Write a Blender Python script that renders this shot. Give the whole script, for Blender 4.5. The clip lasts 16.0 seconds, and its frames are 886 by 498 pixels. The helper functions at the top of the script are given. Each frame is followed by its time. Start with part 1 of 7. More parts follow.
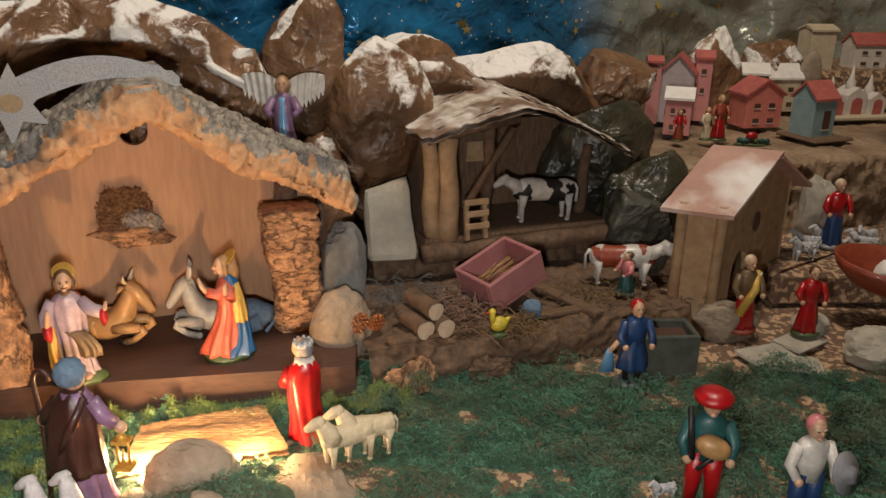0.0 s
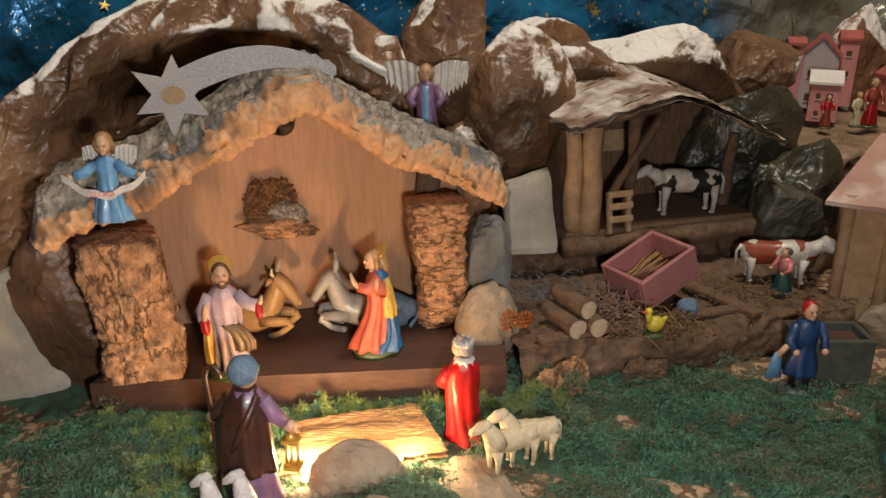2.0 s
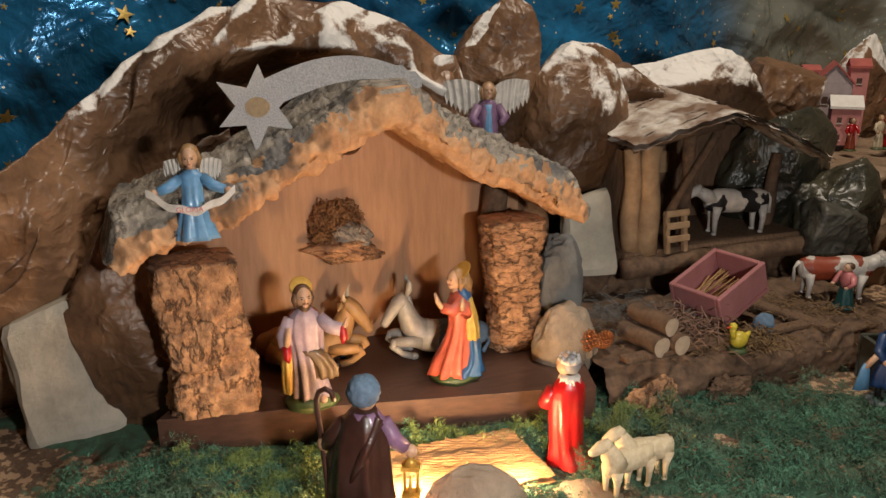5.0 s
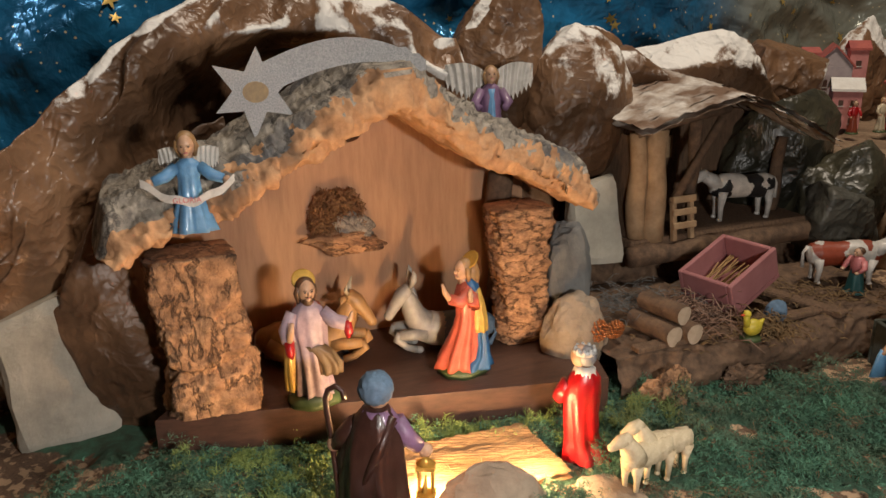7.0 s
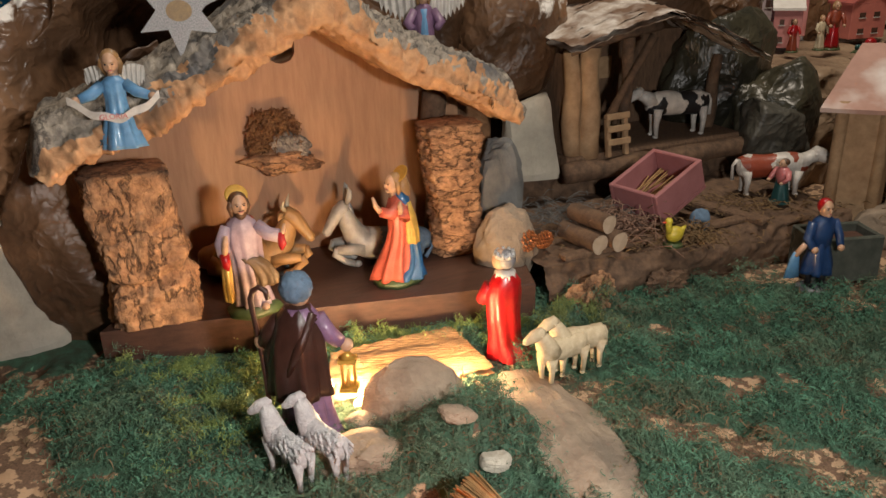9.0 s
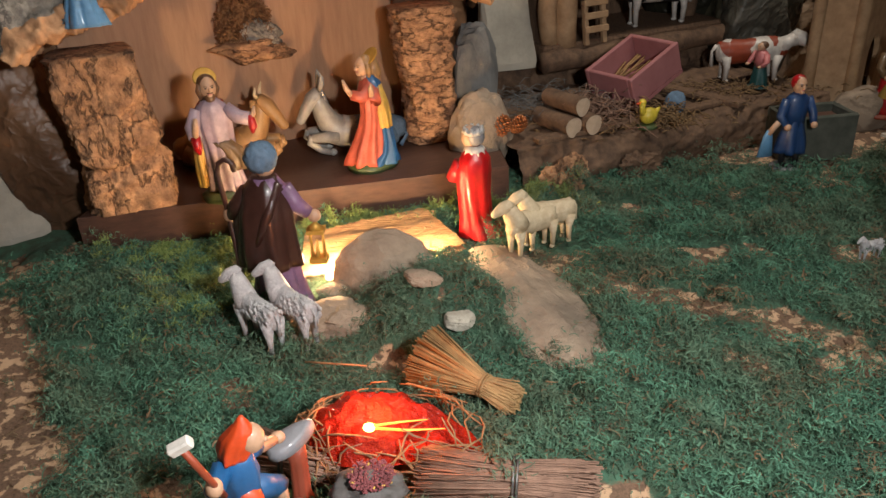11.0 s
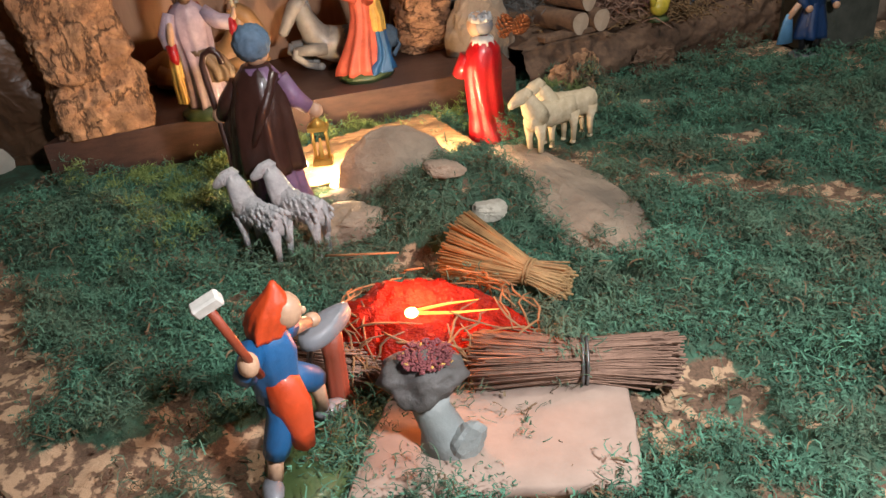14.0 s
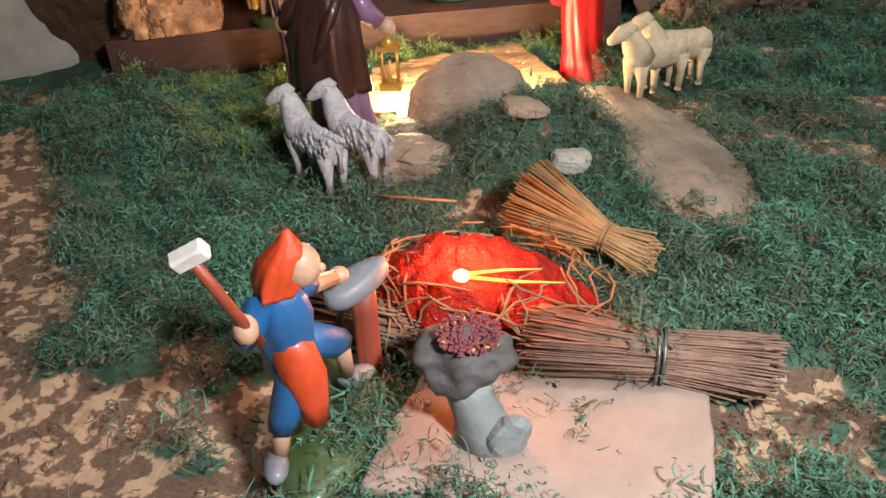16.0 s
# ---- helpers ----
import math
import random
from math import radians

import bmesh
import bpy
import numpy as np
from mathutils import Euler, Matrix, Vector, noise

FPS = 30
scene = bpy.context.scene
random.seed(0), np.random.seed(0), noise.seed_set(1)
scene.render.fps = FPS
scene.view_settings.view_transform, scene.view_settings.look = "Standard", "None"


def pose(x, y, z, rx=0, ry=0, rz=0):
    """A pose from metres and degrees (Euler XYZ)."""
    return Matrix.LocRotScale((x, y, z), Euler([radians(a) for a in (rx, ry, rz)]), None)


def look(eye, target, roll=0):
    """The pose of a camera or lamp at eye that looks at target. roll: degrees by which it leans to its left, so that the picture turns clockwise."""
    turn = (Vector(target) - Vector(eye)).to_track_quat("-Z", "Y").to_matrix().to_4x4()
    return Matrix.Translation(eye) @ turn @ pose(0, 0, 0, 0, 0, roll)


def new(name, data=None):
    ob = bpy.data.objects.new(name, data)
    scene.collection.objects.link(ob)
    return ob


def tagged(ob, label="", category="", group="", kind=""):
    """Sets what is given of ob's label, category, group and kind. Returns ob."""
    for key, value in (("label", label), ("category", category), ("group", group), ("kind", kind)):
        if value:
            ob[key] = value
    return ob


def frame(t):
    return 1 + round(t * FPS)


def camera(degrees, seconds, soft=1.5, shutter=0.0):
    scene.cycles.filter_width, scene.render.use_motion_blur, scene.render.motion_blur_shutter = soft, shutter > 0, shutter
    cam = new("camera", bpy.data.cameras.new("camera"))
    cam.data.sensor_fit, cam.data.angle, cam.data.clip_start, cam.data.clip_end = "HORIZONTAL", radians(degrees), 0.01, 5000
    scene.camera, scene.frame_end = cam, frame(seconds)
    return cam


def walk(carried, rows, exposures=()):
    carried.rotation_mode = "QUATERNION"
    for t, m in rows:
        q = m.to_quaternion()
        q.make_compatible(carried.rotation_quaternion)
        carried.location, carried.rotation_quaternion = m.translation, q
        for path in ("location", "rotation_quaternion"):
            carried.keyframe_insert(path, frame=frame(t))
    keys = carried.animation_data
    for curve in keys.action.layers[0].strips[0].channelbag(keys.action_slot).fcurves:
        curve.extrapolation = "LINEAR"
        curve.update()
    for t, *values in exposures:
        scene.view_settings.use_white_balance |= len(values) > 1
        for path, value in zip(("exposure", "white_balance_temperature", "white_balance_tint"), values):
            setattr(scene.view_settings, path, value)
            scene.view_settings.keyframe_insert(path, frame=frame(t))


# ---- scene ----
cam = camera(58.6, 16.0)
METRES, EYE, TILT, LEAN, TURN = 0.72, 0.45, -20.0, -1.0, 0.0
ROWS = [
    (0.0, 0.0, 0.0, 0.0, 0.0, 0.0, -0.0),
    (0.5, 0.0067, 0.0332, 0.0141, 3.06, -0.38, -0.54),
    (1.0, 0.014, 0.0287, 0.0148, 5.37, -0.13, -1.4),
    (1.5, -0.0212, 0.0373, 0.0125, 6.63, -0.38, -1.97),
    (2.0, -0.122, 0.0417, 0.0144, 5.25, -1.13, -0.53),
    (2.5, -0.2168, 0.0368, 0.0112, 1.68, -1.44, 1.44),
    (3.0, -0.2949, 0.0514, -0.0041, -0.14, -0.98, 1.36),
    (3.5, -0.302, 0.0514, -0.0068, 0.84, 0.26, 0.46),
    (4.0, -0.2791, 0.0218, -0.0159, 2.59, 2.1, -0.04),
    (4.5, -0.2675, 0.025, -0.0272, 2.79, 2.9, -0.04),
    (5.0, -0.319, 0.0744, -0.0309, 1.32, 2.54, 0.83),
    (7.5, -0.3495, 0.1146, -0.0335, -0.07, 1.34, 1.88),
    (8.0, -0.3197, 0.0976, -0.0472, -0.52, 0.22, 2.29),
    (8.5, -0.2934, 0.0814, -0.0608, -0.7, -0.94, 2.57),
    (9.0, -0.276, 0.067, -0.075, -0.84, -2.3, 3.02),
    (11.5, -0.2393, 0.0535, -0.1548, -0.79, -9.01, 4.36),
    (12.0, -0.2439, 0.0608, -0.1665, -0.97, -10.66, 4.7),
    (12.5, -0.2589, 0.0757, -0.1896, -1.55, -11.11, 5.57),
    (13.0, -0.2575, 0.0769, -0.2063, -1.75, -10.39, 6.36),
    (13.5, -0.2815, 0.0961, -0.2259, -2.26, -9.65, 6.99),
    (14.0, -0.2989, 0.128, -0.2308, -3.4, -9.44, 7.56),
    (14.5, -0.3149, 0.1649, -0.2293, -4.19, -10.37, 7.67),
    (15.0, -0.3126, 0.1917, -0.2265, -4.27, -12.14, 7.03),
    (15.5, -0.2959, 0.2037, -0.2275, -1.79, -13.62, 5.11),
    (16.0, -0.2837, 0.212, -0.2332, 3.55, -13.8, 2.7),
]
walk(cam, [(t, pose(0, 0, EYE, TILT, LEAN, TURN) @ pose(METRES * x, METRES * y, METRES * z, 90 + pitch, roll, yaw)) for t, x, y, z, yaw, pitch, roll in ROWS],
     [(0.0, 0.0, 6500, 10), (8.5, 0.0, 6450, 10), (11.5, -0.22, 6150, 10), (16.0, -0.12, 5850, 10)])

# ---- world and light ----
world = bpy.data.worlds.new("room_air")
scene.world = world
world.use_nodes = True
world.node_tree.nodes["Background"].inputs["Color"].default_value = (1.0, 0.86, 0.72, 1)
world.node_tree.nodes["Background"].inputs["Strength"].default_value = 0.09


def lamp(name, kind, where, target, power, colour, size=0.1):
    data = bpy.data.lights.new(name, kind)
    data.energy, data.color = power, colour
    if kind == "AREA":
        data.shape, data.size = "DISK", size
    else:
        data.shadow_soft_size = size
    ob = new(name, data)
    ob.matrix_world = look(where, target)
    return ob


# unseen light added near the camera, on the side the hammer's shadow implies
lamp("added_front_light", "AREA", (-0.02, 0.045, 0.365), (-0.23, 0.34, 0.0), 4.3, (1.0, 0.95, 0.89), 0.045)
lamp("ceiling_lamp", "AREA", (0.25, 0.80, 1.75), (0.05, 1.25, 0.2), 17.5, (1.0, 0.86, 0.70), 0.35)
lamp("crib_bulb_light", "POINT", (-0.262, 0.612, 0.022), (0, 0, 0), 1.35, (1.0, 0.61, 0.29), 0.004)
lamp("crib_bulb_light", "POINT", (-0.172, 0.632, 0.024), (0, 0, 0), 0.6, (1.0, 0.61, 0.29), 0.004)
lamp("fire_bulb_light", "POINT", (-0.208, 0.360, 0.058), (0, 0, 0), 0.30, (1.0, 0.25, 0.05), 0.005)

# ---- mesh helpers ----
TAU = 2 * math.pi


class Build:
    """Collects faces with a material slot each."""

    def __init__(self):
        self.v, self.f, self.m, self.s, self.snow = [], [], [], [], {}

    def add(self, verts, faces, m=0, smooth=True):
        n = len(self.v)
        self.v += [tuple(p) for p in verts]
        for f in faces:
            self.f.append([i + n for i in f])
            self.m.append(m)
            self.s.append(smooth)
        return self

    def rings(self, loops, m=0, smooth=True, caps=True, closed=True):
        k = len(loops[0])
        verts = [p for lp in loops for p in lp]
        faces = []
        for i in range(len(loops) - 1):
            for j in range(k if closed else k - 1):
                a, b = i * k + j, i * k + (j + 1) % k
                faces.append((a, b, b + k, a + k))
        if caps and closed:
            faces.append(tuple(reversed(range(k))))
            faces.append(tuple((len(loops) - 1) * k + j for j in range(k)))
        return self.add(verts, faces, m, smooth)

    def tube(self, pts, radii, m=0, n=8, smooth=True):
        pts = [Vector(p) for p in pts]
        if not hasattr(radii, "__len__"):
            radii = [radii] * len(pts)
        loops = []
        for i, p in enumerate(pts):
            d = (pts[min(i + 1, len(pts) - 1)] - pts[max(i - 1, 0)]).normalized()
            a = d.orthogonal().normalized() if i == 0 else (a - d * a.dot(d)).normalized()
            b = d.cross(a)
            loops.append([p + (a * math.cos(TAU * j / n) + b * math.sin(TAU * j / n)) * radii[i] for j in range(n)])
        return self.rings(loops, m, smooth)

    def ell(self, c, r, m=0, rot=(0, 0, 0), n=12, k=8):
        c = Vector(c)
        if not hasattr(r, "__len__"):
            r = (r, r, r)
        e = Euler([radians(x) for x in rot]).to_matrix()
        loops = []
        for i in range(k + 1):
            a = math.pi * (0.02 + 0.96 * i / k)
            loops.append([c + e @ Vector((r[0] * math.sin(a) * math.cos(TAU * j / n), r[1] * math.sin(a) * math.sin(TAU * j / n), -r[2] * math.cos(a))) for j in range(n)])
        return self.rings(loops, m)

    def robe(self, stack, m=0, n=44, fold=0.0, k=7, ph=0.0):
        """stack: (z, cx, cy, rx, ry) from the hem up; fold: depth of the folds at the hem, dying out above."""
        loops = []
        top, low = stack[-1][0], stack[0][0]
        if fold > 0.06 and len(stack) < 9:
            stack = [tuple(p + (q - p) * i / 3 for p, q in zip(stack[j], stack[j + 1])) for j in range(len(stack) - 1) for i in range(3)] + [stack[-1]]
        for z, cx, cy, rx, ry in stack:
            w = fold * max(0.15, 1 - (z - low) / (top - low + 1e-6))
            lp = []
            for j in range(n):
                a = TAU * j / n
                t = k * a + ph + 9 * z + 0.8 * math.sin(a + 30 * z)
                q = 1 + 1.5 * w * (1 - 2 * abs(math.sin(t / 2))) + 0.6 * w * math.sin((2 * k + 1) * a + 2 * ph)
                lp.append((cx + rx * q * math.cos(a), cy + ry * q * math.sin(a), z))
            loops.append(lp)
        return self.rings(loops, m)

    def box(self, lo, hi, m=0, bevel=0.0, jit=0.0):
        (x0, y0, z0), (x1, y1, z1) = lo, hi
        b = min(bevel, 0.49 * min(x1 - x0, y1 - y0, z1 - z0))
        loops = []
        for z, i in ((z0, b), (z0 + b, 0), (z1 - b, 0), (z1, b)) if b > 0 else ((z0, 0), (z1, 0)):
            if b > 0:
                c = b
                lp = [(x0 + i + c * (i == 0), y0 + i), (x1 - i - c * (i == 0), y0 + i), (x1 - i, y0 + i + c * (i == 0)), (x1 - i, y1 - i - c * (i == 0)),
                      (x1 - i - c * (i == 0), y1 - i), (x0 + i + c * (i == 0), y1 - i), (x0 + i, y1 - i - c * (i == 0)), (x0 + i, y0 + i + c * (i == 0))]
            else:
                lp = [(x0, y0), (x1, y0), (x1, y1), (x0, y1)]
            loops.append([(x + random.uniform(-jit, jit), y + random.uniform(-jit, jit), z + random.uniform(-jit, jit)) for x, y in lp])
        return self.rings(loops, m, smooth=False)

    def sheet(self, fn, nu, nv, m=0, smooth=True, mfn=None):
        n = len(self.v)
        for i in range(nu + 1):
            for j in range(nv + 1):
                self.v.append(tuple(fn(i / nu, j / nv)))
        for i in range(nu):
            for j in range(nv):
                a = n + i * (nv + 1) + j
                self.f.append([a, a + nv + 1, a + nv + 2, a + 1])
                self.m.append(mfn((i + 0.5) / nu, (j + 0.5) / nv) if mfn else m)
                self.s.append(smooth)
        return self

    def stone(self, c, r, seed, m=0, rot=(0, 0, 0), cuts=14, sub=3, rough=0.05, flat=0.62, smooth=False, freq=3.0):
        """An angular lump: a ball cut by random planes, then roughened."""
        rnd = random.Random(seed)
        ico = bmesh.new()
        bmesh.ops.create_icosphere(ico, subdivisions=sub, radius=1)
        planes = []
        for _ in range(cuts):
            d = Vector((rnd.gauss(0, 1), rnd.gauss(0, 1), rnd.gauss(0, 1))).normalized()
            planes.append((d, rnd.uniform(flat, 1.0), rnd.random()))
        e = Euler([radians(x) for x in rot]).to_matrix()
        off = Vector((seed * 1.7, seed * 0.9, seed * 2.3))
        verts = []
        for v in ico.verts:
            p = v.co.normalized()
            q, tone = min([(1.0, 0.5)] + [(h / p.dot(d), k) for d, h, k in planes if p.dot(d) > 0.05])
            q += rough * noise.fractal(p * freq + off, 0.8, 2.0, 4)
            if sub > 4:
                q += 0.09 * (0.25 - abs(noise.noise(p * 1.9 + off))) + 0.035 * (0.22 - abs(noise.noise(p * 4.6 + off))) + 0.012 * (0.2 - abs(noise.noise(p * 11 + off)))
            p = p * q
            self.snow[len(self.v) + len(verts)] = 0.46 * v.co.z - 0.14 * v.co.y + 0.20 * noise.noise(v.co * 1.6 + off) + 0.8 * (q - 0.8) + 0.75 * (tone - 0.5)
            verts.append(Vector(c) + e @ Vector((p.x * r[0], p.y * r[1], p.z * r[2])))
        self.add(verts, [[v.index for v in f.verts] for f in ico.faces], m, smooth)
        ico.free()
        return self


def mesh(name, b, mats):
    me = bpy.data.meshes.new(name)
    me.from_pydata(b.v, [], b.f)
    for mt in mats if isinstance(mats, (list, tuple)) else [mats]:
        me.materials.append(mt)
    me.polygons.foreach_set("material_index", b.m)
    me.polygons.foreach_set("use_smooth", b.s)
    if b.snow:
        at_ = me.attributes.new("snow", "FLOAT", "POINT")
        at_.data.foreach_set("value", [b.snow.get(i, 0.0) for i in range(len(b.v))])
    me.update()
    return me


def part(name, b, mats, parent, label=""):
    ob = new(name, mesh(name, b, mats))
    ob.parent = parent
    return tagged(ob, label)


def thing(name, label, category, m=None, b=None, mats=None, group="", kind=""):
    ob = new(name, mesh(name, b, mats) if b else None)
    if m is not None:
        ob.matrix_world = m
    return tagged(ob, label, category, group, kind)


def fbm(x, y, z=0.0, s=1.0, o=4):
    return noise.fractal(Vector((x * s, y * s, z * s)), 0.9, 2.0, o)


# ---- materials ----
def mat(name, c1, c2=None, scale=60.0, rough=0.6, bump=0.25, bscale=None, metal=0.0, coat=0.0, trans=0.0, c3=None, thr3=0.6, depth=0.002, per_object=0.0, stretch=None, spec=0.5, edge=0.06):
    m = bpy.data.materials.new(name)
    m.use_nodes = True
    t = m.node_tree
    n, l = t.nodes, t.links
    p = n["Principled BSDF"]
    c2 = c2 or tuple(0.7 * x for x in c1)
    co = n.new("ShaderNodeTexCoord")
    src = co.outputs["Object"]
    if stretch:
        mp = n.new("ShaderNodeMapping")
        mp.inputs["Scale"].default_value = stretch
        l.new(src, mp.inputs["Vector"])
        src = mp.outputs["Vector"]
    na = n.new("ShaderNodeTexNoise")
    na.inputs["Scale"].default_value, na.inputs["Detail"].default_value, na.inputs["Roughness"].default_value = scale, 8, 0.65
    l.new(src, na.inputs["Vector"])
    ra = n.new("ShaderNodeValToRGB")
    ra.color_ramp.elements[0].position, ra.color_ramp.elements[1].position = 0.33, 0.67
    ra.color_ramp.elements[0].color, ra.color_ramp.elements[1].color = (*c2, 1), (*c1, 1)
    l.new(na.outputs["Fac"], ra.inputs["Fac"])
    col = ra.outputs["Color"]
    nb = n.new("ShaderNodeTexNoise")
    nb.inputs["Scale"].default_value, nb.inputs["Detail"].default_value = scale * 0.22, 5
    l.new(src, nb.inputs["Vector"])
    if c3:
        rb = n.new("ShaderNodeValToRGB")
        rb.color_ramp.elements[0].position, rb.color_ramp.elements[1].position = thr3 - edge, thr3 + edge
        l.new(nb.outputs["Fac"], rb.inputs["Fac"])
        mx = n.new("ShaderNodeMixRGB")
        l.new(rb.outputs["Color"], mx.inputs["Fac"])
        l.new(col, mx.inputs["Color1"])
        mx.inputs["Color2"].default_value = (*c3, 1)
        col = mx.outputs["Color"]
    if per_object:
        oi = n.new("ShaderNodeObjectInfo")
        hs = n.new("ShaderNodeHueSaturation")
        mr = n.new("ShaderNodeMapRange")
        mr.inputs["To Min"].default_value, mr.inputs["To Max"].default_value = 1 - per_object, 1 + per_object
        l.new(oi.outputs["Random"], mr.inputs["Value"])
        l.new(mr.outputs["Result"], hs.inputs["Value"])
        l.new(col, hs.inputs["Color"])
        col = hs.outputs["Color"]
    l.new(col, p.inputs["Base Color"])
    p.inputs["Roughness"].default_value, p.inputs["Metallic"].default_value = rough, metal
    p.inputs["Coat Weight"].default_value, p.inputs["Coat Roughness"].default_value = coat, 0.12
    p.inputs["Transmission Weight"].default_value = trans
    p.inputs["Specular IOR Level"].default_value = spec
    if bump:
        nc = n.new("ShaderNodeTexNoise")
        nc.inputs["Scale"].default_value, nc.inputs["Detail"].default_value, nc.inputs["Roughness"].default_value = bscale or scale * 2, 8, 0.7
        l.new(src, nc.inputs["Vector"])
        bp = n.new("ShaderNodeBump")
        bp.inputs["Strength"].default_value, bp.inputs["Distance"].default_value = bump, depth
        l.new(nc.outputs["Fac"], bp.inputs["Height"])
        l.new(bp.outputs["Normal"], p.inputs["Normal"])
    return m


def emit(name, colour, power):
    m = bpy.data.materials.new(name)
    m.use_nodes = True
    p = m.node_tree.nodes["Principled BSDF"]
    p.inputs["Base Color"].default_value = (*colour, 1)
    p.inputs["Emission Color"].default_value, p.inputs["Emission Strength"].default_value = (*colour, 1), power
    return m


def paper(name, base, dark, snow=True, amount=0.5, gloss=0.45):
    """Crumpled brown packing paper; sprayed snow lies where it faces up."""
    m = mat(name, base, dark, 14.0, gloss, 0.0, c3=tuple(0.55 * x for x in dark), thr3=0.58)
    t = m.node_tree
    n, l = t.nodes, t.links
    p = n["Principled BSDF"]
    co = n.new("ShaderNodeTexCoord")
    warp = n.new("ShaderNodeTexNoise")
    warp.inputs["Scale"].default_value, warp.inputs["Detail"].default_value = 18, 3
    l.new(co.outputs["Object"], warp.inputs["Vector"])
    add = n.new("ShaderNodeMixRGB")
    add.blend_type = "ADD"
    add.inputs["Fac"].default_value = 0.06
    l.new(co.outputs["Object"], add.inputs["Color1"])
    l.new(warp.outputs["Color"], add.inputs["Color2"])
    last = None
    for sc, dist in ((8, 0.010), (22, 0.0036), (70, 0.0010)):
        vo = n.new("ShaderNodeTexNoise")
        vo.noise_type = "RIDGED_MULTIFRACTAL"
        vo.inputs["Scale"].default_value, vo.inputs["Detail"].default_value, vo.inputs["Roughness"].default_value = sc, 1, 0.4
        vo.inputs["Offset"].default_value, vo.inputs["Gain"].default_value = 1.0, 1.6
        l.new(add.outputs["Color"], vo.inputs["Vector"])
        bp = n.new("ShaderNodeBump")
        bp.inputs["Strength"].default_value, bp.inputs["Distance"].default_value = 0.75, dist
        l.new(vo.outputs["Fac"], bp.inputs["Height"])
        if last:
            l.new(last.outputs["Normal"], bp.inputs["Normal"])
        last = bp
    l.new(last.outputs["Normal"], p.inputs["Normal"])
    if snow:
        sx = n.new("ShaderNodeAttribute")
        sx.attribute_name = "snow"
        no = n.new("ShaderNodeTexNoise")
        no.inputs["Scale"].default_value, no.inputs["Detail"].default_value, no.inputs["Roughness"].default_value = 17, 9, 0.68
        l.new(co.outputs["Object"], no.inputs["Vector"])
        ma = n.new("ShaderNodeMath")
        ma.operation = "MULTIPLY_ADD"
        ma.inputs[1].default_value = 1.5
        l.new(no.outputs["Fac"], ma.inputs[0])
        l.new(sx.outputs["Fac"], ma.inputs[2])
        rp = n.new("ShaderNodeValToRGB")
        rp.color_ramp.elements[0].position, rp.color_ramp.elements[1].position = 0.0, 1.0
        mr = n.new("ShaderNodeMapRange")
        mr.inputs["From Min"].default_value, mr.inputs["From Max"].default_value = 1.80 - amount, 1.92 - amount
        l.new(ma.outputs["Value"], mr.inputs["Value"])
        mx = n.new("ShaderNodeMixRGB")
        old = p.inputs["Base Color"].links[0].from_socket
        l.new(mr.outputs["Result"], mx.inputs["Fac"])
        l.new(old, mx.inputs["Color1"])
        mx.inputs["Color2"].default_value = (0.86, 0.83, 0.78, 1)
        l.new(mx.outputs["Color"], p.inputs["Base Color"])
        rr = n.new("ShaderNodeMapRange")
        rr.inputs["To Min"].default_value, rr.inputs["To Max"].default_value = gloss, 0.9
        l.new(mr.outputs["Result"], rr.inputs["Value"])
        l.new(rr.outputs["Result"], p.inputs["Roughness"])
    return m


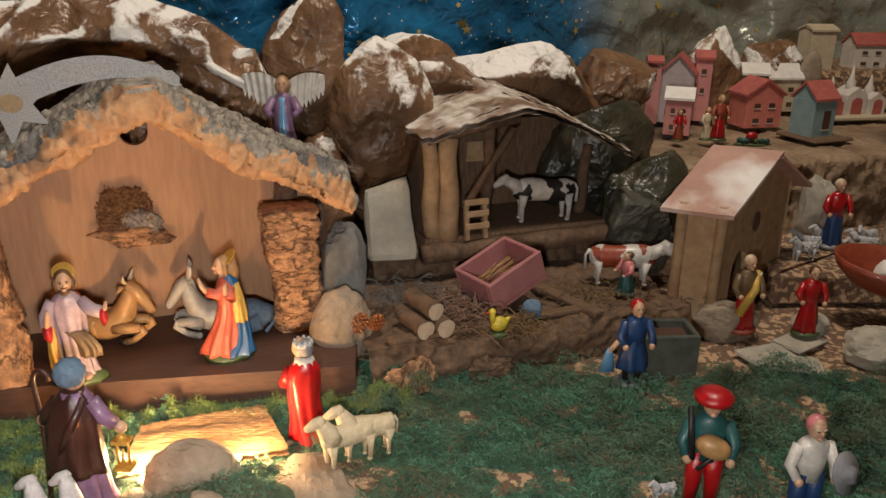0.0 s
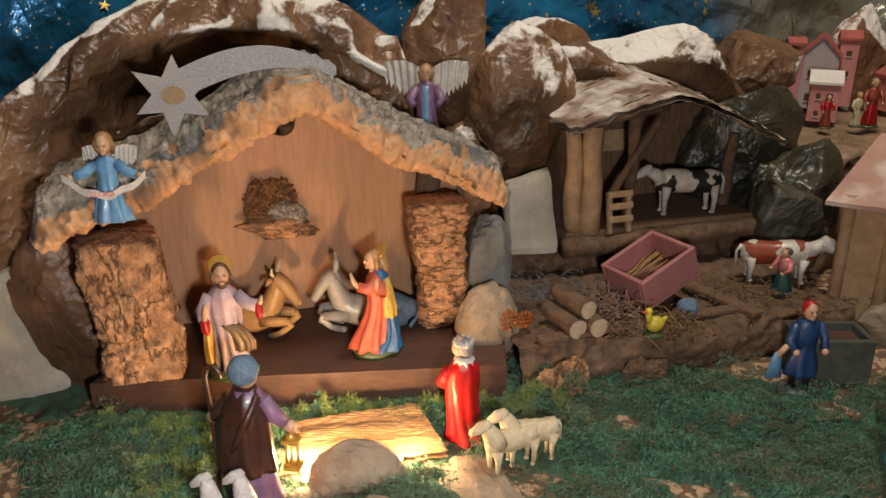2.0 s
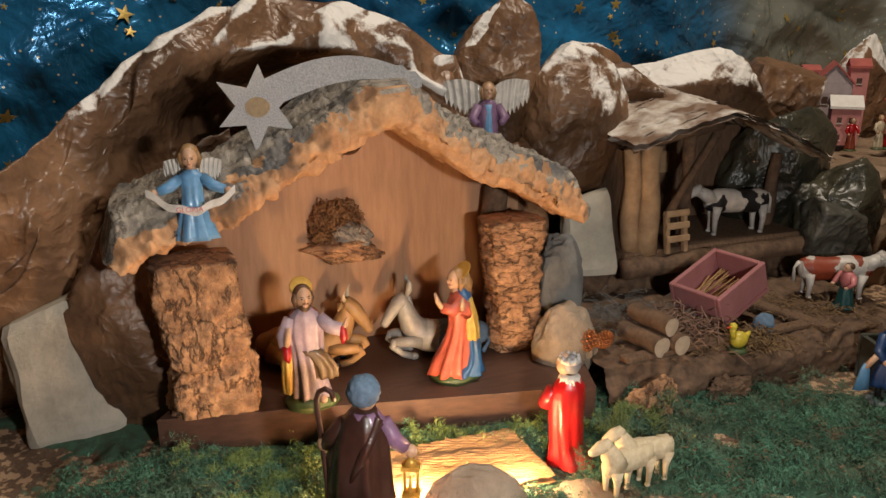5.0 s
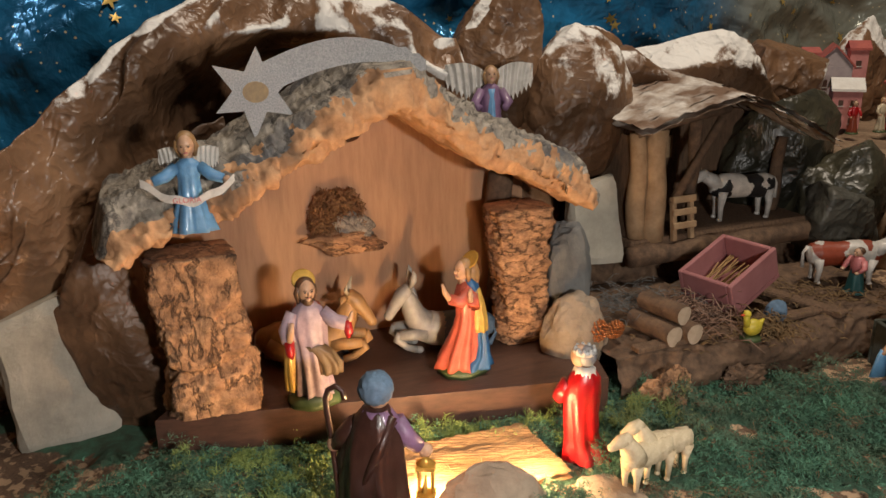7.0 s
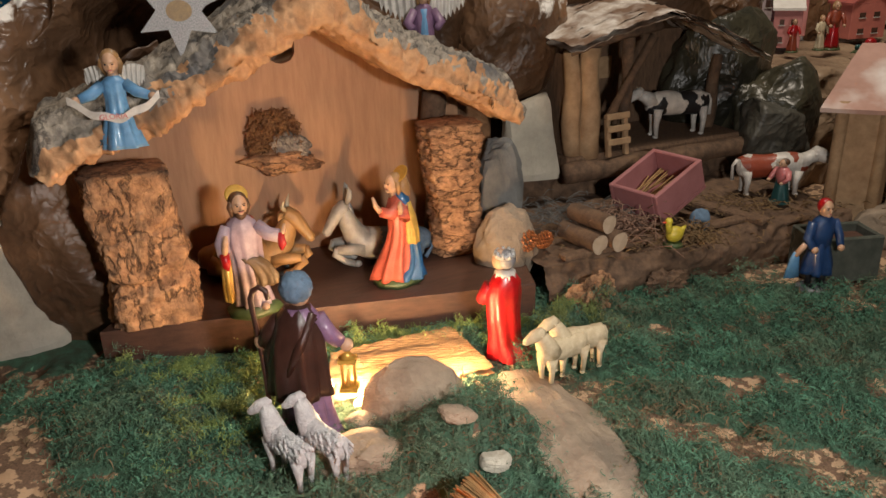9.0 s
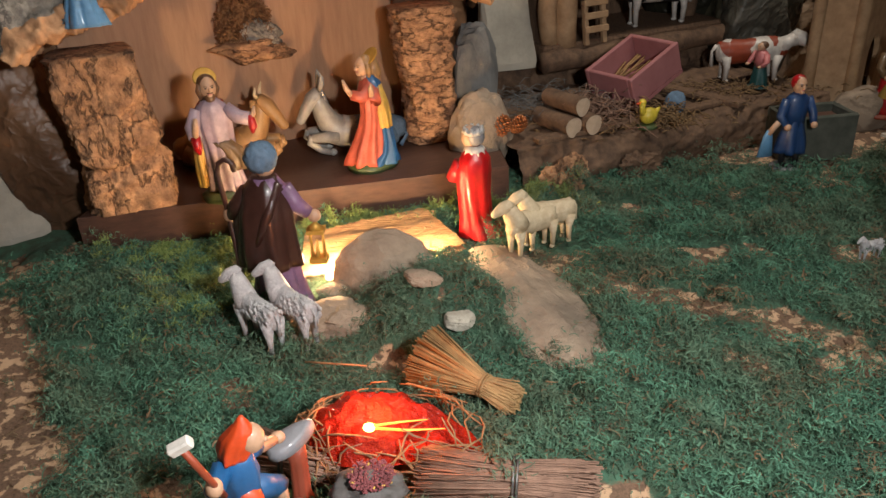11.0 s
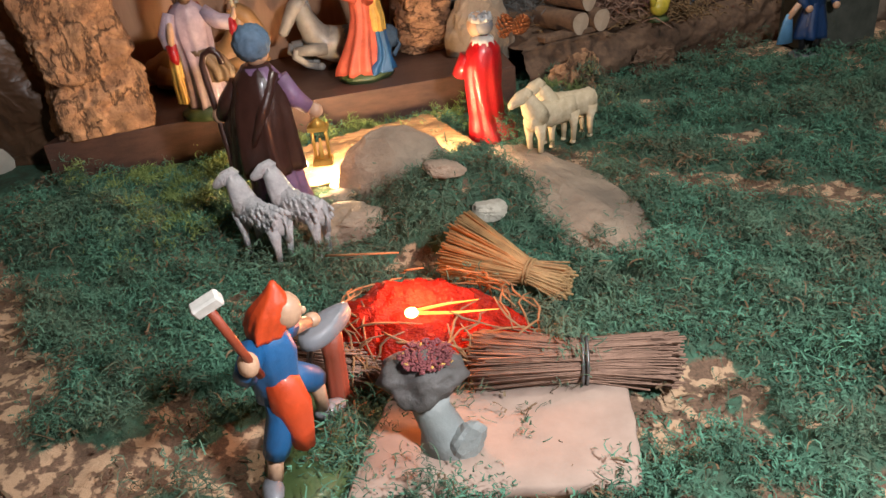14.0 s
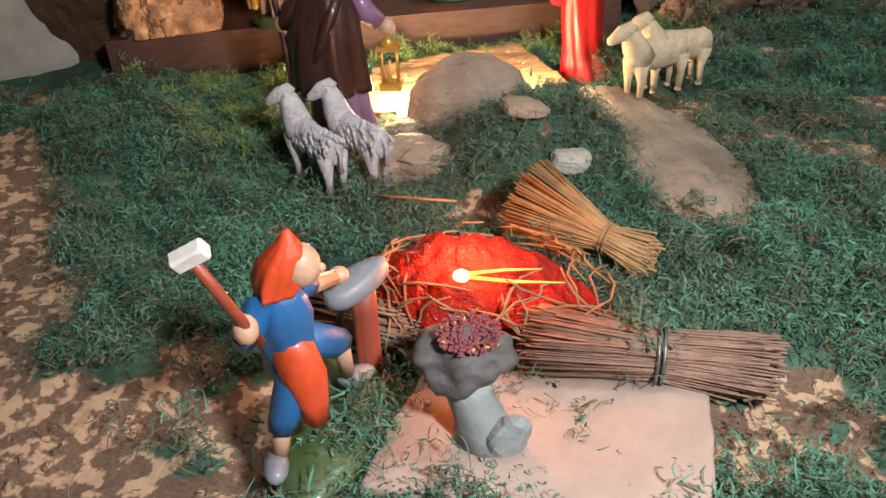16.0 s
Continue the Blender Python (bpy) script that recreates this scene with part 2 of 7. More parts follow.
def fissures(m, scale, stretch, dark, width=0.10, depth=0.004):
    """Cracks between bark plates: darker, and sunk."""
    n, l = m.node_tree.nodes, m.node_tree.links
    p = n["Principled BSDF"]
    co, mp, wn, ad = n.new("ShaderNodeTexCoord"), n.new("ShaderNodeMapping"), n.new("ShaderNodeTexNoise"), n.new("ShaderNodeMixRGB")
    mp.inputs["Scale"].default_value = stretch
    l.new(co.outputs["Object"], mp.inputs["Vector"])
    wn.inputs["Scale"].default_value, wn.inputs["Detail"].default_value = scale * 1.3, 6
    l.new(mp.outputs["Vector"], wn.inputs["Vector"])
    ad.blend_type = "ADD"
    ad.inputs["Fac"].default_value = 0.55 / scale
    l.new(mp.outputs["Vector"], ad.inputs["Color1"])
    l.new(wn.outputs["Color"], ad.inputs["Color2"])
    last = p.inputs["Normal"].links[0].from_socket if p.inputs["Normal"].links else None
    for sc, wd, dp, amt in ((scale, width, depth, 0.75), (scale * 2.7, width * 1.1, depth * 0.4, 0.35)):
        vo, mr, sb, ab = n.new("ShaderNodeTexNoise"), n.new("ShaderNodeMapRange"), n.new("ShaderNodeMath"), n.new("ShaderNodeMath")
        vo.inputs["Scale"].default_value, vo.inputs["Detail"].default_value, vo.inputs["Roughness"].default_value = sc, 5, 0.6
        l.new(ad.outputs["Color"], vo.inputs["Vector"])
        sb.operation, ab.operation = "SUBTRACT", "ABSOLUTE"
        sb.inputs[1].default_value = 0.5
        l.new(vo.outputs["Fac"], sb.inputs[0])
        l.new(sb.outputs["Value"], ab.inputs[0])
        mr.inputs["From Max"].default_value = wd
        mr.inputs["To Min"].default_value, mr.inputs["To Max"].default_value = amt, 0.0
        l.new(ab.outputs["Value"], mr.inputs["Value"])
        mx = n.new("ShaderNodeMixRGB")
        l.new(mr.outputs["Result"], mx.inputs["Fac"])
        l.new(p.inputs["Base Color"].links[0].from_socket, mx.inputs["Color1"])
        mx.inputs["Color2"].default_value = (*dark, 1)
        l.new(mx.outputs["Color"], p.inputs["Base Color"])
        bp = n.new("ShaderNodeBump")
        bp.invert = True
        bp.inputs["Strength"].default_value, bp.inputs["Distance"].default_value = 0.9, dp
        l.new(mr.outputs["Result"], bp.inputs["Height"])
        if last:
            l.new(last, bp.inputs["Normal"])
        last = bp.outputs["Normal"]
    l.new(last, p.inputs["Normal"])
    return m


BARK = fissures(mat("grey_bark", (0.50, 0.44, 0.36), (0.20, 0.175, 0.15), 60, 0.92, 0.7, 150, c3=(0.13, 0.13, 0.135), thr3=0.60, depth=0.003), 26, (1, 1, 1), (0.09, 0.08, 0.07), 0.025, 0.0010)
CORK = fissures(mat("raw_cork", (0.64, 0.36, 0.185), (0.26, 0.13, 0.066), 75, 0.92, 0.7, 150, c3=(0.16, 0.095, 0.06), thr3=0.62, depth=0.003), 34, (1, 1, 0.5), (0.05, 0.028, 0.018), 0.035, 0.0022)
CORKFLAT = fissures(mat("layered_cork", (0.68, 0.38, 0.195), (0.32, 0.16, 0.08), 75, 0.92, 0.7, 150, c3=(0.20, 0.11, 0.065), thr3=0.63, depth=0.003), 26, (1, 1, 2.4), (0.07, 0.036, 0.02), 0.030, 0.0022)
CORKEDGE = mat("smooth_cork_edge", (0.72, 0.42, 0.22), (0.42, 0.22, 0.11), 55, 0.92, 0.7, 150, c3=(0.26, 0.15, 0.085), thr3=0.62, depth=0.003)
BOARD = mat("dark_board", (0.105, 0.05, 0.032), (0.06, 0.028, 0.019), 30, 0.55, 0.3, 150, stretch=(1, 6, 6))
PLY = mat("stained_plywood", (0.44, 0.245, 0.135), (0.35, 0.185, 0.10), 22, 0.6, 0.15, 150, stretch=(8, 8, 1))
PAPER = paper("brown_paper", (0.28, 0.155, 0.08), (0.12, 0.06, 0.03), amount=0.60, gloss=0.44)
PAPER_BIG = paper("mountain_paper", (0.30, 0.165, 0.088), (0.115, 0.060, 0.032), amount=0.42, gloss=0.36)
PAPER_BARE = paper("bare_brown_paper", (0.29, 0.16, 0.085), (0.11, 0.056, 0.03), amount=0.12)
PAPER_LIGHTSNOW = paper("lightly_snowed_paper", (0.26, 0.145, 0.075), (0.11, 0.055, 0.028), amount=0.36, gloss=0.42)
PAPER_DARK = paper("dark_rock_paper", (0.085, 0.075, 0.045), (0.028, 0.028, 0.020), amount=-0.05, gloss=0.36)
PAPER_GREY = paper("grey_rock_paper", (0.12, 0.11, 0.085), (0.05, 0.05, 0.042), amount=-0.1, gloss=0.5)
STONE = mat("grey_stone", (0.50, 0.455, 0.37), (0.32, 0.295, 0.24), 24, 0.8, 0.5, 130, c3=(0.36, 0.34, 0.30), depth=0.003)
STONE_B = mat("blue_grey_stone", (0.19, 0.19, 0.18), (0.11, 0.113, 0.113), 40, 0.75, 0.5, 150, depth=0.003)
PALE = mat("pale_sandstone", (0.42, 0.33, 0.24), (0.26, 0.20, 0.145), 40, 0.88, 0.8, 130, c3=(0.20, 0.16, 0.12), thr3=0.6, depth=0.004)
CARD = mat("pale_card", (0.40, 0.295, 0.235), (0.33, 0.24, 0.19), 60, 0.85, 0.3, 220, depth=0.001)
STRAW = mat("straw_mat", (0.34, 0.205, 0.095), (0.19, 0.105, 0.045), 60, 0.75, 0.4, 200, stretch=(1, 5, 1))
HAY = mat("hay", (0.50, 0.31, 0.13), (0.26, 0.15, 0.06), 80, 0.7, 0.2, per_object=0.2)
TWIG = mat("brushwood", (0.33, 0.20, 0.14), (0.18, 0.105, 0.072), 90, 0.8, 0.4, 300, stretch=(1, 1, 1))
LOGWOOD = mat("cut_wood", (0.48, 0.32, 0.18), (0.31, 0.19, 0.10), 60, 0.75, 0.3)
CUTEND = mat("pale_sawn_wood", (0.60, 0.47, 0.34), (0.46, 0.34, 0.23), 90, 0.8, 0.3)
LOGBARK = mat("log_bark", (0.20, 0.12, 0.07), (0.07, 0.042, 0.027), 70, 0.85, 0.7, 160, depth=0.003)
OLDWOOD = mat("weathered_wood", (0.22, 0.13, 0.075), (0.09, 0.055, 0.034), 60, 0.8, 0.5, 200, stretch=(5, 5, 1))
PINKBOX = mat("pink_box_paint", (0.40, 0.17, 0.17), (0.33, 0.13, 0.13), 50, 0.6, 0.2, 180)
SNOW = mat("sprayed_snow", (0.86, 0.83, 0.78), (0.72, 0.68, 0.62), 60, 0.9, 0.4, 250)
SNOWROOF = mat("snowy_bark_roof", (0.80, 0.76, 0.70), (0.42, 0.32, 0.24), 60, 0.9, 0.6, 180, c3=(0.20, 0.12, 0.075), thr3=0.50, depth=0.004)
FOIL_GOLD = mat("gold_print", (0.72, 0.52, 0.16), (0.5, 0.34, 0.08), 60, 0.45, 0.1, metal=0.5)
CLOTH = mat("mottled_brown_paper", (0.21, 0.125, 0.078), (0.10, 0.062, 0.038), 480, 0.85, 0.6, 200, c3=(0.50, 0.33, 0.20), thr3=0.53, depth=0.003, edge=0.025)


def moss_over(m):
    """Lets a mossy tint cover the paper where the moss lies thick, with a ragged edge."""
    n, l = m.node_tree.nodes, m.node_tree.links
    p = n["Principled BSDF"]
    co, at_, no = n.new("ShaderNodeTexCoord"), n.new("ShaderNodeAttribute"), n.new("ShaderNodeTexNoise")
    at_.attribute_name = "snow"
    no.inputs["Scale"].default_value, no.inputs["Detail"].default_value, no.inputs["Roughness"].default_value = 70, 8, 0.7
    l.new(co.outputs["Object"], no.inputs["Vector"])
    ad, mr, tint, mx = n.new("ShaderNodeMath"), n.new("ShaderNodeMapRange"), n.new("ShaderNodeValToRGB"), n.new("ShaderNodeMixRGB")
    l.new(no.outputs["Fac"], ad.inputs[0])
    l.new(at_.outputs["Fac"], ad.inputs[1])
    mr.inputs["From Min"].default_value, mr.inputs["From Max"].default_value = 0.82, 0.95
    l.new(ad.outputs["Value"], mr.inputs["Value"])
    tint.color_ramp.elements[0].position, tint.color_ramp.elements[1].position = 0.40, 0.62
    tint.color_ramp.elements[0].color, tint.color_ramp.elements[1].color = (0.050, 0.078, 0.046, 1), (0.060, 0.150, 0.094, 1)
    l.new(no.outputs["Fac"], tint.inputs["Fac"])
    l.new(mr.outputs["Result"], mx.inputs["Fac"])
    l.new(p.inputs["Base Color"].links[0].from_socket, mx.inputs["Color1"])
    l.new(tint.outputs["Color"], mx.inputs["Color2"])
    l.new(mx.outputs["Color"], p.inputs["Base Color"])


moss_over(CLOTH)
PLAIN = mat("plain_wall_paint", (0.30, 0.26, 0.22), (0.26, 0.22, 0.19), 6, 0.9, 0.1)


def foil_material():
    m = mat("star_foil", (0.034, 0.29, 0.62), (0.012, 0.070, 0.15), 5.0, 0.22, 0.0, metal=0.35)
    t = m.node_tree
    n, l = t.nodes, t.links
    p = n["Principled BSDF"]
    co = n.new("ShaderNodeTexCoord")
    last = None
    for sc, dist in ((3.5, 0.05), (9, 0.014), (26, 0.005)):
        no = n.new("ShaderNodeTexNoise")
        no.inputs["Scale"].default_value, no.inputs["Detail"].default_value = sc, 4
        no.inputs["Distortion"].default_value = 0.8
        l.new(co.outputs["Object"], no.inputs["Vector"])
        bp = n.new("ShaderNodeBump")
        bp.inputs["Strength"].default_value, bp.inputs["Distance"].default_value = 0.8, dist
        l.new(no.outputs["Fac"], bp.inputs["Height"])
        if last:
            l.new(last.outputs["Normal"], bp.inputs["Normal"])
        last = bp
    l.new(last.outputs["Normal"], p.inputs["Normal"])
    # further along, silver green is blended in to paint the foil's glare
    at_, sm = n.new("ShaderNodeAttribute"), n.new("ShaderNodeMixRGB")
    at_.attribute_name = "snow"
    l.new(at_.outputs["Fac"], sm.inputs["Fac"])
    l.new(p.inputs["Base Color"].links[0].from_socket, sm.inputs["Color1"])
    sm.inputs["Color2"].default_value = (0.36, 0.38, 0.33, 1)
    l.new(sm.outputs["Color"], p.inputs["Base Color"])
    # printed gold specks, set dense and pale to double as painted glints
    vo = n.new("ShaderNodeTexVoronoi")
    vo.inputs["Scale"].default_value = 75
    l.new(co.outputs["Object"], vo.inputs["Vector"])
    mr = n.new("ShaderNodeMapRange")
    mr.inputs["From Min"].default_value, mr.inputs["From Max"].default_value = 0.16, 0.10
    l.new(vo.outputs["Distance"], mr.inputs["Value"])
    pick = n.new("ShaderNodeSeparateColor")
    l.new(vo.outputs["Color"], pick.inputs["Color"])
    gt = n.new("ShaderNodeMath")
    gt.operation = "GREATER_THAN"
    gt.inputs[1].default_value = 0.42
    l.new(pick.outputs["Red"], gt.inputs[0])
    mu = n.new("ShaderNodeMath")
    mu.operation = "MULTIPLY"
    l.new(mr.outputs["Result"], mu.inputs[0])
    l.new(gt.outputs["Value"], mu.inputs[1])
    mx = n.new("ShaderNodeMixRGB")
    l.new(mu.outputs["Value"], mx.inputs["Fac"])
    l.new(p.inputs["Base Color"].links[0].from_socket, mx.inputs["Color1"])
    mx.inputs["Color2"].default_value = (0.85, 0.76, 0.50, 1)
    l.new(mx.outputs["Color"], p.inputs["Base Color"])
    return m


REDHAY = mat("reddish_hay", (0.36, 0.19, 0.08), (0.17, 0.08, 0.035), 80, 0.8, 0.2)
FOIL = foil_material()


def smooth(a, b, x):
    x = min(1, max(0, (x - a) / (b - a)))
    return x * x * (3 - 2 * x)


# ---- setting ----
def path_bare(x, y):
    """1 on the bare earth path that leaves the moss to the front right."""
    px = -0.135 + 1.35 * (0.66 - y)
    return math.exp(-((x - px) / 0.040) ** 2) * smooth(0.67, 0.63, y) * smooth(0.34, 0.46, y)


def moss_cover(x, y):
    """How thick the moss lies, 0 to 1."""
    w = 0.045 * fbm(x, y, 3, 9) + 0.03 * fbm(x, y, 13, 34)
    m = smooth(-0.03, 0.03, x + w - (-0.335 - 0.78 * (y - 0.30)))
    m *= smooth(0.21, 0.27, y + w)
    m *= smooth(0.86, 0.80, y + w)
    m *= 1 - 0.88 * path_bare(x + w, y)
    m *= 1 - 0.6 * smooth(0.46, 0.56, x)
    hole = fbm(x, y, 7, 16)
    m *= 1 - 0.36 * smooth(0.15, 0.45, hole)
    # towards the front the moss breaks up into loose patches
    patch = fbm(x, y, 17, 14) + 0.35 * fbm(x, y, 19, 45)
    front = smooth(0.40, 0.31, y) * (0.45 + 0.72 * smooth(-0.22, -0.30, x) + 0.30 * smooth(-0.14, -0.10, x) * smooth(0.0, -0.06, x))
    left = smooth(0.10, 0.0, x + 0.335 + 0.78 * (y - 0.30))
    m *= 1 - 0.93 * smooth(-0.10, 0.12, patch - 0.50 + 0.68 * max(front, left))
    return max(0.0, min(1.0, m))


def ground_z(x, y):
    z = 0.006 * fbm(x, y, 1, 7) + 0.003 * fbm(x, y, 5, 28)
    z += 0.042 * math.exp(-(((x + 0.172) / 0.055) ** 2 + ((y - 0.535) / 0.050) ** 2))
    z += 0.006 * moss_cover(x, y) - 0.006
    z -= 0.10 * smooth(0.32, 0.10, y) * smooth(-0.34, -0.60, x)
    return z


def build_ground():
    b = Build()
    X0, X1, Y0, Y1 = -1.6, 1.7, -0.7, 2.3

    xs = [X0, -1.2, -0.9, -0.75] + [-0.66 + 0.0085 * i for i in range(int(1.4 / 0.0085))] + [0.80, 1.0, 1.3, X1]
    ys = [Y0, -0.3, -0.05, 0.08] + [0.14 + 0.0085 * i for i in range(int(0.82 / 0.0085))] + [1.05, 1.2, 1.5, 1.8, Y1]
    nx, ny = len(xs), len(ys)
    verts = [(x, y, ground_z(x, y)) for x in xs for y in ys]
    n = ny
    for i in range(nx - 1):
        for j in range(ny - 1):
            b.f.append([i * n + j, (i + 1) * n + j, (i + 1) * n + j + 1, i * n + j + 1])
            b.m.append(0)
            b.s.append(True)
    b.v = verts
    b.snow = {i: moss_cover(v[0], v[1]) for i, v in enumerate(verts)}
    return thing("ground", "mottled brown paper ground partly covered with green moss", "ground", None, b, CLOTH, kind="structure")


build_ground()


def room():
    def slab(name, lo, hi):
        thing(name, "plain dim wall closing the room", "wall", None, Build().box(lo, hi), PLAIN, kind="structure")
    slab("wall_north", (-1.7, 2.3, -0.3), (1.8, 2.4, 2.2))
    slab("wall_south", (-1.7, -1.6, -0.3), (1.8, -1.5, 2.2))
    slab("wall_west", (-1.8, -1.6, -0.3), (-1.7, 2.4, 2.2))
    slab("wall_east", (1.8, -1.6, -0.3), (1.9, 2.4, 2.2))
    slab("ceiling", (-1.8, -1.6, 2.2), (1.9, 2.4, 2.3))
    slab("floor", (-1.8, -1.6, -0.4), (1.9, 2.4, -0.3))


room()


def crease(u, v, nu, nv, seed):
    """Value noise on a warped triangle lattice, linear inside each triangle: flat facets that meet in sharp creases."""
    a = u * nu + 0.9 * noise.noise(Vector((u * nu * 0.6, v * nv * 0.6, seed)))
    c = v * nv + 0.9 * noise.noise(Vector((u * nu * 0.6, v * nv * 0.6, seed + 7)))
    i, j = math.floor(a), math.floor(c)
    f, g = a - i, c - j

    def q(p, r):
        return noise.cell(Vector((p + 0.5 + seed * 3.7, r + 0.5, seed)))

    if f + g < 1:
        return q(i, j) * (1 - f - g) + q(i + 1, j) * f + q(i, j + 1) * g
    return q(i + 1, j + 1) * (f + g - 1) + q(i + 1, j) * (1 - g) + q(i, j + 1) * (1 - f)


# backdrop of star foil, hung in a slack curve behind the mountains
def foil_line(u):
    x = -1.55 + 3.2 * u
    y = 1.02 + 0.30 * smooth(-1.3, -0.2, x) + 0.62 * smooth(-0.25, 0.75, x)
    return x, y


def star(b, c, r, nrm, m=0, points=5, inner=0.42, turn=0.0, thick=0.0015):
    nrm = Vector(nrm).normalized()
    a = nrm.cross(Vector((0, 0, 1))).normalized()
    up = a.cross(nrm)
    lp = []
    for i in range(points * 2):
        q = r if i % 2 == 0 else r * inner
        t = turn + math.pi * i / points
        lp.append(Vector(c) + (a * math.sin(t) + up * math.cos(t)) * q)
    k = len(lp)
    front = [p + nrm * thick for p in lp] + [Vector(c) + nrm * thick * 1.8]
    verts = front + lp
    faces = [(i, (i + 1) % k, k) for i in range(k)] + [(i, i + k + 1, (i + 1) % k + k + 1, (i + 1) % k) for i in range(k)]
    b.add(verts, faces, m, smooth=False)


def build_backdrop():
    b = Build()

    def fn(u, v):
        x, y = foil_line(u)
        z = -0.05 + 1.0 * v
        wild = smooth(0.10, 0.45, x)
        k = 0.035 * fbm(x * 1.0, z * 0.5, 2, 4) + 0.012 * fbm(x, z, 6, 13) + (0.012 + 0.020 * wild) * (crease(u, v, 26, 9, 8) + 0.5 * crease(u, v, 60, 22, 9))
        return (x, y + k, z)

    b.sheet(fn, 260, 90)
    # share of painted silver glare, growing to the right
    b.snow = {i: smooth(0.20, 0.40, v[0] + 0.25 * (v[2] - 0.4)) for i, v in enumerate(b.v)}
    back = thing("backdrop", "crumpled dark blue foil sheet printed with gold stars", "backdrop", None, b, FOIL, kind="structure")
    rnd = random.Random(4)
    for i in range(300):
        u, v = rnd.uniform(0.1, 0.97), rnd.uniform(0.22, 0.85)
        p = Vector(fn(u, v))
        q = Vector(fn(u + 0.004, v))
        r = Vector(fn(u, v + 0.01))
        nrm = (r - p).cross(q - p)
        nrm = nrm if nrm.y < 0 else -nrm
        s = Build()
        big = rnd.random()
        star(s, p + nrm.normalized() * 0.003, 0.005 + 0.010 * big ** 2, nrm, 0, rnd.choice((5, 5, 5, 6, 8)), 0.4, rnd.uniform(-0.4, 0.4), 0.0004)
        part("gold_star", s, FOIL_GOLD, back)
    # a few stars are printed as outlines only
    for u, v in ((0.335, 0.47), (0.295, 0.40), (0.40, 0.56), (0.50, 0.52), (0.545, 0.50), (0.62, 0.54)):
        p = Vector(fn(u, v))
        s = Build()
        lp = [(0.022 if i % 2 == 0 else 0.009, 0.25 + math.pi * i / 5) for i in range(10)]
        pts = [p + Vector((r * math.sin(t), -0.006, r * math.cos(t))) for r, t in lp]
        s.tube(pts + pts[:1], 0.0007, 0, 4)
        part("outlined_star", s, FOIL_GOLD, back)


build_backdrop()


# ---- mountains of crumpled paper ----
def along(arr, u):
    q = u * (len(arr) - 1)
    i = min(int(q), len(arr) - 2)
    return Vector(arr[i]).lerp(Vector(arr[i + 1]), q - i)


def crumple(p, seed):
    """Ridges of crumpled paper: broad folds, sharp creases and small wrinkles."""
    q = p + Vector((seed, seed * 0.7, seed * 1.3))
    w = 0.030 * (0.22 - abs(noise.noise(q * 6))) + 0.018 * (0.22 - abs(noise.noise(q * 14 + Vector((3, 1, 0))))) + 0.006 * (0.2 - abs(noise.noise(q * 32)))
    return w + 0.002 * (0.2 - abs(noise.noise(q * 75)))


def big_mountain():
    """The large fold of paper that arches behind the stable."""
    crest = [(-0.98, 0.60, 0.02), (-0.80, 0.62, 0.12), (-0.68, 0.66, 0.215), (-0.622, 0.70, 0.266), (-0.598, 0.76, 0.297), (-0.568, 0.81, 0.334), (-0.530, 0.85, 0.368), (-0.488, 0.90, 0.402), (-0.425, 0.955, 0.412), (-0.35, 0.985, 0.402), (-0.29, 1.0, 0.381), (-0.235, 1.01, 0.342), (-0.19, 1.03, 0.25)]
    b = Build()

    def fn(u, v):
        c = along(crest, u)
        foot = Vector((c.x * 0.80 - 0.07, 0.80 + 0.14 * smooth(0.42, 0.66, u) + 0.07 * smooth(0.66, 1.0, u), -0.02))
        k = 0.0
        if v < 0.10:
            d = 1 - v / 0.10
            p = c + Vector((-0.03 * d, 0.10 * d, -0.12 * d))
        else:
            k = (v - 0.10) / 0.90
            p = c.lerp(foot, k)
            p.z = foot.z + (c.z - foot.z) * (1 - k) ** 0.9
        # the fat outer roll and the deep hollow under it
        p.y += 0.070 * smooth(0.40, 0.56, u) * smooth(0.95, 0.80, u) * smooth(0.13, 0.27, k) * smooth(0.95, 0.55, k)
        p.y -= 0.030 * math.sin(math.pi * min(1.0, k / 0.22)) * smooth(0.30, 0.5, u)
        w = crumple(p, 1.0) + 0.014 * crease(u, v, 26, 14, 2)
        return p + Vector((-0.25, -0.75, 0.6)) * w * (0.45 + 0.55 * smooth(0.10, 0.26, v))

    b.sheet(fn, 280, 150)
    for i in range(281):
        for j in range(151):
            u, v = i / 280, j / 150
            c = 0.95 * math.exp(-((v - 0.10) / 0.045) ** 2) * (1 - 0.45 * smooth(0.60, 0.68, u)) + 0.62 * math.exp(-((v - 0.20) / 0.035) ** 2) * smooth(0.56, 0.62, u)
            b.snow[i * 151 + j] = c * smooth(0.30, 0.44, u) + 0.7 * crease(u, v, 26, 14, 2) - 0.22 + 0.22 * smooth(0.5, 0.15, v) * smooth(0.2, 0.4, u)
    thing("paper_mountain", "large crumpled brown paper mountain dusted with white snow", "mountain", None, b, PAPER_BIG)


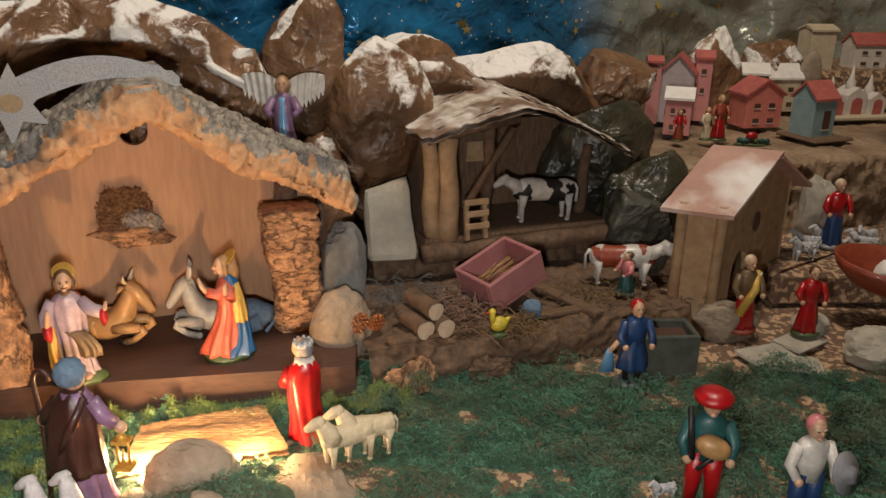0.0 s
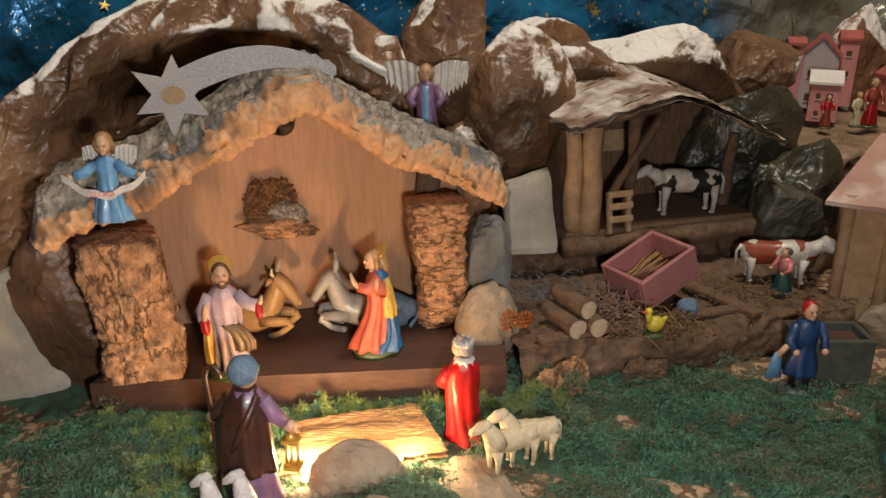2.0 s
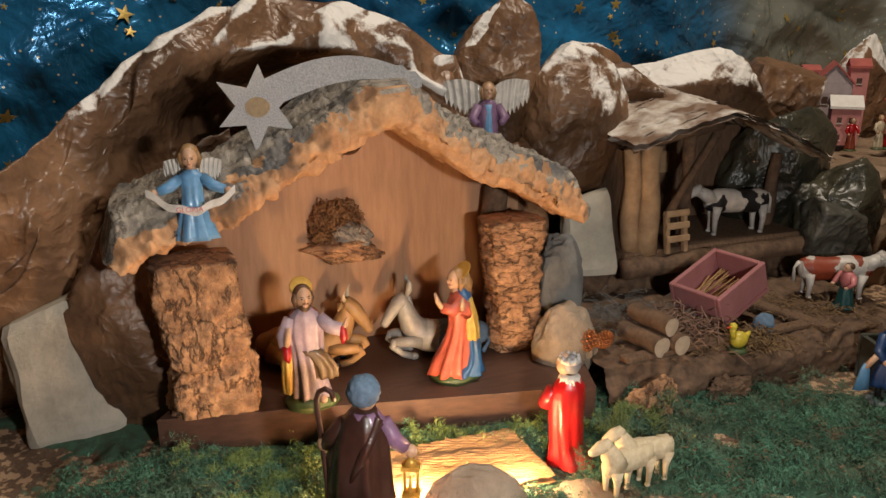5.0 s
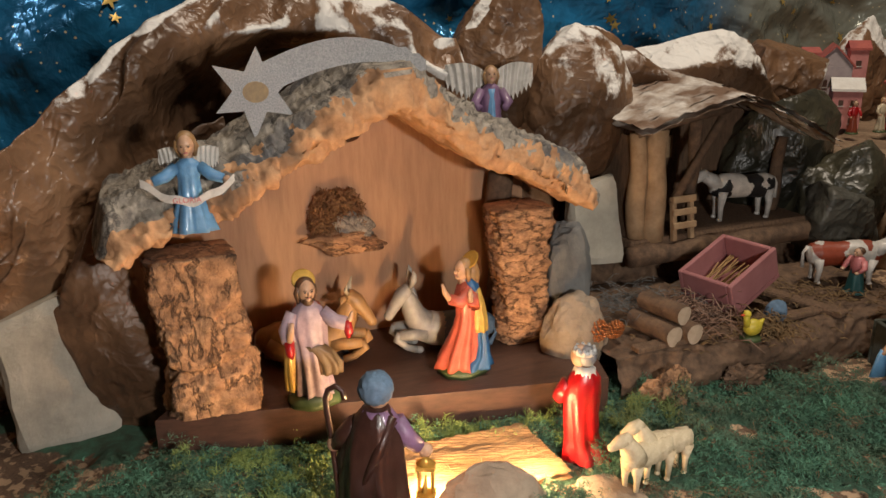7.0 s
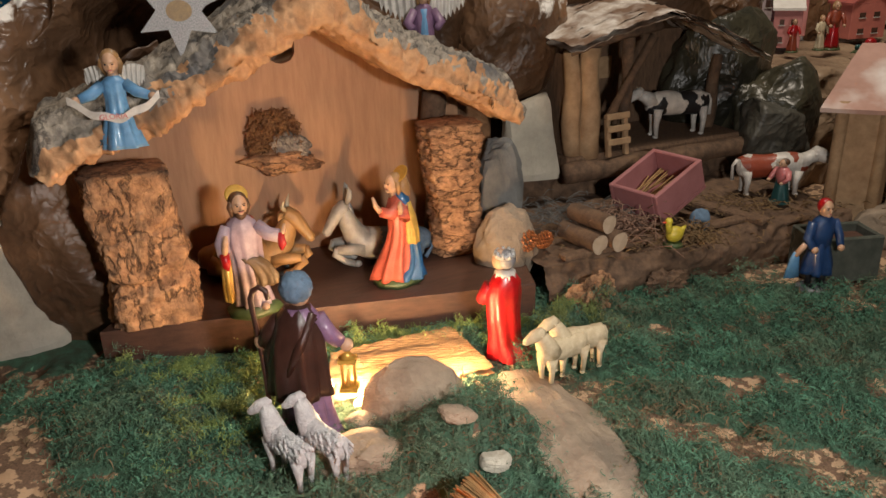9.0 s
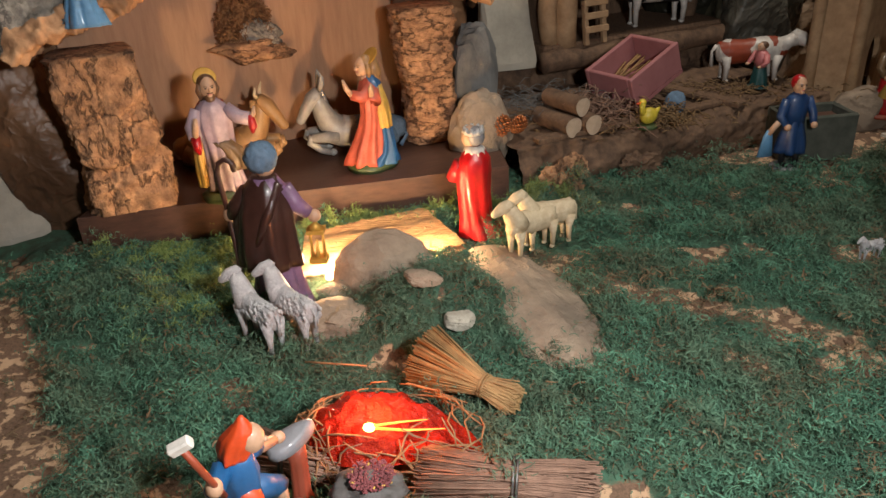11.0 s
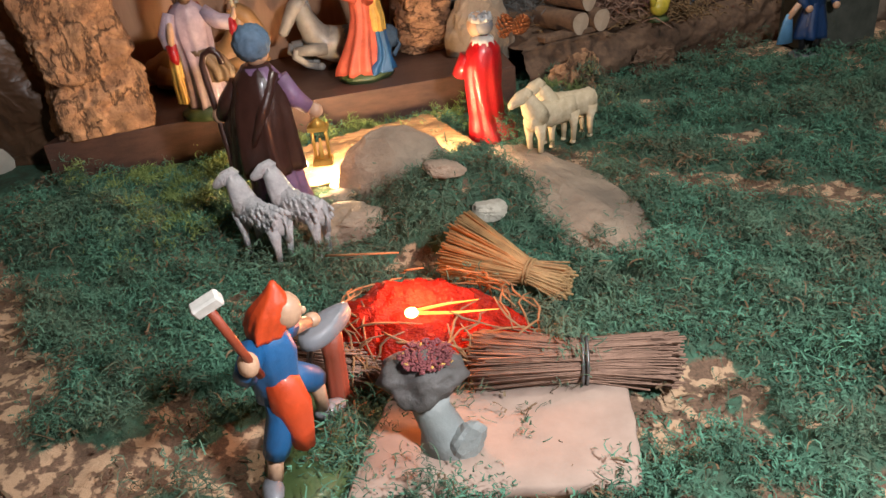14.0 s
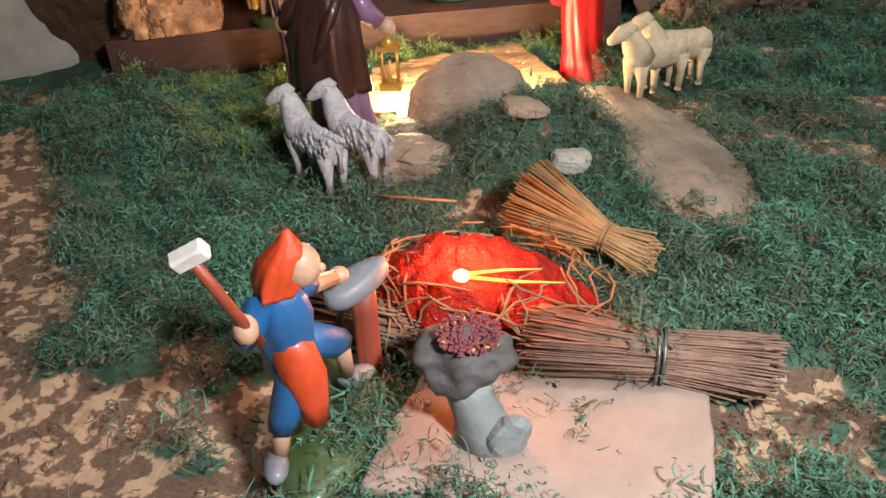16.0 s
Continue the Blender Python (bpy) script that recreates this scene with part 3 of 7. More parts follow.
def paper_fold(label, crest, lean, seed, mt, snow, drop=0.30):
    """A stiff fold of paper that falls to both sides of its crest."""
    b = Build()

    def fn(u, v):
        c = along(crest, u)
        d = abs(v - 0.35) / (0.65 if v > 0.35 else 0.35)
        p = c + (Vector(lean) * d if v > 0.35 else Vector((-lean[0] * 0.3, 0.10, 0)) * d)
        p.z = c.z - min(drop, c.z + 0.01) * (d ** 1.25)
        return p + Vector((-0.2, -0.7, 0.65)) * (crumple(p, seed) + 0.010 * crease(u, v, 10, 9, seed)) * (0.4 + 0.6 * smooth(0, 0.2, d))

    b.sheet(fn, 70, 90)
    for i in range(71):
        for j in range(91):
            u, v = i / 70, j / 90
            b.snow[i * 91 + j] = snow * math.exp(-((v - 0.38) / 0.13) ** 2) + 0.5 * crease(u, v, 10, 9, seed) - 0.12
    thing("paper_mountain", label, "mountain", None, b, mt)


big_mountain()
paper_fold("snow-covered paper ridge behind the comet", [(-0.393, 0.985, 0.334), (-0.34, 0.985, 0.35), (-0.3, 0.99, 0.353), (-0.261, 0.995, 0.341), (-0.231, 1.0, 0.346), (-0.214, 1.0, 0.301)], (0.01, -0.02, 0), 4.0, PAPER_BIG, 0.85, 0.12)
paper_fold("dark paper fold rising behind the stable", [(-0.66, 0.76, 0.06), (-0.598, 0.78, 0.157), (-0.565, 0.8, 0.192), (-0.546, 0.82, 0.225), (-0.526, 0.845, 0.252), (-0.5, 0.86, 0.265), (-0.473, 0.885, 0.277)], (0.03, 0.015, 0), 6.0, PAPER_BARE, 0.32)


def rock(label, c, r, seed, mt, rot=(0, 0, 0), name="paper_rock", cuts=14, sub=5, rough=0.03, flat=0.60, smooth_=True, group=""):
    b = Build().stone((0, 0, 0), r, seed, 0, (0, 0, 0), cuts, sub, rough, flat, smooth_)
    return thing(name, label, "rock", pose(*c, *rot), b, mt, group=group)


SNOWY = "crumpled brown paper rock with sprayed snow on top"
G = "snowy paper mountains"
rock("angular brown paper rock with a little snow", (-0.19, 1.06, 0.28), (0.063, 0.06, 0.132), 3, PAPER_LIGHTSNOW, (4, 16, 10), flat=0.6, group=G)
rock(SNOWY, (-0.086, 1.06, 0.258), (0.078, 0.06, 0.104), 11, PAPER, (-6, 10, 20), flat=0.62, group=G)
rock("lower snowy flank of a paper rock beside the stable", (-0.108, 1.04, 0.2), (0.053, 0.05, 0.071), 17, PAPER_LIGHTSNOW, (0, 14, 0), flat=0.6, group=G)
rock(SNOWY, (0.006, 1.15, 0.28), (0.067, 0.06, 0.059), 16, PAPER, (0, 18, 0), flat=0.56, group=G)
rock(SNOWY, (-0.046, 1.22, 0.289), (0.096, 0.07, 0.059), 23, PAPER, (0, 5, 30), flat=0.56, group=G)
rock(SNOWY, (0.132, 1.27, 0.253), (0.146, 0.1, 0.114), 31, PAPER, (0, 4, 12), flat=0.55, group=G)
rock(SNOWY, (0.282, 1.33, 0.25), (0.069, 0.08, 0.088), 37, PAPER, (0, 22, 10), flat=0.6, group=G)
rock("brown paper rock filling the gap behind the stable", (-0.133, 1.14, 0.203), (0.125, 0.05, 0.125), 19, PAPER_BARE, (0, 0, 0), flat=0.62, group=G)
rock(SNOWY, (0.53, 1.55, 0.18), (0.085, 0.07, 0.165), 41, PAPER, (0, 0, 10), group=G)
rock(SNOWY, (0.68, 1.66, 0.22), (0.09, 0.06, 0.12), 43, PAPER, (0, 0, 10), group=G)
rock("bare brown paper rock beside the cork stable", (-0.165, 1.005, 0.12), (0.05, 0.05, 0.13), 52, PAPER_BARE, (-14, 6, 0), group=G)
rock("dark olive glossy paper rock behind the cabin", (0.235, 1.20, 0.17), (0.10, 0.07, 0.105), 61, PAPER_DARK, (0, 10, 10))
rock("dark glossy paper rock beside the cabin", (0.30, 1.15, 0.10), (0.085, 0.06, 0.11), 66, PAPER_DARK, (10, 0, 20))
rock("grey crumpled paper rock beside the cabin", (0.285, 1.10, 0.085), (0.07, 0.05, 0.085), 71, PAPER_GREY, (0, 0, 10))
rock("brown paper rock in the shade beside the stable", (-0.60, 0.82, 0.09), (0.10, 0.07, 0.13), 75, PAPER_BARE, (0, 10, 20))
rock("crumpled dark paper fold beside the stable pillar", (-0.555, 0.765, 0.085), (0.055, 0.05, 0.15), 79, PAPER_BARE, (0, -14, 10))

# loose stones
def loose(label, c, r, seed, mt, rot, flat=0.55, cuts=14, rough=0.09):
    return rock(label, c, r, seed, mt, rot, "stone", cuts, 4, rough, flat, False)


def standing_stone(label, m, w, d, h, mt, seed, lean=0.0, taper=0.8):
    rnd = random.Random(seed)
    loops = []
    for i in range(13):
        k = i / 12
        q = 1 - (1 - taper) * k
        if i in (0, 12):
            q *= 0.93
        lp = []
        for j in range(28):
            a = TAU * j / 28 + 0.4
            ca, sa = math.cos(a), math.sin(a)
            g = 1 / max(abs(ca), abs(sa)) ** 0.82
            e = 1 + 0.13 * noise.noise(Vector((ca * 1.3 + seed, sa * 1.3, k * 2.5))) - 0.10 * smooth(0.80, 1.0, k) * abs(noise.noise(Vector((ca * 2 + seed, sa * 2, 4)))) * 2 + 0.04 * noise.noise(Vector((ca * 4 + seed, sa * 4, k * 8)))
            lp.append((w * q * g * ca * e + lean * k * h, d * q * g * sa * e, h * k + 0.10 * h * ca * k))
        loops.append(lp)
    b = Build().rings(loops, 0, smooth=False)
    return thing("stone", label, "stone", m, b, mt)


standing_stone("tall pale grey block of stone standing in moss", pose(-0.606, 0.742, -0.01, -5, -4, 24), 0.047, 0.028, 0.142, STONE, 5, -0.02, 1.02)
standing_stone("pale grey stone slab leaning beside the cabin", pose(-0.062, 0.985, 0.078, -8, 0, 10), 0.033, 0.016, 0.098, STONE, 8, -0.06, 0.90)
loose("blue-grey angular stone behind the stable pillar", (-0.118, 0.890, 0.075), (0.040, 0.026, 0.105), 83, STONE_B, (0, -4, 10), 0.5, 12, 0.06)
loose("sandy stone at the foot of the stable pillar", (-0.112, 0.832, 0.045), (0.036, 0.028, 0.052), 187, PALE, (0, 0, 20), 0.72, 9, 0.10)
loose("flat rounded sandstone screening the hidden bulb", (-0.213, 0.588, 0.012), (0.044, 0.026, 0.040), 91, PALE, (-12, 0, 0), 0.75, 10, 0.06)
loose("long flat sandstone slab lying in moss", (-0.095, 0.55, 0.0), (0.042, 0.105, 0.018), 93, PALE, (0, 4, 16), 0.75)
loose("small pale stone half buried in moss", (-0.255, 0.528, 0.002), (0.034, 0.030, 0.020), 95, PALE, (0, 0, 0), 0.7)
loose("flat broken piece of pale sandstone in the moss", (-0.24, 0.52, 0.016), (0.02, 0.015, 0.006), 151, PALE, (0, 8, 20), 0.6)
loose("flat broken piece of pale sandstone in the moss", (-0.181, 0.521, 0.044), (0.016, 0.01, 0.006), 153, PALE, (0, 8, -10), 0.6)
loose("flat broken piece of pale sandstone in the moss", (-0.255, 0.569, 0.01), (0.017, 0.012, 0.006), 155, PALE, (0, 8, 40), 0.6)
loose("small white crumpled stone in the moss", (-0.155, 0.488, 0.026), (0.012, 0.010, 0.008), 97, STONE, (0, 0, 0))
loose("large rounded white stone beside the path", (0.545, 0.87, 0.012), (0.045, 0.035, 0.030), 99, STONE, (0, 0, 0), 0.85)
loose("white pebble beside the path", (0.485, 0.93, 0.015), (0.025, 0.02, 0.018), 101, STONE, (0, 0, 0), 0.85)

rock("chunk of raw cork at the foot of the ledge", (-0.028, 0.772, 0.016), (0.028, 0.014, 0.024), 107, CORK, (0, 0, 20), "cork_chunk", 10, 4, 0.34, 0.6, False)
rock("dark bark chunk at the foot of the ledge", (0.06, 0.805, 0.012), (0.028, 0.012, 0.018), 108, LOGBARK, (0, 0, 20), "bark_chunk", 10, 4, 0.34, 0.6, False)

# ---- the cork stable ----
SY = 22.0
STABLE = pose(-0.32, 0.785, 0.036, 0, 0, SY)


def build_stable():
    st = thing("nativity_stable", "cork bark stable on a dark wooden board, open at the front", "stable", STABLE)
    inv = STABLE.inverted()
    lp = [inv @ Vector(p) for p in ((-0.507, 0.690, 0.036), (-0.088, 0.762, 0.036), (-0.10, 0.95, 0.036), (-0.47, 0.85, 0.036))]
    b = Build().rings([[p - Vector((0, 0, 0.040)) for p in lp], [p - Vector((0, 0, 0.001)) for p in lp], [p * 0.996 for p in lp]], 0, False)
    part("base_board", b, BOARD, st, "dark brown stained board")
    b = Build()
    zl = [(-0.19, 0.0), (0.215, 0.0), (0.215, 0.155), (0.028, 0.275)] + [(0.012 + 0.015 * math.cos(math.pi * i / 8), 0.226 - 0.013 * math.sin(math.pi * i / 8)) for i in range(0, 9)] + [(-0.004, 0.279), (-0.19, 0.165)]
    b.rings([[(x, 0.095, z) for x, z in zl], [(x, 0.105, z) for x, z in zl]], 0, smooth=False)
    part("back_wall", b, PLY, st, "reddish brown plywood back wall")

    def lip(s):
        """Height of the roof's lower front edge above the board."""
        if s < 0.02:
            k = (0.02 - s) / 0.25
            return 0.255 - 0.115 * k + 0.003 * math.sin(9 * k) + 0.012 * math.exp(-k / 0.10)
        k = (s - 0.02) / 0.22
        return 0.255 - 0.115 * k + 0.003 * math.sin(11 * k) + 0.012 * math.exp(-k / 0.10)

    def slab(s0, s1, seed, name, wide):
        b = Build()
        prof = [(-0.030, 0.0), (-0.038, 0.010), (-0.034, 0.022), (-0.020, 0.034), (0.010, 0.040), (0.05, 0.040), (0.09, 0.036), (0.112, 0.028), (0.110, 0.016), (0.09, 0.004), (0.05, -0.002), (0.0, -0.003)]
        fine = []
        for i in range(len(prof)):
            for q in range(5):
                a, c = prof[i], prof[(i + 1) % len(prof)]
                fine.append((a[0] + (c[0] - a[0]) * q / 5, a[1] + (c[1] - a[1]) * q / 5))
        N = 200
        k = len(fine)
        base = len(b.v)
        for i in range(N + 1):
            t = i / N
            s = s0 + (s1 - s0) * t
            end = min(1.0, min(t, 1 - t) * 14 + 0.45)
            th = (0.80 + 0.25 * wide(t)) * end
            lean = 0.5 * (1 if s < 0.02 else -1)
            for v, z in fine:
                p = Vector((s - lean * z, v * (1 + 0.15 * wide(t)), lip(s) + z * th))
                w = 0.013 * fbm(p.x + seed, p.y, p.z, 20) + 0.007 * fbm(p.x, p.y + seed, p.z, 70, 4) - 0.005 * max(0.0, 0.12 - abs(fbm(p.x, p.y, p.z + seed, 26))) / 0.12
                p += Vector((0.15, -0.7, 0.7 if z > 0.01 else -0.5)) * w
                b.v.append(tuple(p))
        for i in range(N):
            for j in range(k):
                a = base + i * k + j
                c = base + i * k + (j + 1) % k
                b.f.append([a, c, c + k, a + k])
                jj = j / 5
                cut = 2.3 + 1.3 * fbm(i * 0.06, jj, seed, 1.1)
                b.m.append(1 if (jj < cut or jj > 8.3) else 0)
                b.s.append(True)
        for i in (0, N):
            b.f.append([base + i * k + j for j in range(k)])
            b.m.append(1)
            b.s.append(False)
        part(name, b, [BARK, CORKEDGE], st, "grey bark outside and raw orange cork at the cut edge")

    slab(-0.218, 0.030, 1.3, "roof_slab", lambda t: 1.0 - 0.4 * t)
    slab(0.012, 0.222, 7.7, "roof_slab", lambda t: 0.55 - 0.35 * t)

    def pillar(s, v, r0, r1, h, seed, mt, flat, d=0.75, cleft=None, sway=0.0):
        loops = []
        for i in range(121):
            k = i / 120
            lp = []
            for j in range(120):
                a = TAU * j / 120
                sq = 1 / max(abs(math.cos(a)), abs(math.sin(a))) ** 0.7
                c, d2, e = r0 * math.cos(a) + seed, r0 * math.sin(a), h * k
                w = 1.02 + 0.17 * fbm(c, d2, e, 14) + 0.10 * fbm(c, d2, e * flat, 55) + 0.05 * fbm(c, d2, e, 150, 3)
                w -= 0.06 * max(0.0, 0.08 - abs(fbm(c, d2 + 5, e * flat, 48, 3))) / 0.08 + 0.11 * max(0.0, 0.07 - abs(fbm(c + 3, d2, e * flat, 20, 3))) / 0.07
                if cleft:
                    w -= 0.20 * math.exp(-((e - cleft - 0.008 * math.sin(2 * a + seed)) / 0.006) ** 2)
                r = (r0 + (r1 - r0) * k) * (1 + 0.06 * smooth(0.30, 0.05, k)) * w * (0.90 if i in (0, 120) else 1)
                lp.append((s + sway * math.sin(4.5 * k + 0.6) + r * sq * math.cos(a), v + d * r * sq * math.sin(a), h * k))
            loops.append(lp)
        part("pillar", Build().rings(loops, 0, smooth=True), mt, st, "rough block of raw cork bark")

    pillar(-0.160, -0.006, 0.0375, 0.0385, 0.150, 2.2, CORK, 0.62, 0.75, 0.050, 0.004)
    pillar(0.168, 0.012, 0.025, 0.031, 0.150, 9.1, CORKFLAT, 2.0, 0.75, None, 0.004)
    b = Build().tube([(0.175, 0.075, 0), (0.178, 0.072, 0.06), (0.172, 0.075, 0.12), (0.176, 0.072, 0.17)], [0.016, 0.014, 0.015, 0.014], 0, 10)
    part("inner_post", b, LOGBARK, st, "round bark-covered branch post")
    # the hay rack on the back wall
    b = Build().stone((0.0, 0.082, 0.112), (0.043, 0.018, 0.013), 19, 0, (0, 6, 0), 12, 4, 0.30, 0.7, True, 2.4).stone((0.010, 0.084, 0.124), (0.022, 0.012, 0.016), 23, 1, (0, 24, 0), 12, 4, 0.30, 0.7, True, 2.4)
    rack = part("hay_rack", b, [CORKFLAT, BARK], st, "curved piece of bark fixed to the wall")
    rnd = random.Random(8)
    b = Build()
    for i in range(1300):
        x, z = rnd.uniform(-0.036, 0.022), rnd.uniform(0.120, 0.167)
        if abs(x + 0.007) > 0.029 - 0.010 * smooth(0.145, 0.168, z):
            continue
        a = rnd.uniform(0, math.pi)
        le = rnd.uniform(0.003, 0.009)
        y = rnd.uniform(0.080, 0.092)
        b.tube([(x - le * math.cos(a) / 2, y, z - le * math.sin(a) / 2), (x, y - 0.003, z), (x + le * math.cos(a) / 2, y, z + le * math.sin(a) / 2)], 0.0005, 0, 3)
    part("hay", b, REDHAY, rack, "tuft of dry reddish hay")


build_stable()


# ---- shelf with the cork front, cabin and terrace ----
def bark_ledge(name, label, m, length, depth, h, mt, seed, cat="ledge"):
    b = Build()

    def fn(u, v):
        s = length * u
        if v < 0.45:
            k = v / 0.45
            p = Vector((s, -0.012 * math.sin(math.pi * k), -0.012 + (h + 0.012) * k))
            w = 0.012 * fbm(s + seed, 0, p.z, 14) + 0.007 * fbm(s, seed, p.z, 45)
            return p + Vector((0, -1, 0.15)) * w
        k = (v - 0.45) / 0.55
        w = 0.006 * fbm(s + seed, depth * k, 0, 22) + 0.003 * fbm(s, depth * k, seed, 70)
        return Vector((s, depth * k, h + w - 0.02 * (k > 0.999)))

    b.sheet(fn, int(length * 300), 60)
    return thing(name, label, cat, m, b, mt)


bark_ledge("cork_ledge", "low cork bark ledge holding the farmyard", pose(-0.075, 0.785, 0, 0, 0, 19), 0.42, 0.30, 0.043, LOGBARK, 3.0)
bark_ledge("upper_ledge", "dark stone step below the cabin", pose(-0.09, 1.0, 0.0, 0, 0, 20), 0.36, 0.20, 0.082, LOGBARK, 5.0)
bark_ledge("village_terrace", "brown paper terrace carrying the toy village", pose(0.335, 1.16, 0, 0, 0, 14), 1.1, 0.75, 0.166, paper("tan_terrace_paper", (0.40, 0.28, 0.18), (0.20, 0.13, 0.08), amount=0.12, gloss=0.6), 6.0)
b = Build().box((0, 0, 0), (0.9, 0.5, 0.085), 0, 0.01, 0.003)
thing("upper_terrace", "higher brown paper step behind the village", "ledge", pose(0.66, 1.63, 0.165, 0, 0, 8), b, CLOTH)


# ---- figurine paints ----
def paint(name, c, gloss=0.38, coat=0.25, scale=70):
    return mat(name, c, tuple(0.58 * x for x in c), scale, gloss + 0.06, 0.35, 260, coat=coat * 0.7, depth=0.0015, c3=tuple(min(0.9, 0.8 * x + 0.015) for x in c), thr3=0.56)


SKIN = paint("painted_skin", (0.62, 0.38, 0.24))
HAIR = paint("painted_brown_hair", (0.12, 0.06, 0.03))
BLOND = paint("painted_blond_hair", (0.42, 0.24, 0.10))
GOLD = mat("gilt_paint", (0.72, 0.46, 0.10), (0.5, 0.3, 0.06), 80, 0.35, 0.1, metal=0.5)
LILAC = paint("lilac_paint", (0.42, 0.32, 0.38))
YELLOW = paint("yellow_paint", (0.66, 0.42, 0.09))
RED = paint("glossy_red_paint", (0.44, 0.007, 0.010), 0.22, 0.6)
CORAL = paint("coral_paint", (0.62, 0.13, 0.08))
BLUE = paint("blue_paint", (0.022, 0.125, 0.32))
SKYBLUE = paint("light_blue_paint", (0.16, 0.38, 0.66))
NAVY = paint("navy_paint", (0.016, 0.055, 0.17))
ORANGE = paint("orange_paint", (0.75, 0.08, 0.015))
BROWN = paint("brown_cloak_paint", (0.055, 0.022, 0.016), 0.25, 0.5)
OCHRE = paint("olive_brown_paint", (0.17, 0.105, 0.05))
PURPLE = paint("purple_paint", (0.26, 0.15, 0.27))
GREEN = paint("green_base_paint", (0.07, 0.11, 0.035))
TEAL = paint("teal_paint", (0.02, 0.10, 0.10))
WHITE = paint("white_paint", (0.72, 0.68, 0.62))
CREAM = paint("cream_paint", (0.72, 0.60, 0.40))
GREY = paint("grey_paint", (0.26, 0.26, 0.28))
CAPBLUE = paint("blue_wool_paint", (0.13, 0.21, 0.31), 0.7, 0.0, 200)
SILVER = mat("silver_paint", (0.55, 0.55, 0.54), (0.30, 0.30, 0.31), 120, 0.5, 0.4, metal=0.25)
OXTAN = paint("tan_paint", (0.50, 0.28, 0.11))
DONKEY = paint("donkey_grey_paint", (0.44, 0.42, 0.38))
BLACK = paint("black_paint", (0.015, 0.015, 0.017))
REDBROWN = paint("red_brown_paint", (0.32, 0.06, 0.025))
WOOLWHITE = mat("white_wool_paint", (0.66, 0.66, 0.66), (0.42, 0.42, 0.44), 160, 0.7, 0.9, 260, depth=0.003)
WOOLCREAM = mat("cream_wool_paint", (0.66, 0.56, 0.38), (0.50, 0.40, 0.25), 160, 0.7, 0.6, 260, depth=0.002)
PINK = paint("pink_paint", (0.66, 0.22, 0.22))
LEMON = paint("lemon_paint", (0.78, 0.62, 0.06))
MATS = [SKIN, HAIR, GOLD, LILAC, YELLOW, RED, CORAL, BLUE, SKYBLUE, NAVY, ORANGE, BROWN, OCHRE, PURPLE, GREEN, TEAL, WHITE, CREAM, GREY, CAPBLUE, SILVER, OXTAN, DONKEY, BLACK, REDBROWN, WOOLWHITE, WOOLCREAM, PINK, BLOND, LOGWOOD, OLDWOOD, LEMON]
(SK, HA, GO, LI, YE, RE, CO, BL, SB, NA, OR, BR, OC, PU, GR, TE, WH, CR, GY, CB, SI, OX, DO, BK, RB, WW, WC, PI, BO, LW, OW, LE) = range(len(MATS))


def statue(name, label, category, m, b, group="nativity figurines"):
    """One plain mesh that keeps only the paints it uses."""
    used = sorted(set(b.m))
    b.m = [used.index(i) for i in b.m]
    return thing(name, label, category, m, b, [MATS[i] for i in used], group)


def at(x, y, z=None, rz=0.0, rx=0.0, ry=0.0):
    return pose(x, y, ground_z(x, y) if z is None else z, rx, ry, rz)


def head(b, x, y, z, r, hair, tilt=0.0, beard=False, cap=None, turn=0.0):
    """A painted head that looks along -y, turned by some degrees."""
    n0 = len(b.v)
    b.ell((0, 0, 0), (r * 0.80, r * 0.90, r * 1.12), SK, n=18, k=14)
    b.ell((0, -0.90 * r, -0.10 * r), (0.15 * r, 0.22 * r, 0.26 * r), SK, n=8, k=6)
    b.ell((0, 0.30 * r, 0.28 * r), (r * 0.93, r * 0.88, r * 1.00), hair if cap is None else cap, n=18, k=12)
    b.ell((0, -0.62 * r, -0.66 * r), (0.34 * r, 0.30 * r, 0.30 * r), SK, n=10, k=6)
    for q in (-1, 1):
        b.ell((q * 0.31 * r, -0.79 * r, 0.12 * r), (0.13 * r, 0.08 * r, 0.08 * r), BK, n=8, k=6)
        b.tube([(q * 0.14 * r, -0.84 * r, 0.27 * r), (q * 0.48 * r, -0.70 * r, 0.30 * r)], 0.05 * r, hair, 6)
        if cap is None:
            b.tube([(q * 0.70 * r, 0.05 * r, 0.45 * r), (q * 0.84 * r, 0.15 * r, -0.2 * r), (q * 0.66 * r, 0.30 * r, -1.2 * r)], [0.26 * r, 0.34 * r, 0.20 * r], hair, 10)
    b.ell((0, -0.84 * r, -0.46 * r), (0.22 * r, 0.10 * r, 0.06 * r), PI, n=8, k=6)
    if beard:
        b.ell((0, -0.42 * r, -0.85 * r), (0.55 * r, 0.50 * r, 0.52 * r), hair, n=14, k=8)
        b.ell((0, -0.80 * r, -0.36 * r), (0.34 * r, 0.12 * r, 0.09 * r), hair, n=10, k=6)
    b.tube([(0, 0.1 * r, -0.7 * r), (0, 0.1 * r, -1.8 * r)], [0.48 * r, 0.58 * r], SK, 12)
    m = pose(x, y, z, tilt, 0, turn)
    for i in range(n0, len(b.v)):
        b.v[i] = tuple(m @ Vector(b.v[i]))


def halo(b, c, r, turn, lean):
    n0 = len(b.v)
    b.rings([[(q * r * math.cos(TAU * j / 28), y, q * r * math.sin(TAU * j / 28)) for j in range(28)] for q, y in ((0.90, 0.0), (1.0, 0.0004), (1.0, 0.0014), (0.90, 0.0018))], GO, smooth=False)
    m = pose(*c, lean, 0, turn)
    for i in range(n0, len(b.v)):
        b.v[i] = tuple(m @ Vector(b.v[i]))


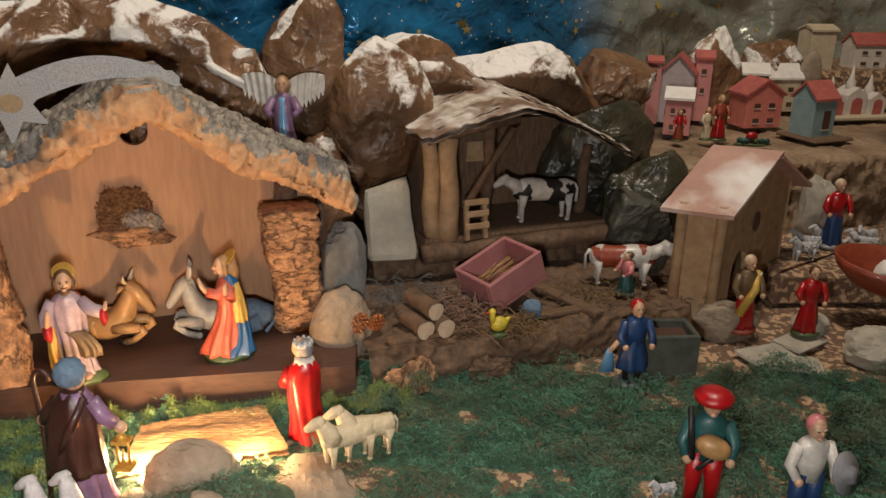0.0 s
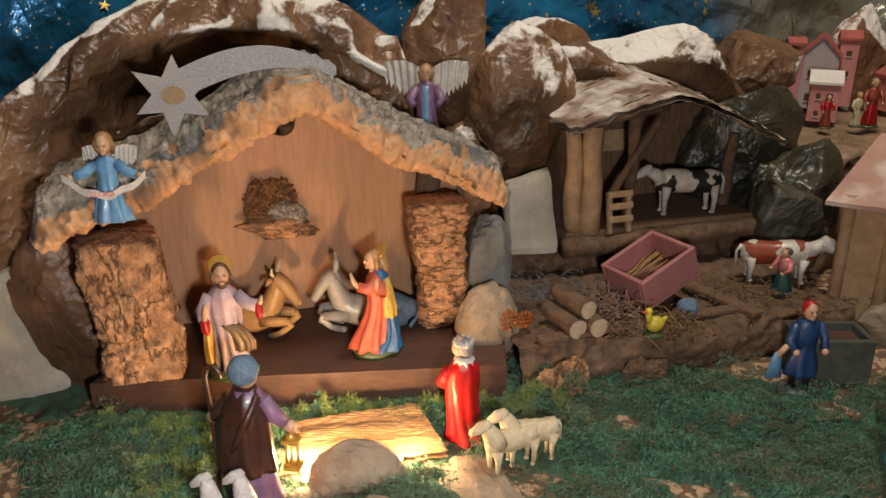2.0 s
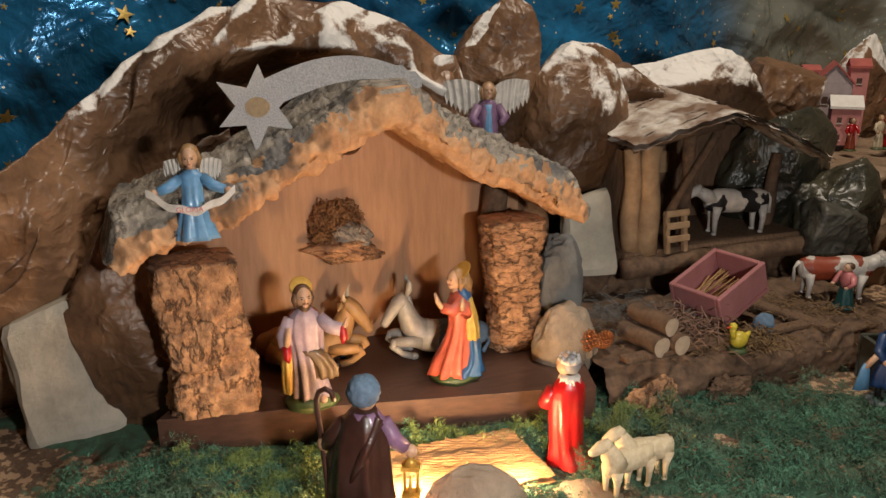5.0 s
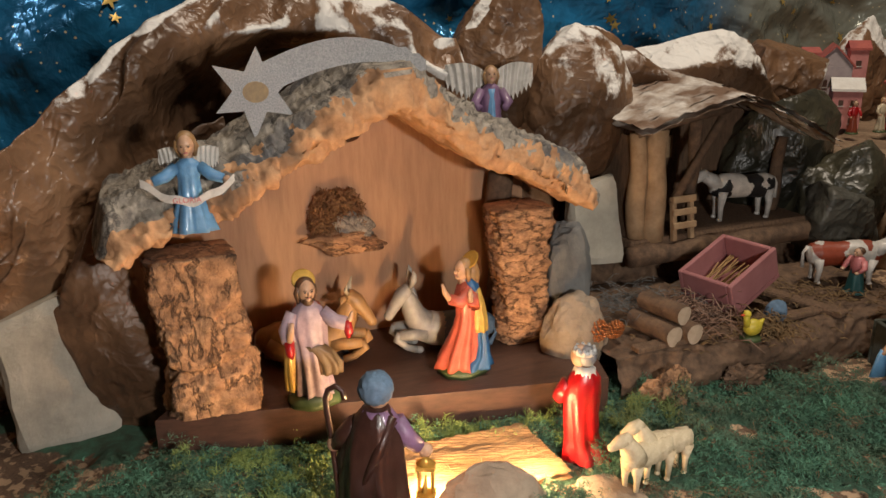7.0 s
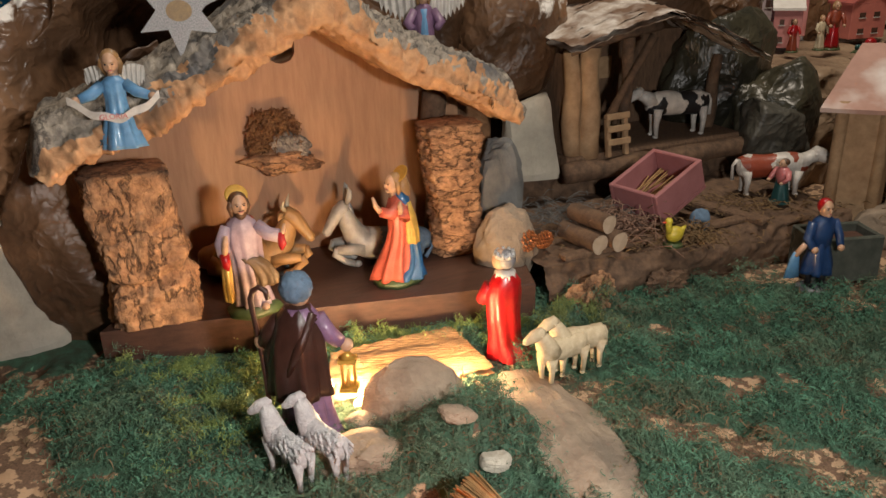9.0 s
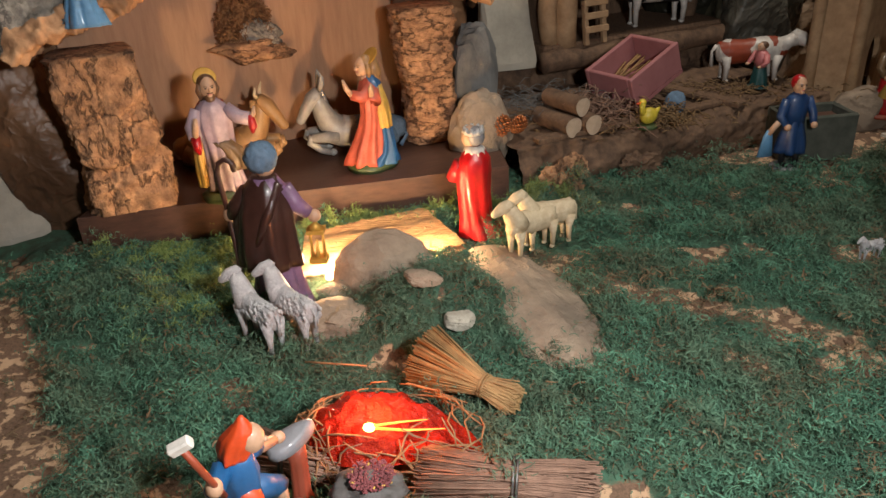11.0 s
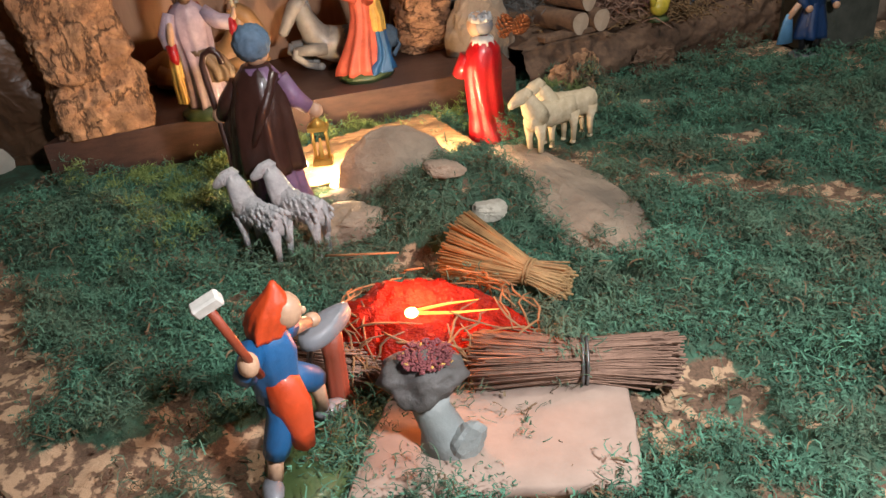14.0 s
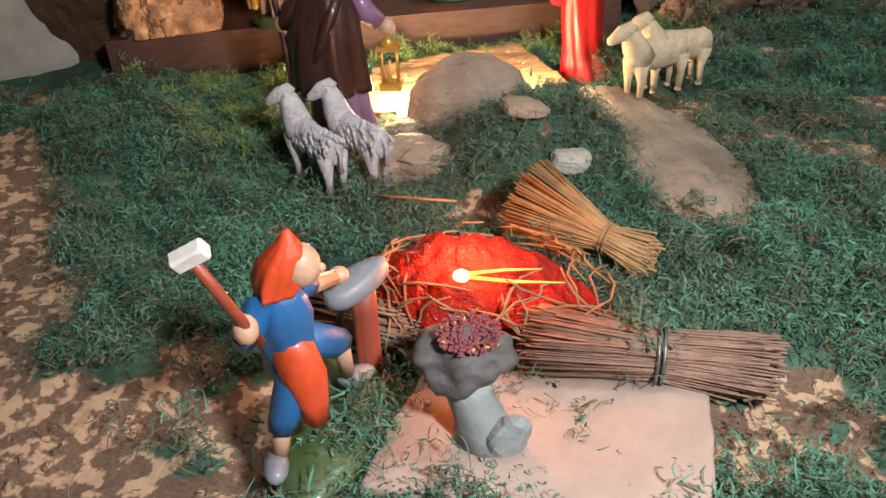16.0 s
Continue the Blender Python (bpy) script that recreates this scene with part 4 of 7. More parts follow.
def joseph():
    b = Build()
    b.robe([(0, 0.002, 0, 0.027, 0.020), (0.005, 0.002, 0, 0.026, 0.019), (0.009, 0.002, 0, 0.020, 0.014)], GR, fold=0.05, k=3)
    # long lilac robe with hanging folds
    b.robe([(0.006, 0.003, 0, 0.0180, 0.0135), (0.012, 0.003, 0, 0.0172, 0.0130), (0.035, 0.002, 0, 0.0155, 0.0120), (0.055, 0.001, 0.0005, 0.0150, 0.0112), (0.070, 0, 0.001, 0.0165, 0.0112), (0.084, 0, 0.001, 0.0172, 0.0108), (0.093, 0, 0.001, 0.0130, 0.0090), (0.099, 0, 0.001, 0.0062, 0.006)], LI, fold=0.15, k=9)
    # cloak down the back, its yellow lining turned out at one side
    b.robe([(0.020, -0.004, 0.009, 0.0185, 0.0075), (0.050, -0.003, 0.008, 0.0180, 0.0080), (0.085, -0.001, 0.005, 0.0175, 0.0085), (0.096, 0, 0.003, 0.0115, 0.007)], RB, fold=0.10, k=5)
    b.robe([(0.014, -0.0185, 0.000, 0.0050, 0.0065), (0.030, -0.0185, 0.000, 0.0056, 0.0070), (0.050, -0.0180, 0.000, 0.0050, 0.0070), (0.066, -0.0175, 0.000, 0.0035, 0.005)], YE, fold=0.16, k=4)
    # raised arm with red lined sleeve
    b.tube([(-0.013, -0.001, 0.090), (-0.020, -0.005, 0.074), (-0.0185, -0.012, 0.066)], [0.0060, 0.0072, 0.0062], LI, 12)
    b.tube([(-0.0185, -0.0125, 0.068), (-0.0180, -0.0145, 0.056), (-0.0165, -0.0140, 0.051)], [0.0048, 0.0042, 0.0012], RE, 10)
    b.tube([(-0.0185, -0.0135, 0.066), (-0.0165, -0.0165, 0.078), (-0.0150, -0.0165, 0.086)], [0.0034, 0.0030, 0.0018], SK, 10)
    # stretched arm, brown cloth hung over it
    b.tube([(0.013, -0.001, 0.089), (0.023, -0.006, 0.080), (0.033, -0.010, 0.078)], [0.0062, 0.0068, 0.0066], LI, 12)
    b.tube([(0.0335, -0.0105, 0.082), (0.0350, -0.0115, 0.070), (0.0340, -0.0115, 0.064)], [0.0040, 0.0042, 0.0012], RE, 10)
    b.tube([(0.033, -0.0105, 0.079), (0.037, -0.012, 0.083), (0.0385, -0.0125, 0.090)], [0.0030, 0.0026, 0.0012], SK, 8)
    b.robe([(0.030, 0.017, -0.009, 0.0100, 0.0048), (0.040, 0.017, -0.009, 0.0112, 0.0052), (0.052, 0.011, -0.008, 0.0110, 0.0052), (0.059, 0.003, -0.006, 0.0105, 0.0050)], OC, fold=0.22, k=6)
    head(b, 0, -0.001, 0.1095, 0.0096, HA, beard=True, turn=12)
    b.ell((0.013, -0.0125, 0.009), (0.0040, 0.0070, 0.0030), SK)
    halo(b, (-0.001, 0.0080, 0.117), 0.0108, 12, -42)
    statue("joseph_statue", "standing bearded figurine in lilac robe and yellow cloak", "figurine", pose(-0.371, 0.724, 0.036, 0, 0, 14), b)


def mary():
    b = Build()
    b.robe([(0, -0.001, 0, 0.0275, 0.021), (0.006, -0.001, 0, 0.0265, 0.020), (0.009, -0.001, 0, 0.020, 0.015)], GR, fold=0.05, k=3)
    # the skirt sweeps forward over the knees
    b.robe([(0.007, -0.0050, -0.002, 0.0225, 0.0175), (0.012, -0.0050, -0.002, 0.0220, 0.0175), (0.020, -0.0040, -0.001, 0.0195, 0.0168), (0.032, -0.0010, 0, 0.0160, 0.0150), (0.045, 0.0020, 0, 0.0135, 0.0135), (0.058, 0.0040, 0, 0.0118, 0.0122), (0.070, 0.0040, 0, 0.0118, 0.0130), (0.082, 0.0030, 0, 0.0122, 0.0135), (0.090, 0.0020, 0, 0.0090, 0.0100), (0.096, 0.0015, 0, 0.0050, 0.0052)], CO, fold=0.15, k=8)
    # blue mantle: down the back, round over the base
    b.robe([(0.006, 0.0080, -0.009, 0.0175, 0.0110), (0.011, 0.0095, -0.008, 0.0160, 0.0110), (0.018, 0.0140, -0.005, 0.0110, 0.0125), (0.030, 0.0155, -0.002, 0.0088, 0.0128), (0.050, 0.0140, 0, 0.0072, 0.0120), (0.080, 0.0090, 0, 0.0080, 0.0118), (0.092, 0.0060, 0, 0.0080, 0.0095), (0.098, 0.0040, 0, 0.0050, 0.0065)], BL, fold=0.16, k=6)
    b.robe([(0.044, 0.0145, -0.0065, 0.0070, 0.0080), (0.056, 0.0140, -0.0060, 0.0072, 0.0090), (0.072, 0.0120, -0.0050, 0.0070, 0.0090), (0.088, 0.0085, -0.0020, 0.0065, 0.0080)], YE, fold=0.14, k=5)
    b.tube([(0.002, -0.009, 0.087), (-0.008, -0.0135, 0.079), (-0.0185, -0.0125, 0.083)], [0.0060, 0.0064, 0.0052], CO, 12)
    b.tube([(-0.0185, -0.0125, 0.083), (-0.0235, -0.0125, 0.090), (-0.0260, -0.0125, 0.099)], [0.0030, 0.0026, 0.0013], SK, 10)
    b.tube([(0.004, -0.010, 0.084), (0.0045, -0.0165, 0.074), (0.0005, -0.0175, 0.080)], [0.0062, 0.0058, 0.0044], CO, 12)
    b.tube([(0.0005, -0.0175, 0.080), (0.0000, -0.0180, 0.0885), (0.0005, -0.0180, 0.093)], [0.0028, 0.0026, 0.0012], SK, 10)
    # the head looks to the crib; fair hair down the back
    head(b, -0.0015, 0, 0.1065, 0.0090, BO, turn=-72)
    b.tube([(0.006, 0.001, 0.112), (0.010, 0.001, 0.100), (0.0115, 0.001, 0.084)], [0.0068, 0.0072, 0.0030], BO, 12)
    halo(b, (0.0055, 0, 0.1165), 0.0100, -72, -42)
    statue("mary_statue", "kneeling figurine in coral dress with blue mantle", "figurine", pose(-0.229, 0.782, 0.036, 0, 0, 18), b)


def king():
    b = Build()
    b.robe([(0, 0.007, -0.002, 0.0225, 0.018), (0.005, 0.006, -0.002, 0.0215, 0.0175), (0.02, 0.001, 0, 0.0155, 0.0150), (0.045, -0.001, 0, 0.0155, 0.0145), (0.065, -0.0005, 0, 0.0165, 0.0145), (0.078, 0.001, 0, 0.0145, 0.0125), (0.086, 0.001, 0, 0.009, 0.009), (0.090, 0.001, 0, 0.0055, 0.006)], RE, fold=0.09, k=6)
    b.robe([(0.082, 0.001, 0, 0.0105, 0.0102), (0.087, 0.001, 0, 0.0095, 0.0095), (0.090, 0.001, 0, 0.006, 0.006)], WH, fold=0.05, k=9)
    b.ell((-0.002, 0.003, 0.0975), (0.0085, 0.0085, 0.0105), SK)
    b.ell((0.0020, -0.001, 0.0985), (0.0086, 0.0086, 0.0095), GY)
    for i in range(9):
        a = TAU * i / 9
        b.tube([(0.0005 + 0.0082 * math.cos(a), 0.0082 * math.sin(a), 0.102), (0.0005 + 0.0078 * math.cos(a), 0.0078 * math.sin(a), 0.1075)], [0.0026, 0.0014], SI, 6)
    b.robe([(0.101, 0.0005, 0, 0.0094, 0.0094), (0.105, 0.0005, 0, 0.0096, 0.0096)], SI)
    b.tube([(-0.012, 0.004, 0.074), (-0.018, 0.008, 0.058), (-0.014, 0.014, 0.056)], [0.0065, 0.007, 0.004], RE)
    statue("king_statue", "kingly figurine in glossy red cloak with silver crown", "figurine", at(-0.129, 0.682, 0.0, 15), b)


def shepherd():
    b = Build()
    b.robe([(0, 0.002, 0, 0.0225, 0.018), (0.015, 0.001, 0, 0.0205, 0.0165), (0.04, 0, 0, 0.0185, 0.015), (0.07, 0, 0, 0.017, 0.014), (0.105, 0, 0, 0.0165, 0.013), (0.114, 0, 0, 0.010, 0.009)], PU, fold=0.11, k=8)
    b.robe([(0.040, -0.003, -0.003, 0.026, 0.019), (0.06, -0.003, -0.003, 0.024, 0.0185), (0.085, -0.002, -0.002, 0.0215, 0.0165), (0.105, -0.001, -0.001, 0.0165, 0.013), (0.115, 0, 0, 0.0095, 0.008)], BR, fold=0.10, k=6)
    b.ell((0.001, 0.002, 0.124), (0.0092, 0.0095, 0.0115), SK, n=16, k=12)
    b.stone((0, -0.0005, 0.1295), (0.0128, 0.0128, 0.0125), 12, CB, (0, 0, 0), 6, 4, 0.10, 0.90, True, 4.0)
    b.robe([(0.058, -0.0165, 0.001, 0.0130, 0.0105), (0.072, -0.0170, 0.001, 0.0125, 0.0105), (0.090, -0.0120, 0.0, 0.0110, 0.0100), (0.106, -0.0050, 0.0, 0.0090, 0.0085)], BR, fold=0.12, k=4)
    b.tube([(0.0125, -0.006, 0.110), (0.002, -0.0175, 0.085), (-0.012, -0.0175, 0.055)], [0.0035, 0.0040, 0.0020], BR, 8)
    b.tube([(0.0340, 0.004, 0.074), (0.0345, 0.004, 0.069)], 0.0012, GO, 6)
    b.tube([(0.014, 0.0, 0.104), (0.022, 0.002, 0.088), (0.030, 0.004, 0.080)], [0.0072, 0.007, 0.0055], PU)
    b.ell((0.034, 0.005, 0.077), (0.0055, 0.005, 0.0055), SK)
    b.tube([(-0.014, 0, 0.102), (-0.026, 0.003, 0.088), (-0.032, 0.006, 0.078)], [0.0072, 0.0065, 0.005], BR)
    b.ell((-0.034, 0.007, 0.079), (0.005, 0.005, 0.006), SK)
    hook = [(-0.028, -0.010, 0.004), (-0.031, 0.0, 0.05), (-0.035, 0.007, 0.08), (-0.038, 0.009, 0.106), (-0.0385, 0.009, 0.115), (-0.036, 0.009, 0.122), (-0.031, 0.009, 0.125), (-0.026, 0.009, 0.122), (-0.0245, 0.009, 0.115)]
    b.tube(hook, 0.0023, BR, 8)
    # the lantern in the hand
    for x in (0.029, 0.039):
        b.tube([(x, 0.004, 0.040), (x, 0.004, 0.064)], 0.0013, GO, 6)
    b.box((0.027, -0.002, 0.037), (0.041, 0.010, 0.041), GO)
    b.box((0.027, -0.002, 0.063), (0.041, 0.010, 0.066), GO)
    b.robe([(0.066, 0.034, 0.004, 0.0075, 0.006), (0.072, 0.034, 0.004, 0.001, 0.001)], GO, n=8)
    b.tube([(0.033, 0.004, 0.041), (0.034, 0.004, 0.056)], [0.0022, 0.0008], YE, 6)
    statue("shepherd_statue", "shepherd figurine in brown cloak with crook and lantern", "figurine", at(-0.298, 0.568, 0.002, -4), b)


def smith():
    b = Build()
    b.robe([(0, 0.014, 0.022, 0.022, 0.042), (0.003, 0.014, 0.022, 0.021, 0.041), (0.006, 0.014, 0.022, 0.016, 0.035)], GR, fold=0.05, k=3)
    # legs, shoes
    b.tube([(0.010, 0.006, 0.056), (0.010, 0.002, 0.042), (0.006, -0.001, 0.030), (0.004, -0.002, 0.024)], [0.0070, 0.0066, 0.0060, 0.0054], BL)
    b.tube([(0.004, -0.002, 0.025), (0.002, -0.004, 0.012)], [0.0036, 0.0032], SK)
    b.ell((0.001, -0.008, 0.0105), (0.0048, 0.0085, 0.0042), GY, (0, 0, 12))
    b.tube([(0.012, 0.010, 0.056), (0.020, 0.026, 0.040), (0.021, 0.034, 0.034)], [0.0072, 0.0064, 0.0052], BL)
    b.tube([(0.021, 0.034, 0.034), (0.021, 0.037, 0.014)], [0.0036, 0.0032], SK)
    b.ell((0.024, 0.039, 0.011), (0.0085, 0.0050, 0.0040), GY, (0, 0, 30))
    # body and apron
    b.robe([(0.050, 0.010, 0.006, 0.0098, 0.0090), (0.060, 0.010, 0.005, 0.0096, 0.0085), (0.072, 0.010, 0.004, 0.0112, 0.0092), (0.080, 0.011, 0.003, 0.0088, 0.0075), (0.085, 0.012, 0.003, 0.0045, 0.0045)], BL, fold=0.05, k=5)
    b.robe([(0.026, 0.0165, 0.000, 0.0045, 0.0040), (0.036, 0.0155, 0.001, 0.0066, 0.0056), (0.048, 0.0145, 0.001, 0.0086, 0.0070), (0.060, 0.0130, 0.001, 0.0074, 0.0062), (0.066, 0.012, 0.002, 0.0035, 0.0035)], OR, fold=0.05, k=4)
    # head and pointed cap
    b.ell((0.0195, 0.004, 0.091), (0.0068, 0.0066, 0.0078), SK, n=14, k=10)
    b.ell((0.0262, 0.004, 0.090), 0.0016, SK)
    b.robe([(0.082, 0.0105, 0.002, 0.0066, 0.0070), (0.087, 0.0120, 0.003, 0.0086, 0.0080), (0.0925, 0.0140, 0.003, 0.0082, 0.0076), (0.097, 0.0160, 0.003, 0.0062, 0.0058), (0.1005, 0.0170, 0.003, 0.0038, 0.0036), (0.105, 0.0175, 0.003, 0.0009, 0.0009)], OR, fold=0.09, k=4)
    # one arm swings the hammer, the other rests on the anvil
    b.tube([(0.006, -0.001, 0.079), (0.003, -0.012, 0.074), (0.006, -0.019, 0.082)], [0.0056, 0.0050, 0.0038], BL)
    b.ell((0.008, -0.023, 0.087), (0.0040, 0.0040, 0.0052), SK)
    b.tube([(0.011, -0.021, 0.080), (0.007, -0.028, 0.100), (0.003, -0.034, 0.119)], [0.0016, 0.0017, 0.0017], RB, 8)
    n0 = len(b.v)
    b.box((-0.0052, -0.0025, -0.0026), (0.0052, 0.0025, 0.0026), WH, 0.0008)
    turn = pose(0.003, -0.035, 0.1215, 20, -24, 10)
    for i in range(n0, len(b.v)):
        b.v[i] = tuple(turn @ Vector(b.v[i]))
    b.tube([(0.015, 0.010, 0.079), (0.019, 0.020, 0.072), (0.023, 0.030, 0.067)], [0.0050, 0.0036, 0.0028], SK)
    b.tube([(0.014, 0.008, 0.080), (0.0175, 0.016, 0.075)], [0.0056, 0.0050], BL)
    b.ell((0.0245, 0.033, 0.066), (0.0040, 0.0035, 0.0034), SK)
    # anvil on its stump
    b.robe([(0.006, 0.028, 0.050, 0.0074, 0.007), (0.012, 0.028, 0.050, 0.0054, 0.005), (0.036, 0.029, 0.049, 0.0052, 0.0050), (0.050, 0.029, 0.048, 0.0058, 0.0054)], RB, fold=0.05, k=5)
    low = []
    for j in range(20):
        a = TAU * j / 20
        u, v = 0.0150 * math.cos(a), 0.0072 * math.sin(a) * (1 - 0.25 * math.cos(a))
        low.append((0.028 + 0.76 * u - 0.65 * v, 0.046 + 0.65 * u + 0.76 * v, 0.048 + 0.15 * u))
    mid = (0.028, 0.046)
    b.rings([[(mid[0] + (x - mid[0]) * q, mid[1] + (y - mid[1]) * q, z + h) for x, y, z in low] for q, h in ((0.7, 0), (0.96, 0.002), (1.0, 0.005), (0.93, 0.0085), (0.7, 0.0095))], GY)
    statue("blacksmith_statue", "blacksmith figurine in blue with orange cap and apron", "figurine", pose(-0.281, 0.285, 0.004), b)


def wings(b, y, z, w, h, m, up=0.3):
    for s in (-1, 1):
        def fn(u, v, s=s):
            r = w * u
            zz = z + up * r + h * (0.55 - v) * (0.4 + 0.6 * math.sin(math.pi * min(1, u * 0.75 + 0.25)))
            return (s * (0.004 + r), y + 0.006 * u + 0.0012 * math.sin(30 * u * (1 + 0.2 * v)), zz - 0.22 * h * max(0.0, v - 0.35) * (1 - abs(2 * ((u * 9) % 1) - 1)) * 1.6 + 0.10 * h * math.sin(5 * v) * u)
        b.sheet(fn, 54, 8, m)
        b.sheet(lambda u, v, s=s: tuple(Vector(fn(u, v)) + Vector((0, 0.0016, 0))), 54, 8, m)


def lettering(b, text, size, m, place):
    """Adds flat letters of the built-in font to a build."""
    cu = bpy.data.curves.new("lettering", "FONT")
    cu.body, cu.size, cu.extrude = text, size, 0.0002
    ob = new("lettering", cu)
    bpy.context.view_layer.update()
    me = bpy.data.meshes.new_from_object(ob)
    b.add([place @ v.co for v in me.vertices], [list(f.vertices) for f in me.polygons], m, False)
    bpy.data.objects.remove(ob)
    bpy.data.meshes.remove(me)
    bpy.data.curves.remove(cu)


def angels():
    b = Build()
    b.robe([(0, 0, 0, 0.0175, 0.012), (0.012, 0, 0, 0.015, 0.0105), (0.03, 0, 0, 0.0095, 0.0075), (0.042, 0, 0, 0.0085, 0.0065), (0.055, 0, 0, 0.0105, 0.007), (0.060, 0, 0, 0.005, 0.004)], SB, fold=0.12, k=6)
    head(b, 0, -0.001, 0.0705, 0.0086, BO, tilt=18)
    for s in (-1, 1):
        b.tube([(s * 0.009, 0, 0.053), (s * 0.018, -0.004, 0.046), (s * 0.027, -0.007, 0.043)], [0.005, 0.005, 0.004], SB)
        b.ell((s * 0.030, -0.008, 0.042), 0.0035, SK)
    b.sheet(lambda u, v: (-0.036 + 0.072 * u, -0.012 - 0.004 * math.sin(math.pi * u), 0.046 - 0.016 * math.sin(math.pi * u) - 0.0065 * v + 0.0012 * math.sin(20 * u)), 30, 3, WH)
    b.sheet(lambda u, v: (-0.036 + 0.072 * u, -0.0108 - 0.004 * math.sin(math.pi * u), 0.046 - 0.016 * math.sin(math.pi * u) - 0.0065 * v + 0.0012 * math.sin(20 * u)), 30, 3, WH)
    lettering(b, "GLORIA", 0.0062, PI, pose(-0.0125, -0.0168, 0.0262, 90, 0, 0))
    wings(b, 0.009, 0.056, 0.020, 0.018, WH, 0.3)
    statue("angel_statue", "small angel figurine in light blue with white banner", "figurine", pose(-0.452, 0.688, 0.212, -6, 0, 12), b)
    b = Build()
    b.robe([(-0.01, 0, 0, 0.0165, 0.012), (0.012, 0, 0, 0.0145, 0.011), (0.035, 0, 0, 0.011, 0.009), (0.055, 0, 0, 0.0125, 0.009), (0.066, 0, 0, 0.009, 0.007), (0.070, 0, 0, 0.004, 0.004)], PU, fold=0.11, k=6)
    b.robe([(-0.008, 0, -0.005, 0.009, 0.0095), (0.03, 0, -0.004, 0.006, 0.0075), (0.064, 0, -0.002, 0.006, 0.0065)], SB, fold=0.08, k=5)
    head(b, 0, -0.001, 0.079, 0.0085, BO)
    for s in (-1, 1):
        b.tube([(s * 0.010, 0, 0.062), (s * 0.019, -0.004, 0.048), (s * 0.014, -0.012, 0.043)], [0.0058, 0.006, 0.004], PU)
    wings(b, 0.008, 0.066, 0.046, 0.034, WH, 0.36)
    statue("angel_statue", "angel figurine in blue and purple with wide white wings", "figurine", pose(-0.192, 0.962, 0.228, -4, 0, 4), b)


joseph()
mary()
king()
shepherd()
smith()
angels()


# ---- animals of painted plaster ----
def beast(b, L, H, m, horn=False, patches=None, head_turn=0.0, ear=None, tail=True, leg=None, hd=1.0, wool=False):
    """A standing four-legged beast along +x, head at +x."""
    leg = m if leg is None else leg
    r = 0.185 * L if wool else 0.165 * L
    zc = H * (0.62 if not wool else 0.58)
    loops = []
    secs = [(-0.5, 0.35), (-0.47, 0.75), (-0.36, 1.0), (-0.15, 0.98), (0.1, 1.0), (0.28, 1.02), (0.38, 0.85), (0.44, 0.5)]
    fine = [tuple(p + (t - p) * i / 4 for p, t in zip(secs[j], secs[j + 1])) for j in range(len(secs) - 1) for i in range(4)] + [secs[-1]]
    seg = 24 if patches is None else 48
    if patches is not None:
        fine = [tuple(p + (t - p) * i / 4 for p, t in zip(fine[j], fine[j + 1])) for j in range(len(fine) - 1) for i in range(4)] + [fine[-1]]
    for q, k in fine:
        lp = []
        for j in range(seg):
            a = TAU * j / seg
            w = 1 + (0.20 * noise.noise(Vector((q * 13, math.cos(a) * 3.5, math.sin(a) * 3.5))) if wool else 0.03 * math.sin(14 * q))
            lp.append((q * L, 0.78 * r * k * w * math.cos(a), zc + r * k * w * math.sin(a) + 0.02 * H * math.sin(6 * q)))
        loops.append(lp)
    n0 = len(b.m)
    b.rings(loops, m)
    if patches is not None:
        for i in range(n0, len(b.m)):
            c = sum((Vector(b.v[j]) for j in b.f[i]), Vector()) / len(b.f[i])
            if noise.noise(c * 34 + Vector((3.1, 0.2, 5.3))) + 0.25 * noise.noise(c * 110) > (0.04 if patches == BK else -0.06):
                b.m[i] = patches
    for x in (-0.38, 0.30):
        for s in (-1, 1):
            k = 0.02 * L * random.choice((-1, 1))
            b.tube([(x * L, s * 0.09 * L, zc - 0.3 * r), (x * L + k, s * 0.095 * L, H * 0.28), (x * L + k * 0.5, s * 0.09 * L, H * 0.03)], [(0.55 if wool else 0.42) * r, (0.26 if wool else 0.24) * r, 0.18 * r], leg, 10)
            b.ell((x * L + k * 0.5 + 0.008 * L, s * 0.09 * L, H * 0.03), (0.26 * r, 0.22 * r, H * 0.035), leg)
    t = radians(head_turn)
    hx, hy, hz = (0.47 * L, 0.0, H * 0.96) if wool else (0.56 * L, 0.0, H * 0.84)
    dx, dy = math.cos(t), math.sin(t)
    if wool:
        b.tube([(0.22 * L, 0, zc), (0.34 * L, 0, H * 0.74), (0.41 * L, 0, H * 0.88), (hx, hy, hz)], [0.98 * r, 0.84 * r, 0.66 * r, 0.50 * r], m, 14)
        # hanging locks of the fleece
        for i in range(0 if m == WC else 130):
            q, a = random.uniform(-0.48, 0.40), random.uniform(-0.6, math.pi + 0.6)
            p0 = Vector((q * L, 0.74 * r * math.cos(a), zc + 0.94 * r * math.sin(a)))
            b.tube([p0, p0 + Vector((-0.03 * L, 0.05 * r * math.cos(a), -0.14 * r)), p0 + Vector((-0.05 * L, 0.10 * r * math.cos(a), -0.34 * r))], [0.13 * r, 0.14 * r, 0.03 * r], m, 6)
    else:
        b.tube([(0.34 * L, 0, zc + 0.2 * r), (0.46 * L, 0, H * 0.78), (hx, hy, hz)], [0.72 * r, 0.52 * r, 0.42 * r * hd], m, 12)
    g = 1.30 if wool else 1.0
